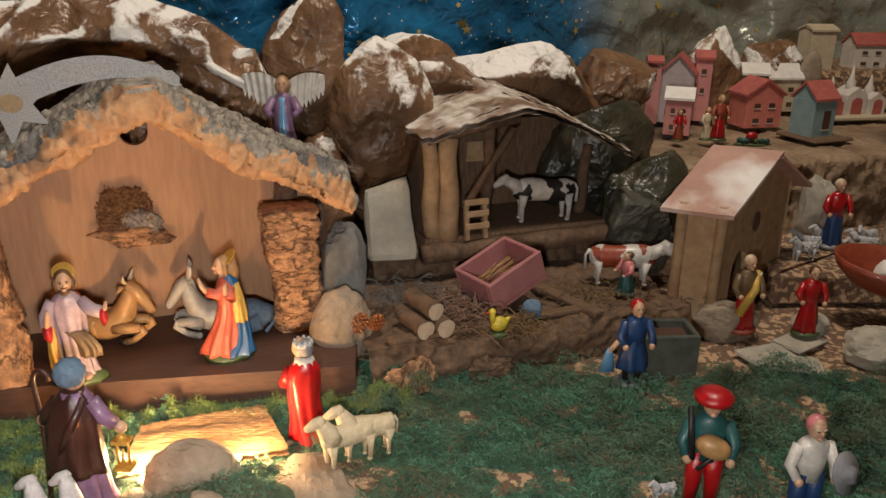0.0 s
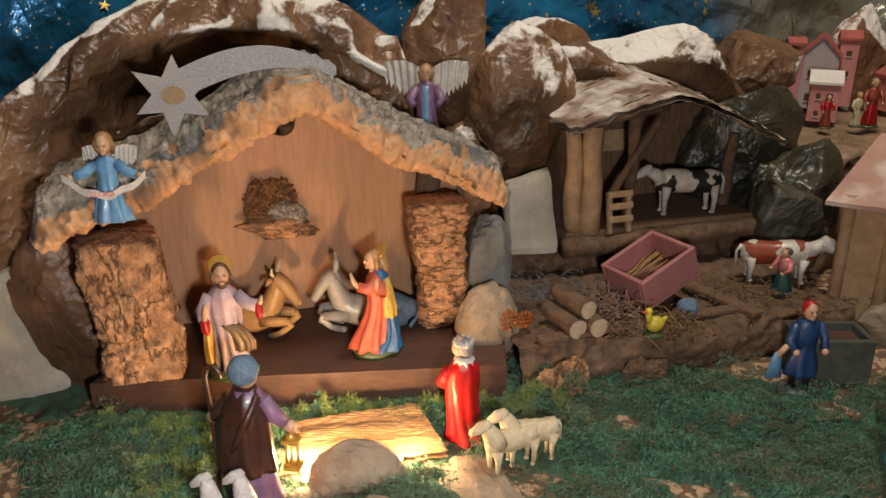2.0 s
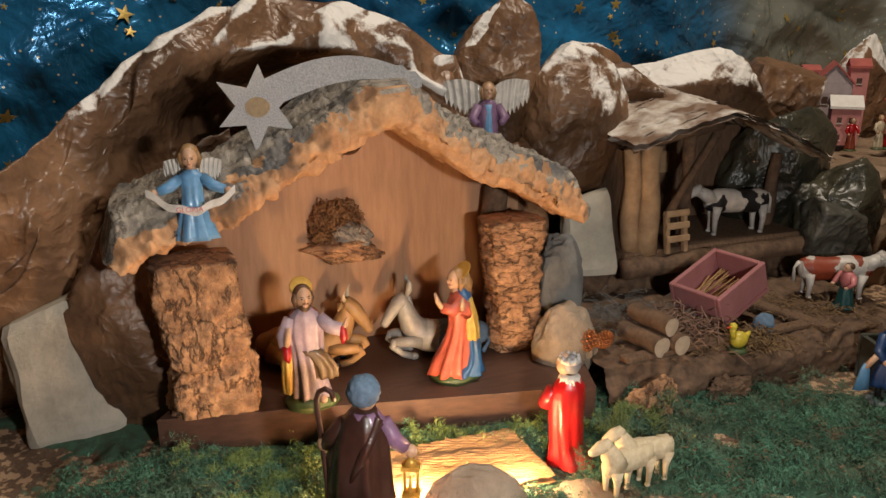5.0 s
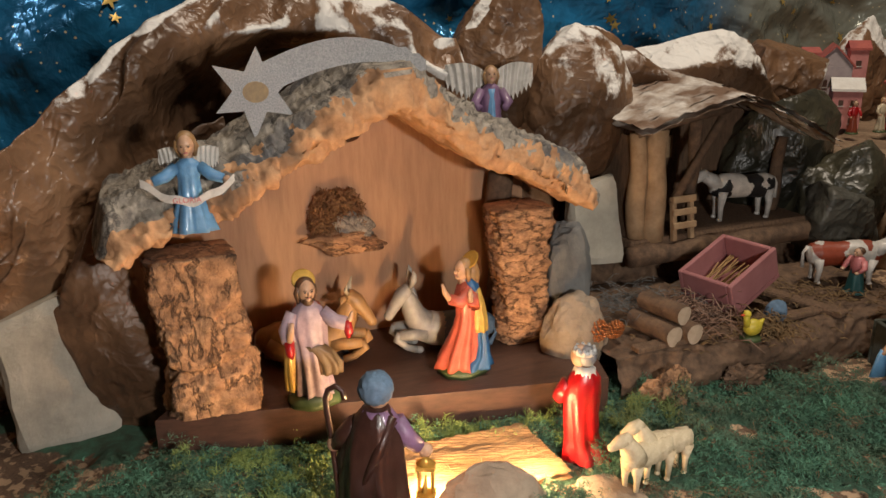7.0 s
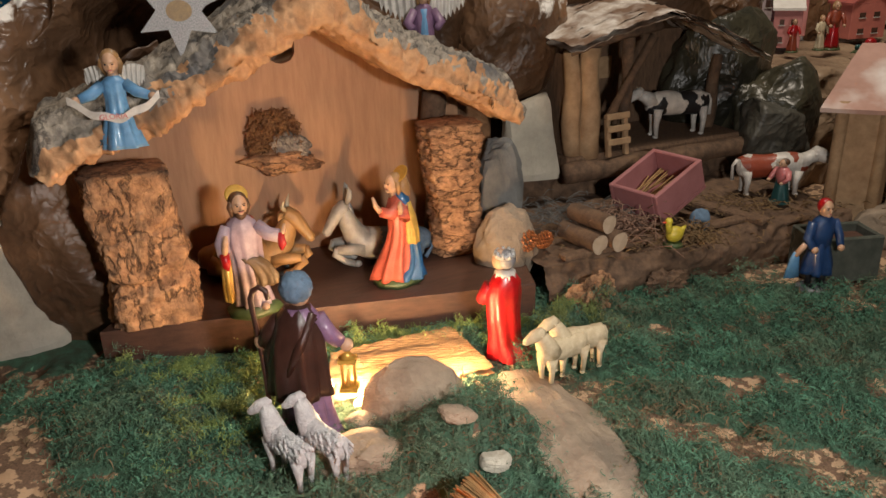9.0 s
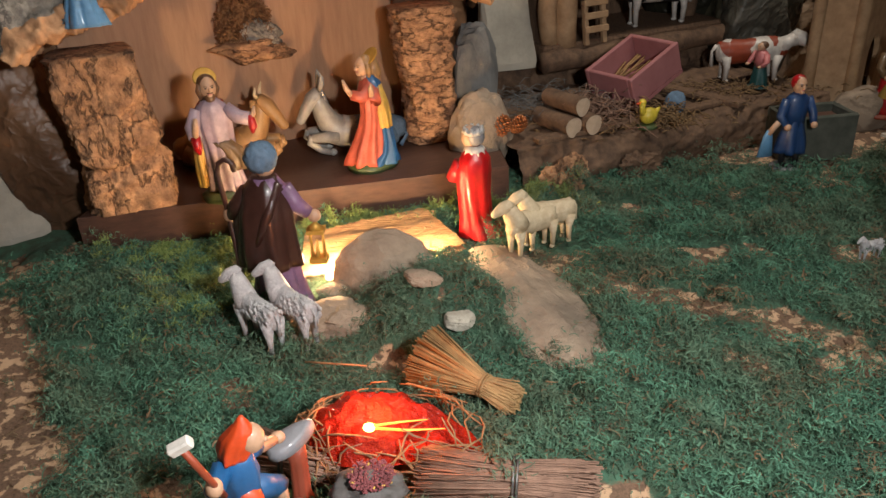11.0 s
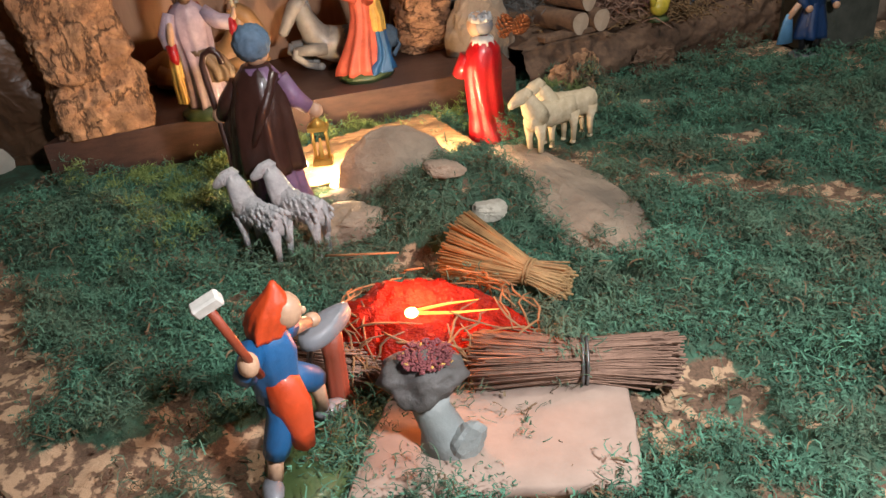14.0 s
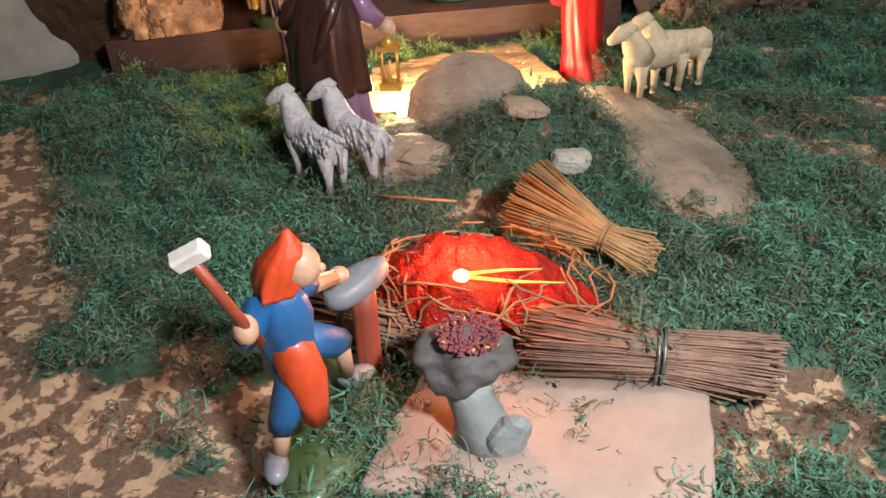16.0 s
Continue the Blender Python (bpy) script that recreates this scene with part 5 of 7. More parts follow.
    b.tube([(hx + q * g * L * dx, hy + q * g * L * dy, hz + w * g * L) for q, w in ((-0.07, 0.015), (-0.03, 0.035), (0.06, -0.005), (0.13, -0.05), (0.17, -0.075), (0.185, -0.09))], [0.20 * r * hd, 0.38 * r * hd, 0.42 * r * hd, 0.29 * r * hd, 0.22 * r * hd, 0.08 * r], m, 14)
    b.ell((hx + 0.18 * g * L * dx, hy + 0.18 * g * L * dy, hz - 0.074 * g * L), (0.018 * L, 0.018 * L, 0.010 * L), BK if not wool else GY, n=8, k=6)
    for s in (-1, 1):
        b.ell((hx - 0.02 * L * dx - s * 0.07 * L * dy, hy + s * 0.07 * L * dx, hz + 0.03 * L), (0.022 * L, 0.045 * L, 0.018 * L), m if ear is None else ear, (s * -20, 0, head_turn))
        if horn:
            b.tube([(hx - s * 0.03 * L * dy, hy + s * 0.03 * L * dx, hz + 0.06 * L), (hx - s * 0.06 * L * dy, hy + s * 0.06 * L * dx, hz + 0.10 * L)], [0.012 * L, 0.003 * L], CR, 6)
        b.ell((hx + 0.055 * L * dx - s * 0.055 * L * dy, hy + 0.055 * L * dy + s * 0.055 * L * dx, hz + 0.012 * L), (0.012 * L, 0.012 * L, 0.012 * L), BK, n=6, k=5)
    if tail:
        b.tube([(-0.49 * L, 0, zc + 0.5 * r), (-0.55 * L, 0, zc), (-0.54 * L, 0, zc - 1.2 * r)], [0.03 * L, 0.018 * L, 0.03 * L], m, 6)


def lying(b, L, m, rear, horn):
    """A resting beast along +x with folded forelegs and raised head."""
    def spine(pts):
        fine = []
        for i in range(len(pts) - 1):
            for q in range(4):
                f = q / 4
                fine.append([p + (r - p) * (f * f * (3 - 2 * f)) if k == 2 else p + (r - p) * f for k, (p, r) in enumerate(zip(pts[i], pts[i + 1]))])
        return fine + [list(pts[-1])]

    def run(pts, mm, n=18, y=0.0):
        fine = spine(pts)
        b.tube([(x * L, y * L, z * L) for x, z, r in fine], [r * L for x, z, r in fine], mm, n)

    run([(-0.52, 0.10, 0.05), (-0.45, 0.15, 0.13), (-0.30, 0.175, 0.172), (-0.10, 0.175, 0.168), (0.06, 0.18, 0.165)], rear)
    run([(-0.02, 0.178, 0.160), (0.12, 0.19, 0.166), (0.23, 0.23, 0.155), (0.30, 0.31, 0.130), (0.35, 0.41, 0.108), (0.385, 0.50, 0.090), (0.40, 0.58, 0.068)], m)
    run([(0.35, 0.625, 0.030), (0.39, 0.61, 0.074), (0.455, 0.565, 0.078), (0.525, 0.48, 0.060), (0.575, 0.405, 0.050), (0.605, 0.36, 0.046), (0.615, 0.338, 0.026)], m, 16)
    for q in (-1, 1):
        b.tube([(0.24 * L, q * 0.10 * L, 0.20 * L), (0.38 * L, q * 0.115 * L, 0.20 * L), (0.52 * L, q * 0.105 * L, 0.21 * L)], [0.070 * L, 0.055 * L, 0.042 * L], m, 12)
        b.tube([(0.515 * L, q * 0.105 * L, 0.225 * L), (0.545 * L, q * 0.10 * L, 0.17 * L), (0.44 * L, q * 0.10 * L, 0.075 * L), (0.34 * L, q * 0.10 * L, 0.04 * L)], [0.036 * L, 0.042 * L, 0.033 * L, 0.036 * L], m, 12)
        b.ell((0.31 * L, q * 0.10 * L, 0.035 * L), (0.045 * L, 0.036 * L, 0.035 * L), BK if horn else m)
        b.tube([(-0.36 * L, q * 0.12 * L, 0.15 * L), (-0.16 * L, q * 0.17 * L, 0.10 * L), (-0.06 * L, q * 0.175 * L, 0.05 * L), (-0.24 * L, q * 0.175 * L, 0.03 * L)], [0.11 * L, 0.075 * L, 0.045 * L, 0.03 * L], rear, 12)
        b.ell((0.475 * L, q * 0.056 * L, 0.585 * L), (0.014 * L, 0.008 * L, 0.012 * L), BK, n=8, k=6)
        b.ell((0.617 * L, q * 0.024 * L, 0.380 * L), (0.010 * L, 0.008 * L, 0.008 * L), BK, n=8, k=6)
        if horn:
            b.tube([(0.385 * L, q * 0.045 * L, 0.66 * L), (0.38 * L, q * 0.09 * L, 0.70 * L), (0.40 * L, q * 0.105 * L, 0.765 * L)], [0.024 * L, 0.019 * L, 0.004 * L], CR, 8)
            b.tube([(0.37 * L, q * 0.06 * L, 0.62 * L), (0.35 * L, q * 0.11 * L, 0.625 * L), (0.345 * L, q * 0.16 * L, 0.60 * L)], [0.022 * L, 0.032 * L, 0.006 * L], m, 8)
        else:
            b.tube([(0.375 * L, q * 0.045 * L, 0.655 * L), (0.35 * L, q * 0.075 * L, 0.73 * L), (0.345 * L, q * 0.085 * L, 0.79 * L), (0.355 * L, q * 0.088 * L, 0.83 * L)], [0.022 * L, 0.034 * L, 0.026 * L, 0.004 * L], m, 10)
    if not horn:
        b.tube([(0.36 * L, 0, 0.68 * L), (0.335 * L, 0, 0.60 * L), (0.30 * L, 0, 0.48 * L), (0.22 * L, 0, 0.385 * L)], [0.020 * L, 0.024 * L, 0.024 * L, 0.010 * L], GY, 8)
    b.tube([(-0.49 * L, 0, 0.20 * L), (-0.53 * L, 0.08 * L, 0.10 * L), (-0.42 * L, 0.18 * L, 0.04 * L)], [0.025 * L, 0.018 * L, 0.025 * L], rear, 6)


b = Build()
lying(b, 0.108, OX, OX, True)
statue("ox_statue", "tan ox figurine resting on the stable board", "figurine", pose(-0.386, 0.815, 0.036, 0, 0, -4) @ Matrix.Diagonal((1, 1.1, 1.04, 1)), b)
b = Build()
lying(b, 0.100, DO, CB, False)
statue("donkey_statue", "pale grey donkey figurine resting on the stable board", "figurine", pose(-0.247, 0.842, 0.036, 0, 0, 196) @ Matrix.Diagonal((1.02, 1.15, 1.10, 1)), b)

for x, y, rz, s in ((-0.083, 0.634, 214, 0.98), (-0.066, 0.649, 202, 0.98)):
    b = Build()
    beast(b, 0.055 * s, 0.050 * s, WC, wool=True, head_turn=-25 if y < 0.64 else -15, hd=1.2)
    statue("sheep_statue", "cream plaster sheep figurine standing on bare earth", "figurine", at(x, y, 0.001, rz) @ Matrix.Diagonal((1.06, 1.1, 1.12, 1)), b, "sheep figurines")
for x, y, rz, s in ((-0.306, 0.510, 132, 1.02), (-0.281, 0.517, 134, 1.02)):
    b = Build()
    beast(b, 0.052 * s, 0.055 * s, WW, wool=True, head_turn=50, hd=1.2)
    statue("sheep_statue", "grey-white woolly sheep figurine standing in moss", "figurine", at(x, y, 0.0, rz), b, "sheep figurines")
b = Build()
beast(b, 0.098, 0.072, WH, horn=True, patches=BK, head_turn=10)
statue("cow_statue", "black and white cow figurine in the log cabin", "figurine", pose(0.146, 1.085, 0.103, 0, 0, 192), b)
b = Build()
beast(b, 0.094, 0.060, WH, horn=True, patches=RB, head_turn=-20, leg=WH, hd=1.4)
statue("cow_statue", "red and white cow figurine in the farmyard", "figurine", pose(0.250, 0.992, 0.046, 0, 0, -4) @ Matrix.Diagonal((1, 1.2, 1.0, 1)), b)


# ---- smaller figurines ----
def folk(label, m, h, robe, top, hair, cap=None, base=GR, arms=True, trousers=None, extra=None, short=False, name="villager_statue", group="village figurines"):
    b = Build()
    b.robe([(0, 0, 0, 0.20 * h, 0.16 * h), (0.04 * h, 0, 0, 0.19 * h, 0.15 * h), (0.055 * h, 0, 0, 0.12 * h, 0.1 * h)], base, fold=0.05, k=3, n=18)
    if short:
        for s in (-1, 1):
            b.tube([(s * 0.05 * h, 0.02 * h * s, 0.34 * h), (s * 0.055 * h, -0.04 * h * s, 0.16 * h), (s * 0.06 * h, -0.02 * h * s, 0.05 * h)], [0.045 * h, 0.038 * h, 0.03 * h], BK, 10)
            b.ell((s * 0.06 * h, -0.05 * h - 0.02 * h * s, 0.05 * h), (0.035 * h, 0.07 * h, 0.028 * h), BK)
        b.robe([(0.20 * h, 0, 0, 0.165 * h, 0.135 * h), (0.30 * h, 0, 0, 0.155 * h, 0.125 * h), (0.48 * h, 0, 0, 0.11 * h, 0.09 * h), (0.55 * h, 0, 0, 0.095 * h, 0.08 * h)], robe, fold=0.16, k=6, n=30)
    elif trousers is None:
        b.robe([(0.04 * h, 0, 0, 0.155 * h, 0.125 * h), (0.25 * h, 0, 0, 0.135 * h, 0.11 * h), (0.48 * h, 0, 0, 0.10 * h, 0.085 * h), (0.55 * h, 0, 0, 0.095 * h, 0.08 * h)], robe, fold=0.12, k=6, n=24)
    else:
        for s in (-1, 1):
            b.tube([(s * 0.055 * h, 0, 0.52 * h), (s * 0.07 * h, -0.01 * h, 0.28 * h), (s * 0.075 * h, 0, 0.07 * h)], [0.075 * h, 0.06 * h, 0.045 * h], trousers, 10)
            b.ell((s * 0.08 * h, -0.03 * h, 0.06 * h), (0.045 * h, 0.08 * h, 0.03 * h), BK)
    b.robe([(0.46 * h, 0, 0, 0.105 * h, 0.085 * h), (0.62 * h, 0, 0, 0.115 * h, 0.085 * h), (0.76 * h, 0, 0, 0.125 * h, 0.085 * h), (0.80 * h, 0, 0, 0.09 * h, 0.07 * h), (0.83 * h, 0, 0, 0.045 * h, 0.045 * h)], top, fold=0.04, k=5, n=20)
    head(b, 0, -0.005 * h, 0.90 * h, 0.083 * h, hair, cap=cap)
    if arms:
        for s in (-1, 1):
            b.tube([(s * 0.115 * h, 0, 0.76 * h), (s * 0.18 * h, -0.03 * h, 0.60 * h), (s * 0.15 * h, -0.11 * h, 0.52 * h)], [0.05 * h, 0.045 * h, 0.035 * h], top, 8)
            b.ell((s * 0.145 * h, -0.13 * h, 0.51 * h), 0.035 * h, SK)
    if extra:
        extra(b, h)
    return statue(name, label, "figurine", m, b, group)


def bucket(b, h):
    b.robe([(0.18 * h, -0.29 * h, -0.02 * h, 0.09 * h, 0.03 * h), (0.40 * h, -0.28 * h, -0.02 * h, 0.05 * h, 0.025 * h), (0.46 * h, -0.28 * h, -0.02 * h, 0.02 * h, 0.02 * h)], SB, n=14)
    b.tube([(-0.2 * h, -0.05 * h, 0.55 * h), (-0.28 * h, -0.02 * h, 0.42 * h)], 0.03 * h, SK)


def pipes(b, h):
    b.ell((0.02 * h, -0.12 * h, 0.62 * h), (0.13 * h, 0.08 * h, 0.09 * h), OX, (0, 20, 0))
    b.tube([(-0.12 * h, -0.14 * h, 0.52 * h), (-0.16 * h, -0.08 * h, 0.90 * h)], 0.022 * h, BK)
    b.tube([(0.05 * h, -0.15 * h, 0.60 * h), (-0.08 * h, -0.18 * h, 0.46 * h)], 0.018 * h, BK)
    b.robe([(0.93 * h, 0, -0.01 * h, 0.13 * h, 0.13 * h), (0.97 * h, 0, 0, 0.14 * h, 0.14 * h), (1.01 * h, 0, 0.01 * h, 0.07 * h, 0.07 * h)], RE, n=18)


def hat_in_hand(b, h):
    b.robe([(-0.02 * h, 0, 0, 0.17 * h, 0.17 * h), (0.0, 0, 0, 0.165 * h, 0.165 * h), (0.01 * h, 0, 0, 0.08 * h, 0.08 * h), (0.06 * h, 0, 0, 0.06 * h, 0.06 * h)], GY, n=18)
    k = len(b.v) - 72
    t = pose(0.20 * h, -0.17 * h, 0.60 * h, 70, 0, 30)
    for i in range(k, len(b.v)):
        b.v[i] = tuple(t @ Vector(b.v[i]))


def scarf(b, h):
    b.robe([(0.60 * h, 0.10 * h, -0.02 * h, 0.06 * h, 0.05 * h), (0.78 * h, 0.12 * h, 0, 0.05 * h, 0.05 * h)], WH, fold=0.1, n=14)
    b.tube([(-0.10 * h, -0.06 * h, 0.25 * h), (0.05 * h, -0.11 * h, 0.6 * h), (0.1 * h, 0, 0.80 * h)], [0.06 * h, 0.05 * h, 0.04 * h], YE, 8)


folk("woman figurine in dark blue dress and red headscarf with bucket", at(0.222, 0.797, 0.0, 8), 0.104, NA, NA, HA, RE, GY, extra=bucket, short=True)
folk("piper figurine with red cap, red trousers and tan bagpipe", at(0.232, 0.576, 0.0, -10), 0.119, RE, TE, HA, RE, GR, trousers=RE, extra=pipes)
folk("old man figurine in blue trousers holding a grey hat", at(0.312, 0.556, 0.0, 5), 0.108, NA, WH, WH, PI, GR, trousers=NA, extra=hat_in_hand)
folk("seated milkmaid figurine in green skirt and pink sleeves", pose(0.246, 0.955, 0.046, 0, 0, -70) @ Matrix.Diagonal((1.3, 1.5, 1, 1)), 0.056, TE, PI, HA, HA, TE)
folk("woman figurine in red skirt with yellow sash and white scarf", at(0.390, 0.918, 0.012, 10), 0.102, RE, OC, BO, CR, RB, extra=scarf)
folk("woman figurine in plain red dress on a green base", at(0.471, 0.915, 0.010, -5), 0.092, RE, RE, HA, HA, GR)
folk("villager figurine in dark red robe with blond hair", pose(0.466, 1.312, 0.176, 0, 0, 0), 0.076, RE, RB, BO)
folk("small villager figurine in a pale robe", pose(0.446, 1.312, 0.176, 0, 0, 10), 0.055, CR, CR, BO)
folk("small villager figurine in reddish clothes by the houses", pose(0.396, 1.300, 0.176, 0, 0, 0), 0.052, RB, RE, HA)
folk("shepherd figurine in red and purple beside the flock", pose(0.592, 1.125, 0.055, 0, 0, 0), 0.105, NA, RE, HA, CR, GY)
rnd = random.Random(12)
for i in range(7):
    b = Build()
    beast(b, 0.040, 0.036, WW, wool=True, head_turn=rnd.uniform(-40, 40))
    statue("sheep_statue", "small white sheep figurine in the far flock", "figurine", pose(0.525 + 0.026 * i + rnd.uniform(-0.008, 0.008), 1.07 + 0.03 * (i % 3), 0.052, 0, 0, rnd.uniform(150, 220)), b, "far flock")
b = Build()
beast(b, 0.024, 0.022, WW, wool=True)
statue("dog_statue", "small white dog figurine at the piper's feet", "figurine", at(0.204, 0.588, 0.0, 200), b)

# duck
b = Build()
b.robe([(0, 0, 0, 0.012, 0.010), (0.003, 0, 0, 0.0115, 0.0095), (0.005, 0, 0, 0.007, 0.006)], GR, n=16)
b.ell((0.001, 0, 0.0135), (0.0105, 0.0080, 0.0090), LE, (0, -12, 0))
b.tube([(-0.006, 0, 0.016), (-0.008, 0, 0.024), (-0.008, 0, 0.028)], [0.004, 0.0032, 0.0038], LE, 10)
b.ell((-0.008, 0, 0.0295), 0.0042, LE)
b.ell((-0.013, 0, 0.029), (0.003, 0.0016, 0.0011), OR)
b.tube([(0.009, 0, 0.016), (0.015, 0, 0.021)], [0.004, 0.001], LE, 8)
statue("duck_statue", "small bright yellow duck figurine on the plank", "figurine", pose(0.070, 0.818, 0.049, 0, 0, 20), b)


# ---- comet ----
OCHRE_SPOT = mat("faded_gold_paint", (0.42, 0.29, 0.14), (0.28, 0.20, 0.12), 200, 0.6, 0.3)
GLITTER = mat("grey_glitter", (0.40, 0.385, 0.37), (0.20, 0.20, 0.205), 700, 0.40, 0.7, 1100, metal=0.35, depth=0.0006)


def comet():
    base = Vector((-0.406, 0.747, 0.317))
    th = thing("comet_star", "silver glitter cardboard comet with a gold centre", "decoration", Matrix.Translation(base) @ pose(0, 0, 0, 0, 0, 20))
    b = Build()
    lp = []
    for i in range(12):
        r = (0.041, 0.019)[i % 2] * (1.0 if i % 4 else 0.92)
        a = 0.08 + math.pi * i / 6
        lp.append((r * math.sin(a), r * math.cos(a)))
    b.rings([[(x, 0, z) for x, z in lp], [(x, 0.0018, z) for x, z in lp]], 0, smooth=False)
    part("star", b, GLITTER, th)
    b = Build()
    b.rings([[(0.011 * math.cos(TAU * j / 18), y, 0.009 * math.sin(TAU * j / 18)) for j in range(18)] for y in (-0.0006, 0.0)], 0, smooth=False)
    part("gold_spot", b, OCHRE_SPOT, th, "gold painted centre")
    b = Build()
    n = 24
    up, lo = [], []
    for i in range(n + 1):
        k = i / n
        x = 0.004 + 0.150 * k
        mid = 0.002 + 0.034 * math.sin(math.pi * min(1, 0.06 + 0.72 * k)) - 0.008 * k
        w = 0.014 * (1 - 0.70 * k ** 2) + 0.003 * (i % 2) * (k > 0.85)
        up.append((x, mid + w))
        lo.append((x, mid - w))
    b.rings([[(*up[i][:1], 0.0022, up[i][1]), (*up[i][:1], 0.0038, up[i][1]), (lo[i][0], 0.0038, lo[i][1]), (lo[i][0], 0.0022, lo[i][1])] for i in range(n + 1)], 0, False)
    part("tail", b, GLITTER, th)


comet()


# ---- log cabin ----
def cabin():
    cb = thing("log_cabin", "small bark and twig cabin with a snowy roof", "cabin", pose(0.10, 1.055, 0.098, 0, 0, 22))
    b = Build().box((-0.135, -0.02, -0.016), (0.150, 0.125, 0.004), 0, 0.003, 0.0008)
    part("floor_board", b, OLDWOOD, cb)
    b = Build().tube([(-0.14 + 0.0294 * i, -0.024 + 0.002 * math.sin(i * 1.7), -0.014 + 0.001 * math.sin(i * 2.3)) for i in range(11)], [0.013 + 0.0015 * math.sin(i * 2.1) for i in range(11)], 0, 14)
    part("front_log", b, LOGBARK, cb, "long round log along the front edge")
    b = Build().box((-0.125, 0.105, 0.0), (0.135, 0.112, 0.135), 0)
    part("back_wall", b, OLDWOOD, cb, "dark back wall")
    b = Build().box((-0.128, 0.0, 0.0), (-0.120, 0.105, 0.130), 0)
    part("side_wall", b, OLDWOOD, cb)
    rnd = random.Random(3)

    def post(x, y, r, h, lean=0.0, mt=LOGBARK, lb=""):
        pts = [(x + lean * k + 0.002 * math.sin(9 * k + x * 90), y, h * k) for k in [i / 6 for i in range(7)]]
        part("post", Build().tube(pts, [r * (1 + 0.12 * math.sin(7 * k + x * 50)) for k in range(7)], 0, 12), mt, cb, lb)

    post(-0.119, -0.004, 0.0110, 0.135, -0.004, LOGWOOD, "split post with bare wood")
    post(-0.097, -0.008, 0.0140, 0.138, -0.002, LOGWOOD, "thick split post with bare wood")
    post(-0.040, -0.002, 0.0075, 0.150, 0.004)
    post(0.130, 0.03, 0.008, 0.105, 0.006)
    b = Build().tube([(-0.076, -0.016, 0.045), (-0.045, -0.015, 0.092), (-0.008, -0.014, 0.146)], [0.0055, 0.005, 0.006], 0, 10)
    part("brace", b, LOGBARK, cb, "slanting branch brace")
    b = Build().tube([(-0.13, -0.012, 0.136), (-0.06, -0.014, 0.150), (0.0, -0.014, 0.158)], 0.006, 0, 10)
    part("beam", b, LOGBARK, cb)
    b = Build().box((-0.025, 0.100, 0.075), (0.010, 0.104, 0.105), 0)
    part("hatch", b, LOGWOOD, cb, "pale square patch of wood")

    def roof(u, v):
        s = -0.150 + 0.315 * u
        if s < -0.01:
            z = 0.172 - 0.032 * ((-0.01 - s) / 0.14) ** 1.2
        else:
            z = 0.172 - 0.072 * ((s + 0.01) / 0.175) ** 1.35
        return s, -0.046 + 0.165 * v, z + 0.02 * v + 0.0040 * fbm(s, v * 0.1, 3, 50) + 0.0012 * fbm(s, v * 0.2, 8, 160)

    # slats of bark lie side by side, front to back of the slope
    n = 9
    for i in range(n):
        v0, v1 = i / n, (i + 1.12) / n
        b = Build()
        up = 0.0018 * (n - i) / n
        b.sheet(lambda u, v, v0=v0, v1=v1, up=up, i=i: Vector(roof(u, v0 + (v1 - v0) * v)) + Vector((0.004 * math.sin(i * 5 + 3 * u), 0, up + 0.004 + 0.0012 * fbm(u * 3, v, i, 7))), 40, 2)
        b.sheet(lambda u, v, v0=v0, v1=v1, i=i: Vector(roof(u, v0 + (v1 - v0) * (1 - v))) + Vector((0.004 * math.sin(i * 5 + 3 * u), 0, -0.001)), 40, 2)
        part("roof_slat", b, SNOWROOF, cb, "bark slat dusted with snow")


cabin()


def stool():
    st = thing("wooden_rack", "tiny pale wooden ladder rack in the cabin", "rack", pose(0.0515, 1.0085, 0.098, -8, 0, 24) @ Matrix.Scale(1.05, 4))
    for x in (-0.013, 0.013):
        part("leg", Build().box((x - 0.003, -0.003, 0), (x + 0.003, 0.004, 0.052), 0, 0.001), LOGWOOD, st)
    for z in (0.014, 0.030, 0.045):
        part("rung", Build().box((-0.017, -0.006, z), (0.017, -0.0025, z + 0.008), 0, 0.001), LOGWOOD, st)


stool()


# ---- farmyard ----
def manger_box():
    bx = thing("manger_box", "open pink painted wooden box with a little straw", "box", pose(0.084, 0.922, 0.066, 0, -20, 36) @ Matrix.Scale(1.13, 4))
    a, d, h, t = 0.038, 0.031, 0.036, 0.005
    part("bottom", Build().box((-a, -d, 0), (a, d, 0.004)), PINKBOX, bx)
    part("side", Build().box((-a, -d, 0.004), (a, -d + t, h), 0, 0.001), PINKBOX, bx)
    part("side", Build().box((-a, d - t, 0.004), (a, d, h), 0, 0.001), PINKBOX, bx)
    part("side", Build().box((-a, -d + t, 0.004), (-a + t, d - t, h), 0, 0.001), PINKBOX, bx)
    part("side", Build().box((a - t, -d + t, 0.004), (a, d - t, h), 0, 0.001), PINKBOX, bx)
    rnd = random.Random(2)
    b = Build()
    for i in range(26):
        x, y, q = rnd.uniform(-0.012, 0.012), rnd.uniform(-0.02, 0.02), rnd.uniform(-0.3, 0.3)
        le = 0.018
        b.tube([(x - le * math.cos(q), y - le * math.sin(q), 0.010 + rnd.random() * 0.008), (x + le * math.cos(q), y + le * math.sin(q), 0.012 + rnd.random() * 0.008)], 0.0009, 0, 4)
    tagged(part("straw", b, HAY, bx, "loose yellow straw"), kind="stuff")


manger_box()


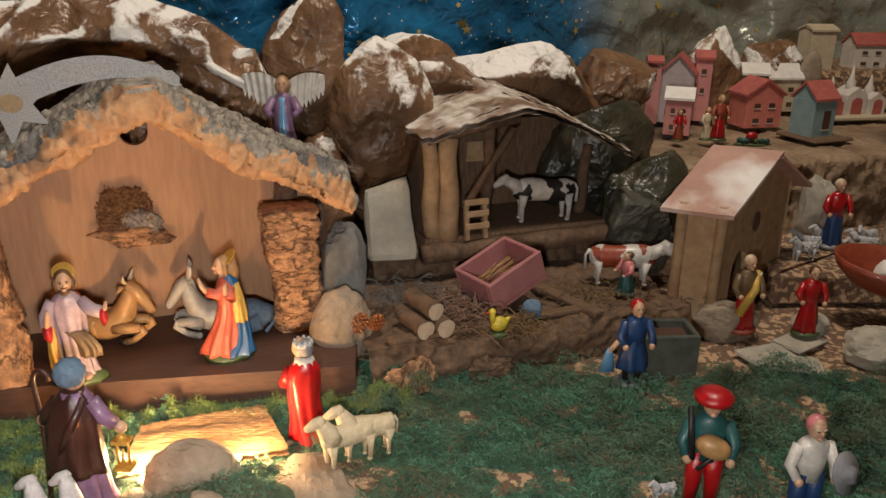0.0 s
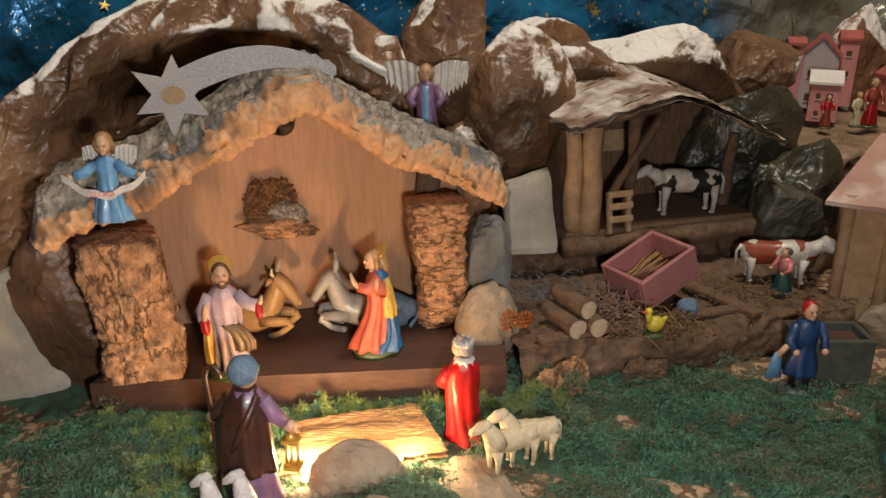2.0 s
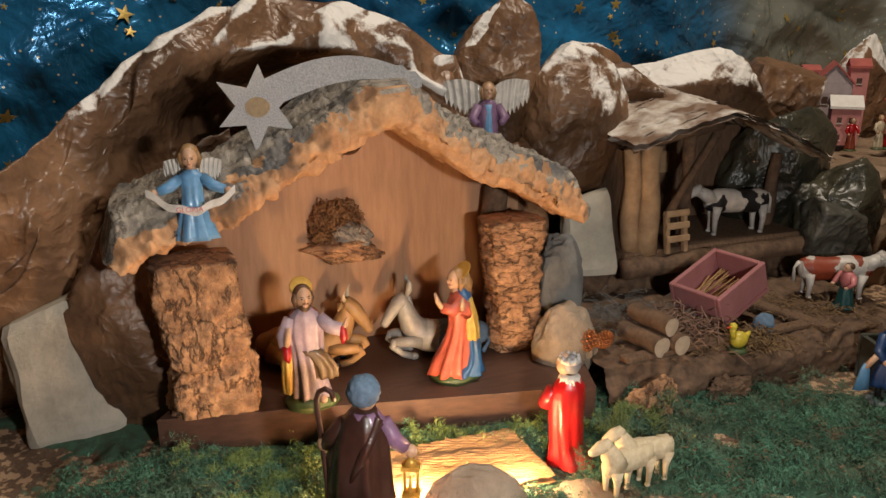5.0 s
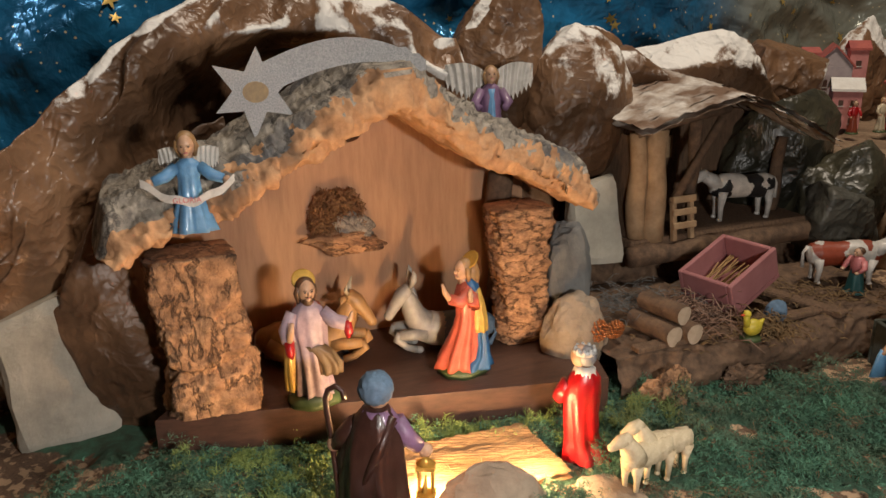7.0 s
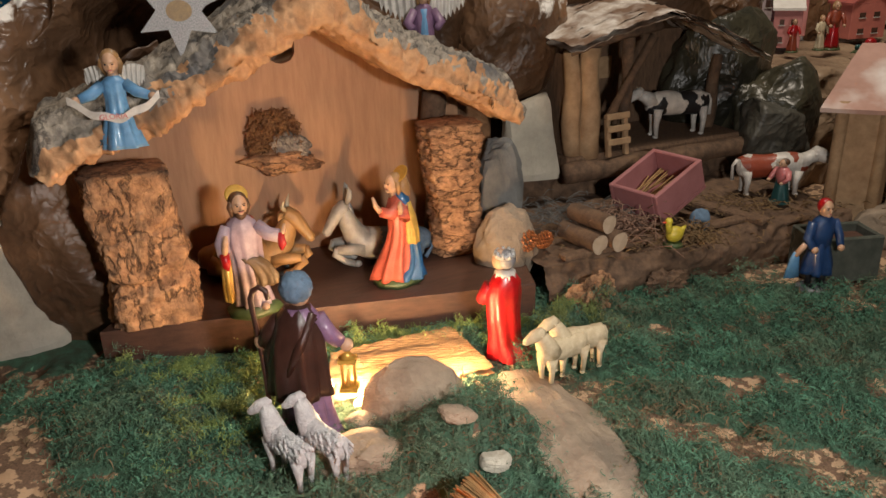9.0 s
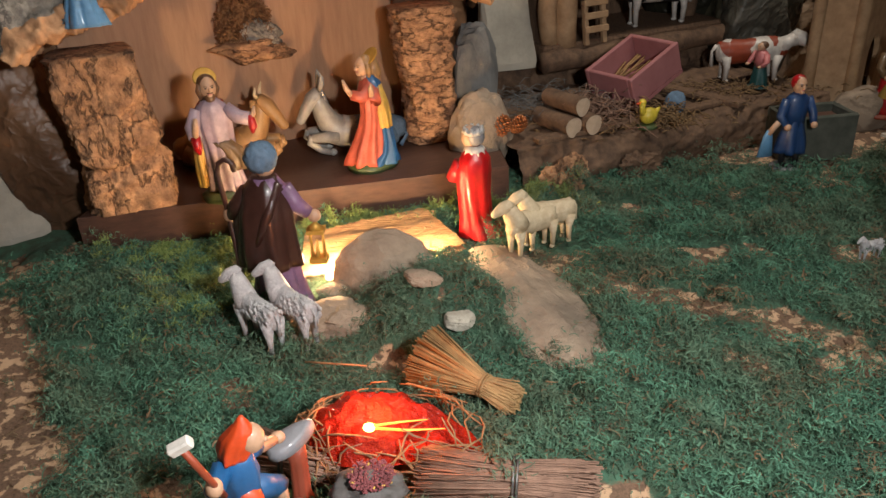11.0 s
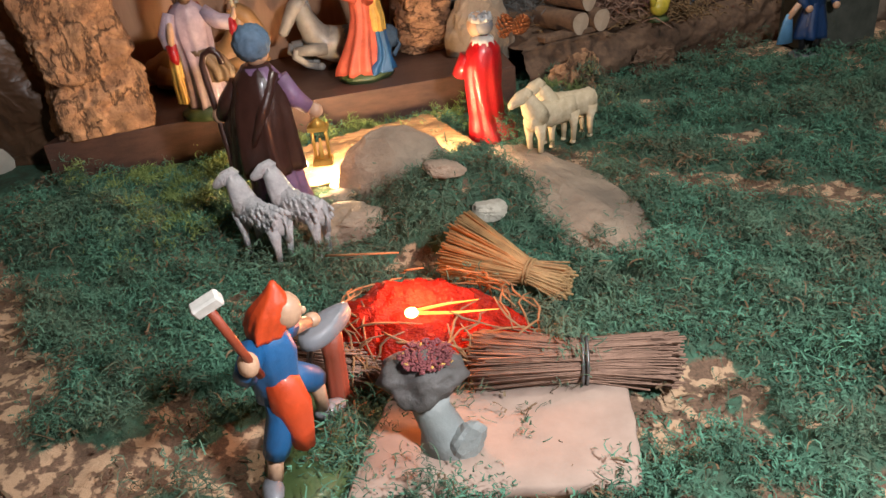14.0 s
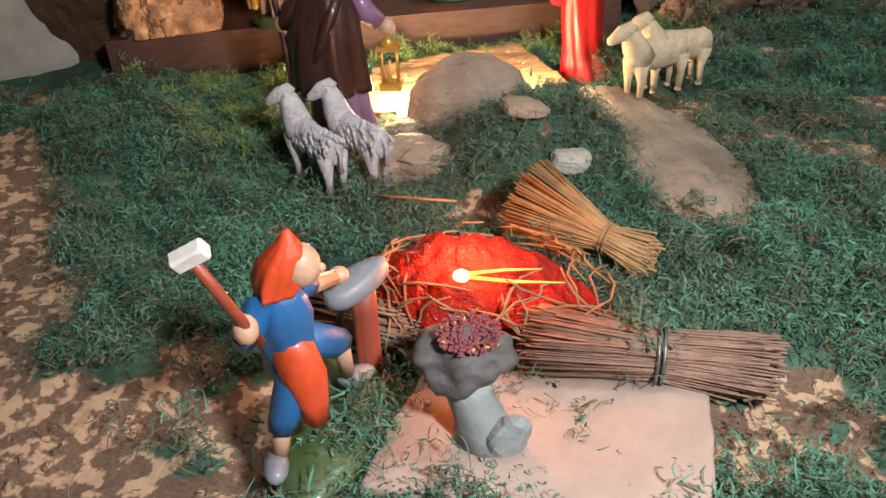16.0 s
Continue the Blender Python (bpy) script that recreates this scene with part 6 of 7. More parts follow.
def yard_log(x, y, z, r, le, rz):
    lg = thing("log", "short sawn log with pale cut ends", "log", pose(x, y, z, 0, 0, rz), group="log pile")
    lp = [[(r * (1 + 0.05 * math.sin(3 * a)) * math.cos(a), le * k, r * (1 + 0.05 * math.sin(3 * a)) * math.sin(a)) for a in [TAU * j / 20 for j in range(20)]] for k in (0, 0.3, 0.6, 1)]
    part("bark", Build().rings(lp, 0, True, caps=False), LOGBARK, lg)
    for k in (0, 1):
        ring = [(p[0] * 0.99, p[1] - 0.0006 * (1 - 2 * k) * -1, p[2] * 0.99) for p in lp[0 if k == 0 else 3]]
        part("cut_end", Build().rings([ring, [(p[0] * 0.2, p[1] + (0.0008 if k else -0.0008), p[2] * 0.2) for p in ring]], 0, False), CUTEND, lg)


yard_log(-0.012, 0.808, 0.0570, 0.0112, 0.060, 30)
yard_log(0.0110, 0.814, 0.0570, 0.0112, 0.058, 28)
yard_log(-0.0010, 0.817, 0.0765, 0.0104, 0.056, 33)

b = Build().box((0, 0, 0), (0.275, 0.014, 0.006), 0, 0.001, 0.0004)
thing("plank", "thin weathered plank along the ledge", "plank", pose(-0.052, 0.792, 0.045, 0, 0, 23), b, OLDWOOD)
b = Build().box((0, 0, 0), (0.16, 0.018, 0.006), 0, 0.001, 0.0006)
thing("plank", "weathered plank lying across the farmyard", "plank", pose(0.205, 0.885, 0.046, 0, 0, 128), b, OLDWOOD)


def pine_cone(c, r, seed):
    cn = thing("pine_cone", "copper painted pine cone", "cone", pose(*c, 20 * seed, 30, 40 * seed), group="copper cones")
    b = Build()
    for i in range(60):
        k = (i + 0.5) / 60
        a = i * 2.39996
        z = r * (2 * k - 1) * 1.1
        q = r * math.sqrt(max(0.02, 1 - (2 * k - 1) ** 2)) * 0.8
        b.ell((q * math.cos(a), q * math.sin(a), z), (r * 0.30, r * 0.30, r * 0.12), 0, (0, -30, math.degrees(a)), 6, 4)
    tagged(part("husk", b, mat("copper_paint", (0.60, 0.24, 0.09), (0.35, 0.12, 0.04), 90, 0.3, 0.2, metal=0.6), cn), kind="stuff")


pine_cone((-0.090, 0.818, 0.060), 0.011, 1)
pine_cone((-0.070, 0.826, 0.058), 0.009, 2)


HAYDARK = mat("brown_hay", (0.26, 0.16, 0.07), (0.12, 0.075, 0.035), 80, 0.8, 0.2)


def tuft(name, label, c, n, spread, le, mt, seed, flat=0.5, thick=0.0007):
    rnd = random.Random(seed)
    b = Build()
    for i in range(n):
        x, y = rnd.gauss(0, spread[0]), rnd.gauss(0, spread[1])
        z = abs(rnd.gauss(0, spread[2]))
        a, e = rnd.uniform(0, TAU), rnd.uniform(-0.2, 1.0) * flat
        q = le * rnd.uniform(0.5, 1.2)
        d = Vector((math.cos(a) * math.cos(e), math.sin(a) * math.cos(e), math.sin(e))) * q
        p = Vector((x, y, z))
        b.tube([p, p + d * 0.5 + Vector((0, 0, 0.15 * q)), p + d + Vector((0, 0, -0.1 * q))], [thick, thick, thick * 0.5], 0, 3)
    return thing(name, label, "straw", pose(*c), b, mt, kind="stuff")


tuft("straw_tuft", "tangled tuft of brown dry moss", (0.098, 0.832, 0.048), 260, (0.014, 0.011, 0.009), 0.014, HAYDARK, 5)
tuft("brush_pile", "pile of thin reddish brown twigs", (0.026, 0.868, 0.050), 260, (0.020, 0.02, 0.010), 0.03, TWIG, 6, 0.5)
tuft("straw_litter", "scattered straw on the farmyard ledge", (0.20, 0.94, 0.047), 260, (0.06, 0.03, 0.003), 0.014, HAYDARK, 7, 0.25)
tuft("grey_brush", "bundle of grey dry twigs with snow", (-0.035, 0.895, 0.055), 320, (0.03, 0.02, 0.008), 0.024, STONE_B, 8, 0.35, 0.0004)
tuft("straw_litter", "loose hay scattered by the logs", (0.05, 0.85, 0.046), 160, (0.06, 0.025, 0.002), 0.012, HAYDARK, 9, 0.25)
rock("small pale blue crumpled lump beside the box", (0.112, 0.862, 0.060), (0.013, 0.010, 0.018), 111, CAPBLUE, (0, 0, 0), "blue_lump", 10, 3)


TROUGH = mat("mossy_grey_stone", (0.10, 0.105, 0.085), (0.05, 0.058, 0.045), 50, 0.85, 0.6, 160, depth=0.003)


def trough():
    t = thing("stone_trough", "grey stone trough with an open top", "trough", pose(0.262, 0.838, 0.0, 0, 0, 4))
    w, d, h, k = 0.040, 0.026, 0.052, 0.006
    part("wall", Build().box((-w, -d, 0), (w, -d + k, h), 0, 0.0015, 0.0005), TROUGH, t)
    part("wall", Build().box((-w, d - k, 0), (w, d, h), 0, 0.0015, 0.0005), TROUGH, t)
    part("wall", Build().box((-w, -d + k, 0), (-w + k, d - k, h), 0, 0.0015, 0.0005), TROUGH, t)
    part("wall", Build().box((w - k, -d + k, 0), (w, d - k, h), 0, 0.0015, 0.0005), TROUGH, t)
    part("bottom", Build().box((-w + k, -d + k, 0.0), (w - k, d - k, h * 0.8), 0), BOARD, t, "dark inside")


trough()


def hut():
    e, g = Vector((0.92, -0.40, 0)).normalized(), Vector((0.70, 0.71, 0)).normalized()
    hu = thing("wooden_hut", "pale wooden hut with a snowy pitched roof", "hut", pose(0.312, 0.958, 0.012))
    W, D, H, R = 0.048, 0.205, 0.160, 0.206
    zero = Vector((0, 0, 0))

    def slab(a, u, v, th):
        n = u.cross(v).normalized() * th
        q = [a, a + u, a + u + v, a + v]
        return Build().rings([q, [p + n for p in q]], 0, False)

    Z = Vector((0, 0, 1))
    part("front_wall", slab(zero, e * W, Z * H, 0.006), LOGWOOD, hu)
    part("back_wall", slab(g * D, e * W, Z * H, 0.006), LOGWOOD, hu)
    # gable wall with an arched doorway and a small oval window
    a = e * W
    lp = [a, a + g * 0.045]
    lp += [a + g * (0.045 + 0.045 * (1 - math.cos(math.pi * i / 8)) / 2) + Z * (0.055 + 0.03 * math.sin(math.pi * i / 8)) for i in range(9)]
    lp += [a + g * 0.090, a + g * D, a + g * D + Z * H, a + g * (D / 2) + Z * R, a + Z * H]
    b = Build()
    n = len(lp)
    off = -e * 0.006
    b.add([*lp, *[p + off for p in lp]], [tuple(range(n)), tuple(reversed(range(n, 2 * n)))] + [(i, i + n, (i + 1) % n + n, (i + 1) % n) for i in range(n)], 0, False)
    gable = part("gable_wall", b, LOGWOOD, hu)
    c = a + g * 0.098 + Z * 0.118 + e * 0.001
    b = Build()
    b.rings([[c + g * 0.010 * math.cos(TAU * j / 16) + Z * 0.014 * math.sin(TAU * j / 16) + e * k for j in range(16)] for k in (0, 0.0015)], 0, False)
    part("window", b, BOARD, gable, "dark oval window")
    part("rear_gable", slab(zero, g * D, Z * H, 0.005), LOGWOOD, hu)
    over = e * 0.020
    rid0, rid1 = g * (D / 2) + Z * (R + 0.004) - over, g * (D / 2) + Z * (R + 0.004) + a + over
    eav0, eav1 = -g * 0.022 + Z * (H - 0.012) - over, -g * 0.022 + Z * (H - 0.012) + a + over
    b = Build()
    b.sheet(lambda u, v: (eav0.lerp(rid0, v)).lerp(eav1.lerp(rid1, v), u) + Z * (0.005 + 0.0012 * fbm(u * 2, v * 3, 1, 3)), 12, 16, 0)
    b.sheet(lambda u, v: (eav0.lerp(rid0, 1 - v)).lerp(eav1.lerp(rid1, 1 - v), u), 12, 16, 0)
    b.rings([[eav0, eav1], [eav0 + Z * 0.005, eav1 + Z * 0.005]], 0, False, False, False)
    b.rings([[eav1, rid1], [eav1 + Z * 0.005, rid1 + Z * 0.005]], 0, False, False, False)
    part("roof_slope", b, HUTROOF, hu, "pinkish board dusted with snow")
    eb0, eb1 = g * (D + 0.022) + Z * (H - 0.012) - over, g * (D + 0.022) + Z * (H - 0.012) + a + over
    part("roof_slope", slab(rid0, eb0 - rid0, rid1 - rid0, 0.005), HUTROOF, hu)
    for q in (0.0, W):
        p = e * q - g * 0.004
        part("corner_post", Build().tube([p, p + Z * H * 0.5, p + Z * H], [0.0085, 0.0075, 0.008], 0, 8), LOGWOOD, hu)


HUTROOF = mat("snowy_pink_board", (0.50, 0.30, 0.24), (0.40, 0.23, 0.18), 30, 0.8, 0.3, 160, c3=(0.80, 0.76, 0.72), thr3=0.53)
hut()

# bits beside the path
rock("reddish brown stone seat by the hut", (0.375, 0.93, 0.018), (0.045, 0.028, 0.030), 121, PALE, (0, 0, 10), "stone")
rock("grey stone standing behind the flock", (0.60, 1.19, 0.09), (0.035, 0.025, 0.07), 123, STONE, (0, 0, 0), "stone")
rock("tall brown stone at the end of the flock", (0.70, 1.12, 0.07), (0.03, 0.03, 0.085), 125, PALE, (0, 0, 0), "stone")
for i, (x, y, rz) in enumerate(((0.405, 0.868, 20), (0.462, 0.905, 35), (0.43, 0.845, -10))):
    b = Build().box((-0.032, -0.02, 0), (0.032, 0.02, 0.004), 0, 0.001, 0.001)
    thing("slate_tile", "flat grey-brown slate laid on the path", "slate", at(x, y, 0.001, rz), b, STONE, group="path slates")
b = Build().box((0, 0, 0), (0.36, 0.22, 0.05), 0, 0.008, 0.004)
thing("pasture_block", "low earthy block under the flock", "ledge", pose(0.47, 1.02, 0.0, 0, 0, 4), b, CLOTH)


def dish():
    b = Build()
    prof = [(0.02, 0.0), (0.055, 0.012), (0.075, 0.030), (0.082, 0.046), (0.078, 0.046), (0.070, 0.030), (0.05, 0.014), (0.0, 0.008)]
    b.rings([[(r * math.cos(TAU * j / 28), 0.6 * r * math.sin(TAU * j / 28), z) for j in range(28)] for r, z in prof], 0, True)
    d = thing("red_bowl", "glossy reddish brown boat-shaped bowl", "bowl", pose(0.60, 0.965, 0.045, 8, 6, -20), b, [REDBROWN])
    rock("white crumpled lump lying in the bowl", (0.60, 0.965, 0.075), (0.035, 0.02, 0.022), 131, SNOW, (0, 0, 0), "white_lump", 12, 3)


dish()


# ---- toy village ----
def house(label, x, y, z, w, d, h, roof_h, wall, roof, rz=0.0, windows=(), gable_front=False, name="toy_house"):
    """windows: (across, up, wide, high) as shares of the front."""
    ho = thing(name, label, "toy house", pose(x, y, z, 0, 0, rz), group="toy village")
    part("wall", Build().box((-w / 2, 0, 0), (w / 2, d, h), 0, 0.0008), wall, ho)
    b = Build()
    if gable_front:
        lp = [(-w / 2, h), (w / 2, h), (0, h + roof_h)]
        part("gable", Build().rings([[(a, 0.0, c) for a, c in lp], [(a, d, c) for a, c in lp]], 0, False), wall, ho)
        for s in (-1, 1):
            q = [(s * (w / 2 + 0.004), -0.004, h - 0.003), (0, -0.004, h + roof_h), (0, d + 0.004, h + roof_h), (s * (w / 2 + 0.004), d + 0.004, h - 0.003)]
            b.rings([[Vector(p) for p in q], [Vector(p) + Vector((0, 0, 0.004)) for p in q]], 0, False)
    else:
        lp = [(-0.004, h - 0.002), (d / 2, h + roof_h), (d + 0.004, h - 0.002), (d + 0.004, h + 0.002), (d / 2, h + roof_h + 0.004), (-0.004, h + 0.002)]
        b.rings([[(-w / 2 - 0.003, a, c) for a, c in lp], [(w / 2 + 0.003, a, c) for a, c in lp]], 0, False)
        tri = [(0.0, h), (d / 2, h + roof_h), (d, h)]
        part("gable", Build().rings([[(-w / 2 + 0.0005, a, c) for a, c in tri], [(w / 2 - 0.0005, a, c) for a, c in tri]], 0, False), wall, ho)
    part("roof", b, roof, ho)
    for a, u, ww, hh in windows:
        px, pz = -w / 2 + a * w, u * h
        win = part("window", Build().box((px - ww * w / 2, -0.0012, pz), (px + ww * w / 2, 0.0005, pz + hh * h), 0), BOARD, ho, "dark painted window")
        part("window_frame", Build().box((px - ww * w / 2 - 0.0012, -0.0018, pz - 0.0016), (px + ww * w / 2 + 0.0012, 0.0003, pz - 0.0002), 0), WHITE, win)
    return ho


WALLPINK = mat("pink_plaster", (0.62, 0.27, 0.25), (0.50, 0.20, 0.19), 60, 0.8, 0.3)
WALLSALMON = mat("salmon_plaster", (0.62, 0.20, 0.15), (0.50, 0.15, 0.12), 60, 0.8, 0.3)
WALLGREY = mat("grey_lilac_plaster", (0.50, 0.42, 0.42), (0.38, 0.32, 0.33), 60, 0.8, 0.3)
WALLCREAM = mat("cream_plaster", (0.62, 0.53, 0.38), (0.50, 0.40, 0.28), 60, 0.8, 0.3)
WALLTEAL = mat("blue_green_plaster", (0.26, 0.36, 0.36), (0.19, 0.28, 0.29), 60, 0.8, 0.3)
WALLWHITE = mat("white_plaster", (0.70, 0.64, 0.58), (0.55, 0.49, 0.44), 60, 0.8, 0.3)
ROOFRED = mat("red_toy_roof", (0.50, 0.13, 0.10), (0.36, 0.09, 0.08), 70, 0.8, 0.4)
T = 0.176
W4 = ((0.3, 0.15, 0.16, 0.14), (0.7, 0.15, 0.16, 0.14), (0.3, 0.6, 0.16, 0.14), (0.7, 0.6, 0.16, 0.14))
house("tall grey toy house with a pink roof", 0.430, 1.455, T, 0.060, 0.06, 0.090, 0.032, WALLGREY, ROOFRED, -20, W4, True)
house("narrow pink toy tower with a flat top", 0.385, 1.445, T, 0.024, 0.03, 0.112, 0.006, WALLPINK, ROOFRED, -10, ((0.5, 0.75, 0.3, 0.1),))
house("tall narrow pink toy tower with slit windows", 0.485, 1.480, T, 0.030, 0.03, 0.116, 0.010, WALLPINK, ROOFRED, -14, ((0.5, 0.75, 0.3, 0.08), (0.5, 0.45, 0.25, 0.08)))
house("small pink toy house with a snowy roof", 0.405, 1.345, T, 0.044, 0.045, 0.062, 0.014, WALLPINK, SNOW, -18, W4)
house("grey lilac toy house behind the others", 0.610, 1.565, T, 0.058, 0.05, 0.078, 0.016, WALLGREY, SNOW, -12, W4)
house("cream toy house with a snow-covered roof", 0.690, 1.60, T, 0.072, 0.05, 0.066, 0.024, WALLCREAM, SNOW, 10, W4)
house("salmon toy house with red gable roof", 0.584, 1.425, T, 0.074, 0.055, 0.060, 0.024, WALLSALMON, ROOFRED, 14, W4, True)
house("blue-green toy house with red roof", 0.660, 1.352, T, 0.052, 0.05, 0.064, 0.026, WALLTEAL, ROOFRED, 24, ((0.6, 0.2, 0.3, 0.5),))
b = Build().box((-0.045, -0.02, 0), (0.045, 0.07, 0.005), 0, 0.002)
thing("house_base", "flat brown base under a toy house", "base", pose(0.664, 1.342, T - 0.004, 0, 0, 24), b, OLDWOOD)


def church():
    ch = thing("toy_church", "white and pink toy church with three white spires", "toy church", pose(0.815, 1.545, T + 0.006, 0, 0, 12), group="toy village")
    part("base", Build().box((-0.068, -0.02, -0.008), (0.068, 0.06, 0.0), 0, 0.002), WALLCREAM, ch)
    for x, w, h in ((-0.042, 0.034, 0.040), (0.0, 0.044, 0.052), (0.044, 0.036, 0.042)):
        lp = [(x - w / 2, 0), (x + w / 2, 0), (x + w / 2, h * 0.7), (x, h), (x - w / 2, h * 0.7)]
        part("nave", Build().rings([[(a, 0.004 * (x == 0), c) for a, c in lp], [(a, 0.05, c) for a, c in lp]], 0, False), WALLWHITE, ch)
        q = [(x + 0.26 * w * math.cos(math.pi * i / 8), 0.016 + 0.2 * w * math.sin(math.pi * i / 8) + h * 0.15) for i in range(9)]
        q = [(x + 0.26 * w, 0.001)] + q + [(x - 0.26 * w, 0.001)]
        part("door", Build().rings([[(a, -0.002 + 0.004 * (x == 0), c) for a, c in q], [(a, 0.001 + 0.004 * (x == 0), c) for a, c in q]], 0, False), ROOFRED, ch, "red arched door")
        part("spire", Build().robe([(h * 0.7, x, 0.03, 0.010, 0.010), (h * 1.15, x, 0.03, 0.009, 0.009), (h * 1.3, x, 0.03, 0.005, 0.005), (h * 1.75, x, 0.03, 0.0008, 0.0008)], 0, 12), WALLWHITE, ch)


church()
house("plain cream toy tower on the upper step", 0.800, 1.70, 0.249, 0.056, 0.05, 0.080, 0.008, WALLCREAM, WALLCREAM, 10)
house("white and pink toy house on the upper step", 0.92, 1.73, 0.249, 0.075, 0.05, 0.050, 0.020, WALLWHITE, ROOFRED, 6, W4)
rock("flat oval beige stone leaning behind the village", (0.745, 1.62, 0.24), (0.024, 0.012, 0.055), 141, PALE, (0, 0, 0), "stone", 6, 3, 0.02, 0.85)
b = Build()
b.robe([(0, 0, 0, 0.030, 0.013), (0.004, 0, 0, 0.028, 0.012)], GR, fold=0.1, k=4)
for i in range(14):
    b.ell((random.uniform(-0.022, 0.022), random.uniform(-0.008, 0.006), 0.008), (0.005, 0.004, 0.005), TE if i % 2 else GR, n=6, k=5)
b.ell((-0.004, -0.002, 0.015), (0.010, 0.007, 0.008), RE, n=10, k=6)
statue("flower_bed", "little green flower bed with a red bloom", "flower bed", pose(0.512, 1.275, T, 0, 0, 4), b, "toy village")


# ---- foreground: fire, bundles, card, brazier ----
def bundle(label, a, c, r0, r1, n, mt, tie_at, seed, tie_mt, thick=0.0009, ragged=0.10):
    a, c = Vector(a), Vector(c)
    bd = thing("brushwood_bundle", label, "bundle", Matrix.Translation(a))
    d = c - a
    le = d.length
    d.normalize()
    s = d.cross(Vector((0, 0, 1))).normalized()
    u = s.cross(d)
    rnd = random.Random(seed)
    b = Build()
    for i in range(n):
        q, k = rnd.uniform(0, TAU), math.sqrt(rnd.random())
        o = s * math.cos(q) * k + u * math.sin(q) * k
        st, en = rnd.uniform(-0.5 * ragged, ragged) * le, le * rnd.uniform(1 - 1.3 * ragged, 1 + 0.6 * ragged)
        j = Vector((rnd.gauss(0, 1), rnd.gauss(0, 1), rnd.gauss(0, 1))) * 0.0016
        b.tube([d * st + o * r0 + j, d * le * tie_at + o * min(r0, r1) * 0.86, d * en + o * r1 - j], [thick * rnd.uniform(0.6, 1.2)] * 3, 0, 4)
    tagged(part("brushwood", b, mt, bd), kind="stuff")
    rr = min(r0, r1) * 0.95
    b = Build()
    for k in (0, 0.0022):
        b.tube([d * (le * tie_at + k) + (s * math.cos(TAU * i / 20) + u * math.sin(TAU * i / 20)) * rr * 1.02 for i in range(21)], 0.0008, 0, 6)
    part("tie", b, tie_mt, bd, "thin binding wire")


WIRE = mat("grey_wire", (0.22, 0.22, 0.22), (0.14, 0.14, 0.14), 100, 0.4, 0.0, metal=0.7)
bundle("bundle of thin brown brushwood tied with wire", (-0.184, 0.344, 0.016), (-0.092, 0.328, 0.014), 0.0145, 0.0125, 1100, TWIG, 0.55, 1, WIRE, 0.0005)
bundle("bundle of brown brushwood lying behind the anvil", (-0.287, 0.373, 0.015), (-0.232, 0.352, 0.015), 0.013, 0.012, 700, TWIG, 0.4, 2, WIRE, 0.0005)
bundle("flared bundle of yellow straw tied with string", (-0.182, 0.446, 0.024), (-0.124, 0.407, 0.014), 0.0215, 0.0082, 1000, HAY, 0.66, 3, HAY, 0.0007, 0.02)


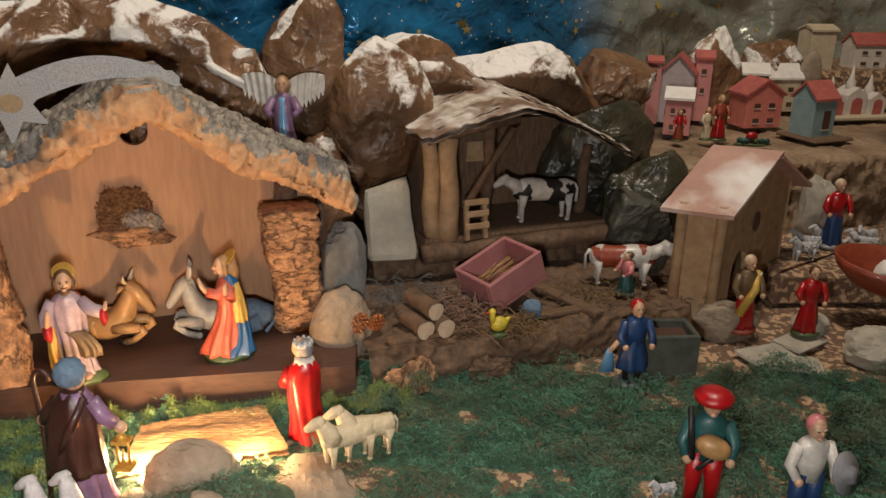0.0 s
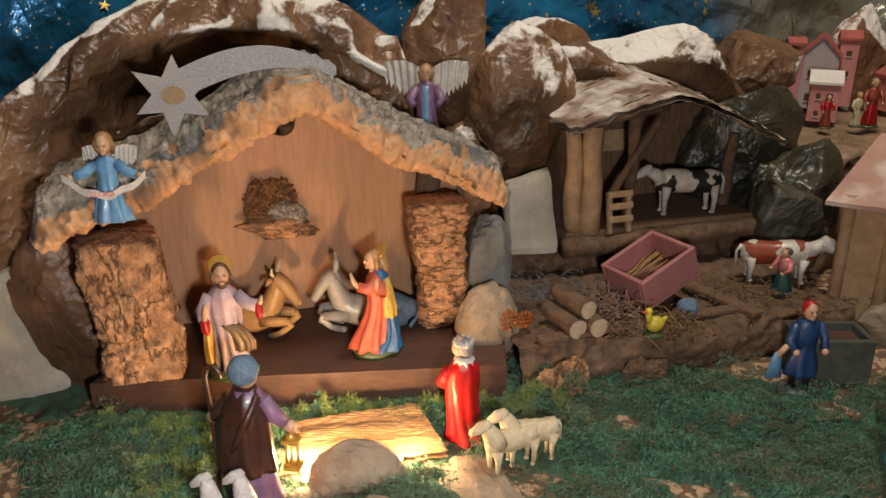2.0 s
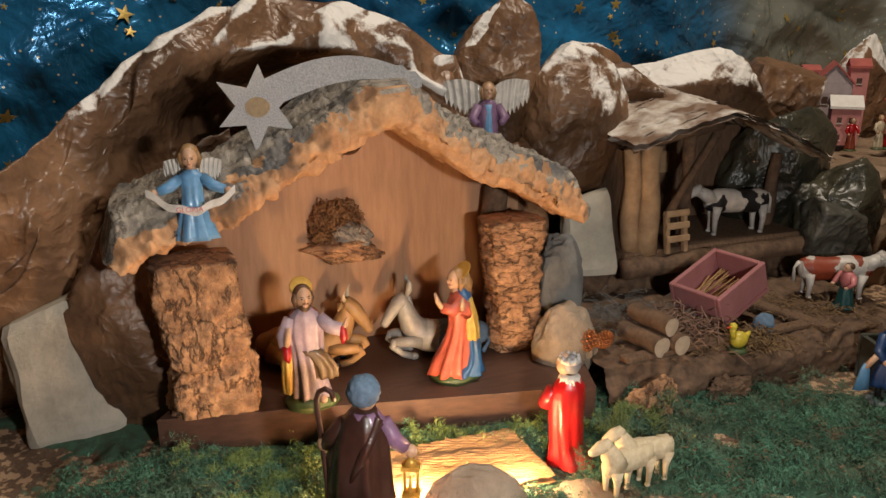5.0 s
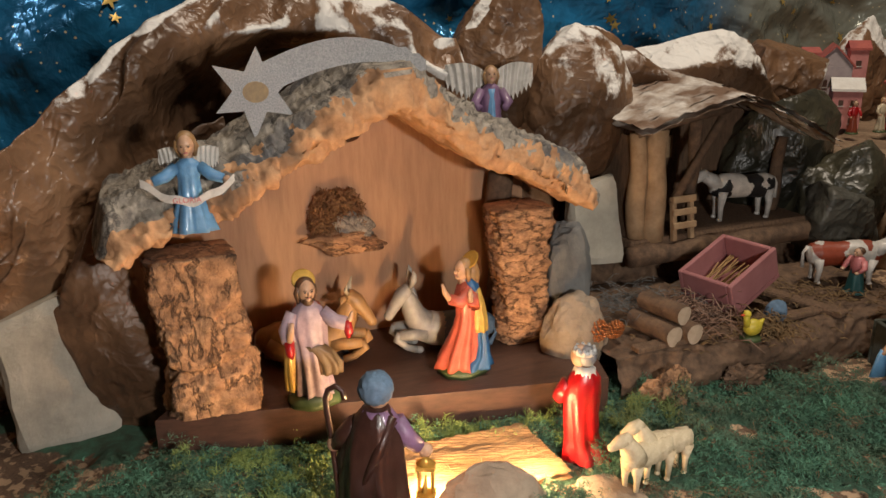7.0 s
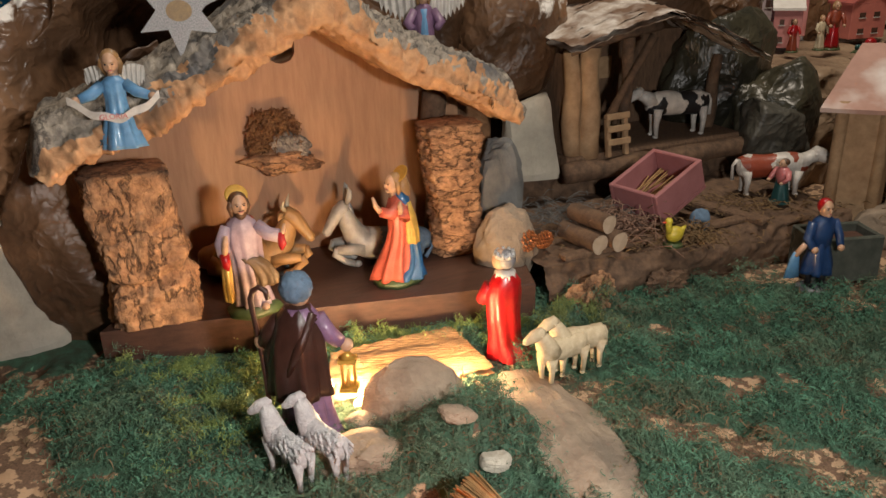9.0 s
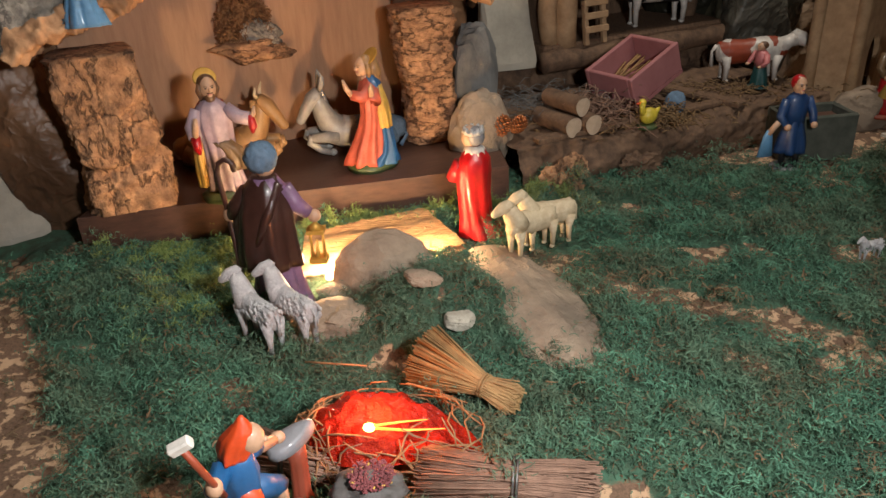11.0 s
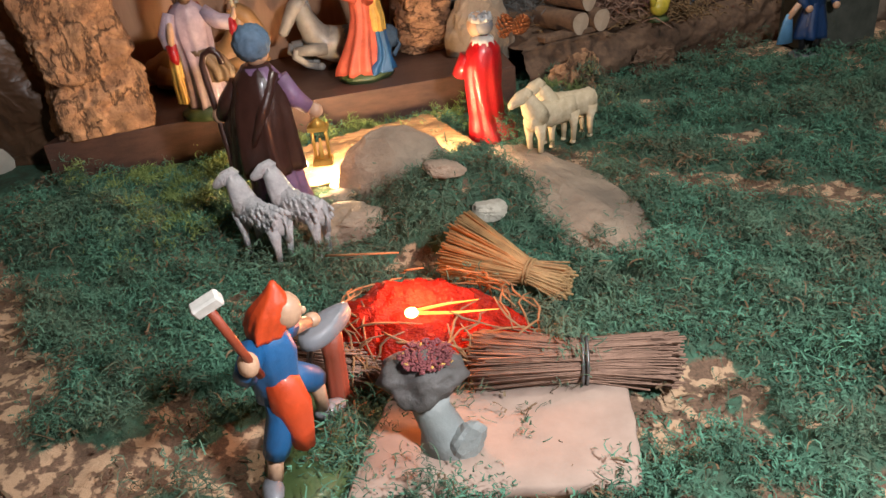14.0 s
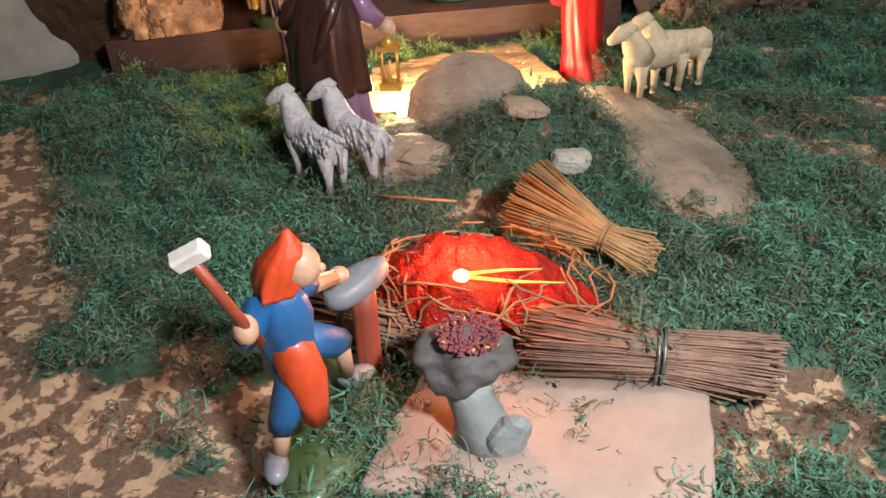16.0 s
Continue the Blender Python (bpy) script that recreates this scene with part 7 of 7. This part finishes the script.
def fire():
    m = bpy.data.materials.new("red_translucent_foil")
    m.use_nodes = True
    n, l = m.node_tree.nodes, m.node_tree.links
    p = n["Principled BSDF"]
    p.inputs["Base Color"].default_value = (0.50, 0.02, 0.006, 1)
    p.inputs["Roughness"].default_value = 0.22
    tr = n.new("ShaderNodeBsdfTranslucent")
    tr.inputs["Color"].default_value = (0.85, 0.05, 0.01, 1)
    mx = n.new("ShaderNodeMixShader")
    mx.inputs["Fac"].default_value = 0.30
    no = n.new("ShaderNodeTexNoise")
    no.inputs["Scale"].default_value = 60
    bp = n.new("ShaderNodeBump")
    bp.inputs["Strength"].default_value, bp.inputs["Distance"].default_value = 0.6, 0.004
    l.new(no.outputs["Fac"], bp.inputs["Height"])
    l.new(bp.outputs["Normal"], p.inputs["Normal"])
    rp = n.new("ShaderNodeValToRGB")
    rp.color_ramp.elements[0].position, rp.color_ramp.elements[1].position = 0.38, 0.62
    rp.color_ramp.elements[0].color, rp.color_ramp.elements[1].color = (0.16, 0.016, 0.006, 1), (0.85, 0.11, 0.02, 1)
    l.new(no.outputs["Fac"], rp.inputs["Fac"])
    l.new(rp.outputs["Color"], tr.inputs["Color"])
    l.new(p.outputs["BSDF"], mx.inputs[1])
    l.new(tr.outputs["BSDF"], mx.inputs[2])
    l.new(mx.outputs["Shader"], n["Material Output"].inputs["Surface"])
    fi = thing("camp_fire", "glowing red foil fire with twigs laid over it", "fire", pose(-0.205, 0.372, 0.004, 0, 0, -4))
    b = Build()

    def fn(u, v):
        x = -0.044 + 0.104 * u
        w = math.sin(math.pi * min(1, 0.16 + 0.84 * u) ** 0.8) ** 0.7
        a = math.pi * (0.04 + 0.80 * v)
        k = 1 + 0.10 * fbm(u * 3, v * 3, 4, 2) + 0.09 * crease(u, v, 7, 5, 4) + 0.04 * crease(u, v, 18, 11, 5)
        return (x, 0.034 * w * math.cos(a) * k, 0.042 * w * math.sin(a) * k)

    b.sheet(fn, 70, 44, smooth=False)
    part("foil", b, m, fi, "crinkled translucent red foil")
    b = Build()
    b.ell((-0.007, -0.020, 0.0400), (0.0036, 0.0024, 0.0028), 0)
    bulb = part("bulb", b, emit("glowing_bulb", (1.0, 0.55, 0.16), 14.0), fi, "small glowing bulb")
    # two glowing slivers imitate the bulb's reflection along the foil creases
    b = Build()
    b.tube([(-0.005, -0.020, 0.0410), (0.011, -0.019, 0.0428), (0.026, -0.015, 0.0410)], [0.0008, 0.0006, 0.0002], 0, 6)
    b.tube([(-0.005, -0.020, 0.0395), (0.014, -0.021, 0.0385), (0.036, -0.016, 0.0350)], [0.0009, 0.0007, 0.0002], 0, 6)
    part("glare_streak", b, emit("glowing_foil_glare", (1.0, 0.26, 0.035), 3.0), bulb, "orange glowing streaks added for the bulb's glare on the foil")
    rnd = random.Random(6)
    b = Build()
    for i in range(84):
        q = rnd.uniform(0, TAU) if i % 3 else rnd.uniform(2.0, 4.0)
        g = rnd.choice((0.75, 0.9, 0.95, 1.0, 1.05))
        x, y = 0.056 * g * math.cos(q), 0.034 * g * math.sin(q)
        a = math.atan2(0.6 * math.cos(q), -math.sin(q)) + rnd.gauss(0, 0.45)
        le = rnd.uniform(0.012, 0.036)

        def dome(px, py):
            return max(0.004, 0.045 * math.sqrt(max(0.0, 1 - (px / 0.062) ** 2 - (py / 0.038) ** 2)))

        dx, dy = math.cos(a) * le / 2, math.sin(a) * le / 2
        lift = rnd.uniform(0.0, 0.005)
        b.tube([(x + dx * t + 0.003 * math.sin(3 * t + i), y + dy * t, dome(x + dx * t, y + dy * t) + lift) for t in (-1, -0.5, 0, 0.5, 1)], [0.0004, 0.0006, 0.0007, 0.0005, 0.0003], 0, 5)
    b.tube([(-0.056, 0.045, 0.040), (-0.014, 0.034, 0.044)], [0.0007, 0.0006], 0, 5)
    tagged(part("twig_litter", b, REDHAY, fi, "dry brown twigs"), kind="stuff")


fire()

def clay_slab(label, m, corners, h, seed):
    """A flat slab whose edge wanders between its corners."""
    ring = []
    for i in range(len(corners)):
        (x0, y0), (x1, y1) = corners[i], corners[(i + 1) % len(corners)]
        for k in range(14):
            t = (k + 0.5) / 14
            ring.append((x0 + (x1 - x0) * t + 0.0022 * fbm(i + t * 2, seed, 0, 2.1), y0 + (y1 - y0) * t + 0.0022 * fbm(seed, i + t * 2, 0, 2.1)))
    cx, cy = sum(p[0] for p in ring) / len(ring), sum(p[1] for p in ring) / len(ring)

    def lp(q, z):
        return [(cx + (x - cx) * q, cy + (y - cy) * q, z + 0.0006 * fbm(x, y, seed, 60)) for x, y in ring]

    b = Build().rings([lp(0.985, -0.002), lp(1.0, h * 0.4), lp(0.995, h * 0.8), lp(0.97, h), lp(0.6, h * 1.05), lp(0.2, h)], 0, True)
    return thing("clay_slab", label, "slab", m, b, CARD)


clay_slab("pale pinkish clay slab lying by the fire", pose(0, 0, 0.001), ((-0.252, 0.274), (-0.126, 0.260), (-0.112, 0.329), (-0.190, 0.335), (-0.229, 0.340)), 0.006, 1.5)
clay_slab("small pale clay slab lying in moss", pose(0, 0, 0.003), ((0.026, 0.312), (0.020, 0.262), (0.075, 0.255), (0.085, 0.306)), 0.006, 6.5)


def brazier():
    br = thing("stone_brazier", "grey stone brazier with red painted embers", "brazier", pose(-0.2085, 0.298, 0.0, 0, 0, 0) @ Matrix.Scale(0.82, 4))
    b = Build()
    b.robe([(0.004, 0.006, 0.0, 0.016, 0.015), (0.018, 0.004, 0.002, 0.0125, 0.012), (0.034, -0.002, 0.004, 0.0105, 0.0105), (0.046, -0.004, 0.006, 0.0135, 0.0125)], 0, fold=0.035, k=4, n=24)
    part("foot", b, GREYSTONE, br)
    b = Build().stone((0.016, -0.006, 0.016), (0.012, 0.010, 0.014), 77, 0, (0, 0, 0), 8, 3)
    part("side_stone", b, GREYSTONE, br)
    b = Build()
    b.stone((-0.004, 0.008, 0.0505), (0.0240, 0.0210, 0.0165), 58, 0, (0, 0, 0), 16, 4, 0.13, 0.72, True, 2.2)
    bowl = part("bowl", b, DARKSTONE, br, "dark grey bowl")
    b = Build()
    rnd = random.Random(9)
    for i in range(420):
        a, r = rnd.uniform(0, TAU), 0.0155 * math.sqrt(rnd.random())
        b.ell((-0.001 + 0.95 * r * math.cos(a), 0.007 + 0.9 * r * math.sin(a), 0.0655 + rnd.uniform(-0.0012, 0.0010)), (0.0016, 0.0008, 0.0006), 1 if rnd.random() < 0.035 else 0, (rnd.uniform(-40, 40), 0, rnd.uniform(0, 180)), 6, 4)
    tagged(part("ember_bed", b, [EMBER, YELLOW], bowl, "dark red painted embers"), kind="stuff")


GREYSTONE = mat("grey_modelling_stone", (0.30, 0.32, 0.31), (0.21, 0.23, 0.225), 60, 0.7, 0.4, 200)
DARKSTONE = mat("dark_bowl_stone", (0.12, 0.11, 0.105), (0.07, 0.065, 0.06), 60, 0.6, 0.5, 200)
EMBER = paint("dark_red_ember_paint", (0.24, 0.065, 0.07), 0.8, 0.0)
brazier()


# ---- crib light: ribbed straw mat and the bulb behind the stone ----
def straw_mat():
    A, Bc, Cc, D = Vector((-0.288, 0.600, 0.006)), Vector((-0.140, 0.648, 0.006)), Vector((-0.178, 0.712, 0.016)), Vector((-0.292, 0.676, 0.012))
    sm = thing("straw_mat", "ribbed yellow straw mat below the stable", "mat")
    b = Build()
    n = 30

    def fn(u, v, up=0.0):
        p = A.lerp(Bc, u).lerp(D.lerp(Cc, u), v)
        return p + Vector((0, 0, up + 0.0020 * abs(math.sin(math.pi * n * (0.75 * v + 0.35 * u) + 0.5 * math.sin(7 * u))) * (0.55 + 0.45 * math.sin(19 * v + 3.1 * u)) + 0.0012 * fbm(u * 4, v * 4, 2, 3)))

    b.sheet(fn, 60, 96)
    b.sheet(lambda u, v: fn(u, 1 - v) - Vector((0, 0, 0.006)), 20, 24)
    part("ribs", b, STRAW, sm)


straw_mat()
b = Build()
b.ell((0, 0, 0), (0.0038, 0.0038, 0.007), 0)
WARM = emit("warm_bulb", (1.0, 0.62, 0.25), 14.0)
for x, y in ((-0.258, 0.592), (-0.186, 0.622)):
    thing("small_bulb", "small glowing warm bulb hidden behind the stone", "bulb", pose(x, y, 0.013, 0, 70, 20), b, WARM, "crib bulbs")


# ---- moss ----
def moss_material(name, lo, hi):
    m = mat(name, hi, lo, 30, 0.85, 0.0, c3=tuple(0.5 * (a + d) for a, d in zip(hi, (0.10, 0.075, 0.045))), thr3=0.53)
    n, l = m.node_tree.nodes, m.node_tree.links
    p = n["Principled BSDF"]
    ge = n.new("ShaderNodeNewGeometry")
    hs = n.new("ShaderNodeHueSaturation")
    mr = n.new("ShaderNodeMapRange")
    mr.inputs["To Min"].default_value, mr.inputs["To Max"].default_value = 0.82, 1.18
    l.new(ge.outputs["Random Per Island"], mr.inputs["Value"])
    l.new(mr.outputs["Result"], hs.inputs["Value"])
    l.new(p.inputs["Base Color"].links[0].from_socket, hs.inputs["Color"])
    l.new(hs.outputs["Color"], p.inputs["Base Color"])
    return m


MOSS = moss_material("dyed_green_moss", (0.030, 0.072, 0.044), (0.078, 0.180, 0.112))
# yellowish sprigs; the crib bulbs' warm light is mixed into their colour
MOSSLIT = moss_material("bulb_lit_yellowish_moss", (0.11, 0.17, 0.045), (0.25, 0.33, 0.10))
DRY = moss_material("dry_brown_moss", (0.10, 0.065, 0.035), (0.22, 0.15, 0.08))


def strands(name, label, places, mt, le=(0.005, 0.013), width=0.0009, lift=0.5, seed=1):
    r = np.random.RandomState(seed)
    P = np.array(places, dtype=float)
    N = len(P)
    a = r.uniform(0, TAU, N)
    e = np.abs(r.normal(0.0, lift, N))
    L = r.uniform(le[0], le[1], N)
    W = width * r.uniform(0.6, 1.4, N)
    bend, dive = r.normal(0, 1.3, N), r.uniform(0.1, 1.0, N)
    pts = [P]
    for s in range(4):
        d = np.stack([np.cos(a) * np.cos(e), np.sin(a) * np.cos(e), np.sin(e)], 1)
        pts.append(pts[-1] + d * (L / 4)[:, None])
        a = a + bend
        e = e - dive * 0.6
    side = np.stack([-np.sin(a), np.cos(a), r.uniform(-0.6, 0.6, N)], 1)
    verts = np.empty((N, 10, 3))
    for s in range(5):
        k = (W * (1 - 0.17 * s))[:, None]
        verts[:, 2 * s] = pts[s] - side * k
        verts[:, 2 * s + 1] = pts[s] + side * k
    idx = np.arange(N)[:, None] * 10
    quads = np.concatenate([np.stack([idx[:, 0] + 2 * s, idx[:, 0] + 2 * s + 1, idx[:, 0] + 2 * s + 3, idx[:, 0] + 2 * s + 2], 1) for s in range(4)])
    me = bpy.data.meshes.new(name)
    me.vertices.add(N * 10)
    me.vertices.foreach_set("co", verts.reshape(-1))
    F = len(quads)
    me.loops.add(F * 4)
    me.loops.foreach_set("vertex_index", quads.reshape(-1).astype(np.int32))
    me.polygons.add(F)
    me.polygons.foreach_set("loop_start", np.arange(0, F * 4, 4, dtype=np.int32))
    me.polygons.foreach_set("use_smooth", np.ones(F, dtype=bool))
    me.update(calc_edges=True)
    me.materials.append(mt)
    return tagged(new(name, me), label, "moss", "", "stuff")


def scatter(n, x0, x1, y0, y1, keep, seed, dz=0.0):
    r = random.Random(seed)
    out = []
    while len(out) < n:
        x, y = r.uniform(x0, x1), r.uniform(y0, y1)
        if r.random() < keep(x, y):
            z = ground_z(x, y) + dz + 0.030 * max(0, fbm(x, y, 11, 26, 4)) + r.uniform(0, 0.003)
            out.append((x, y, z))
    return out


def clear(x, y):
    """0 where the mat, slabs and the board keep the moss away."""
    if y > 0.675 + 0.17 * (x + 0.505) and x < -0.09:
        return 0.0
    if -0.29 < x < -0.14 and 0.605 < y < 0.70 and y < 0.61 + 0.32 * (x + 0.29) + 0.07:
        return 0.03
    if abs(x + 0.182) < 0.062 and abs(y - 0.303) < 0.03:
        return 0.22
    if abs(x + 0.205) < 0.05 and abs(y - 0.375) < 0.03:
        return 0.0
    if ((x + 0.095 - 0.28 * (0.55 - y)) / 0.036) ** 2 + ((y - 0.55) / 0.092) ** 2 < 1:
        return 0.06
    return 1.0


strands("moss", "thick curly dyed green moss on the ground", scatter(175000, -0.68, 0.62, 0.20, 0.86, lambda x, y: moss_cover(x, y) ** 1.5 * clear(x, y), 1), MOSS, (0.005, 0.015), 0.00036, 0.28)
def clumps(n, per, seed):
    r = random.Random(seed)
    out = []
    for x, y, z in scatter(n, -0.66, 0.60, 0.20, 0.84, lambda x, y: moss_cover(x, y) ** 2 * clear(x, y), seed):
        q = r.uniform(0.003, 0.0115)
        for _ in range(per):
            dx, dy = r.gauss(0, q), r.gauss(0, q)
            out.append((x + dx, y + dy, z + 0.9 * max(0.0, q * 1.3 - math.hypot(dx, dy)) + r.uniform(0, 0.002)))
    return out


MOSSLIGHT = moss_material("light_teal_moss", (0.052, 0.140, 0.088), (0.110, 0.270, 0.172))
strands("moss_clumps", "small raised curls of lighter teal moss", clumps(1900, 50, 21), MOSSLIGHT, (0.003, 0.010), 0.00045, 0.6, 21)
strands("dry_moss", "dry brown bits among the moss", scatter(22000, -0.58, 0.60, 0.20, 0.84, lambda x, y: (0.10 + 0.6 * moss_cover(x, y) + 0.5 * path_bare(x, y)) * clear(x, y) * (0.25 + smooth(-0.05, 0.3, fbm(x, y, 23, 18))), 2), DRY, (0.004, 0.014), 0.0006, 0.4, 2)


# where the bulb-lit colour goes: along the board and left of the shepherd
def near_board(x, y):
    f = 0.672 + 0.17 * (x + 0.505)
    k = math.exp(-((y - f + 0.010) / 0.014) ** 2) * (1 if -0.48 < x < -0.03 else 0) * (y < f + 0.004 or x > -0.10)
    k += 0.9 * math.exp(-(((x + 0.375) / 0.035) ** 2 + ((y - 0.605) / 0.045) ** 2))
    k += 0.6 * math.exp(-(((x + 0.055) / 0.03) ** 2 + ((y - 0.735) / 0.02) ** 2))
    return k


strands("bright_moss", "springy yellowish moss sprigs before the stable, coloured brighter as bulb-lit", scatter(11000, -0.50, 0.0, 0.50, 0.78, lambda x, y: near_board(x, y) * smooth(-0.02, 0.22, fbm(x, y, 31, 55)), 3, 0.005), MOSSLIT, (0.004, 0.012), 0.00045, 0.7, 3)
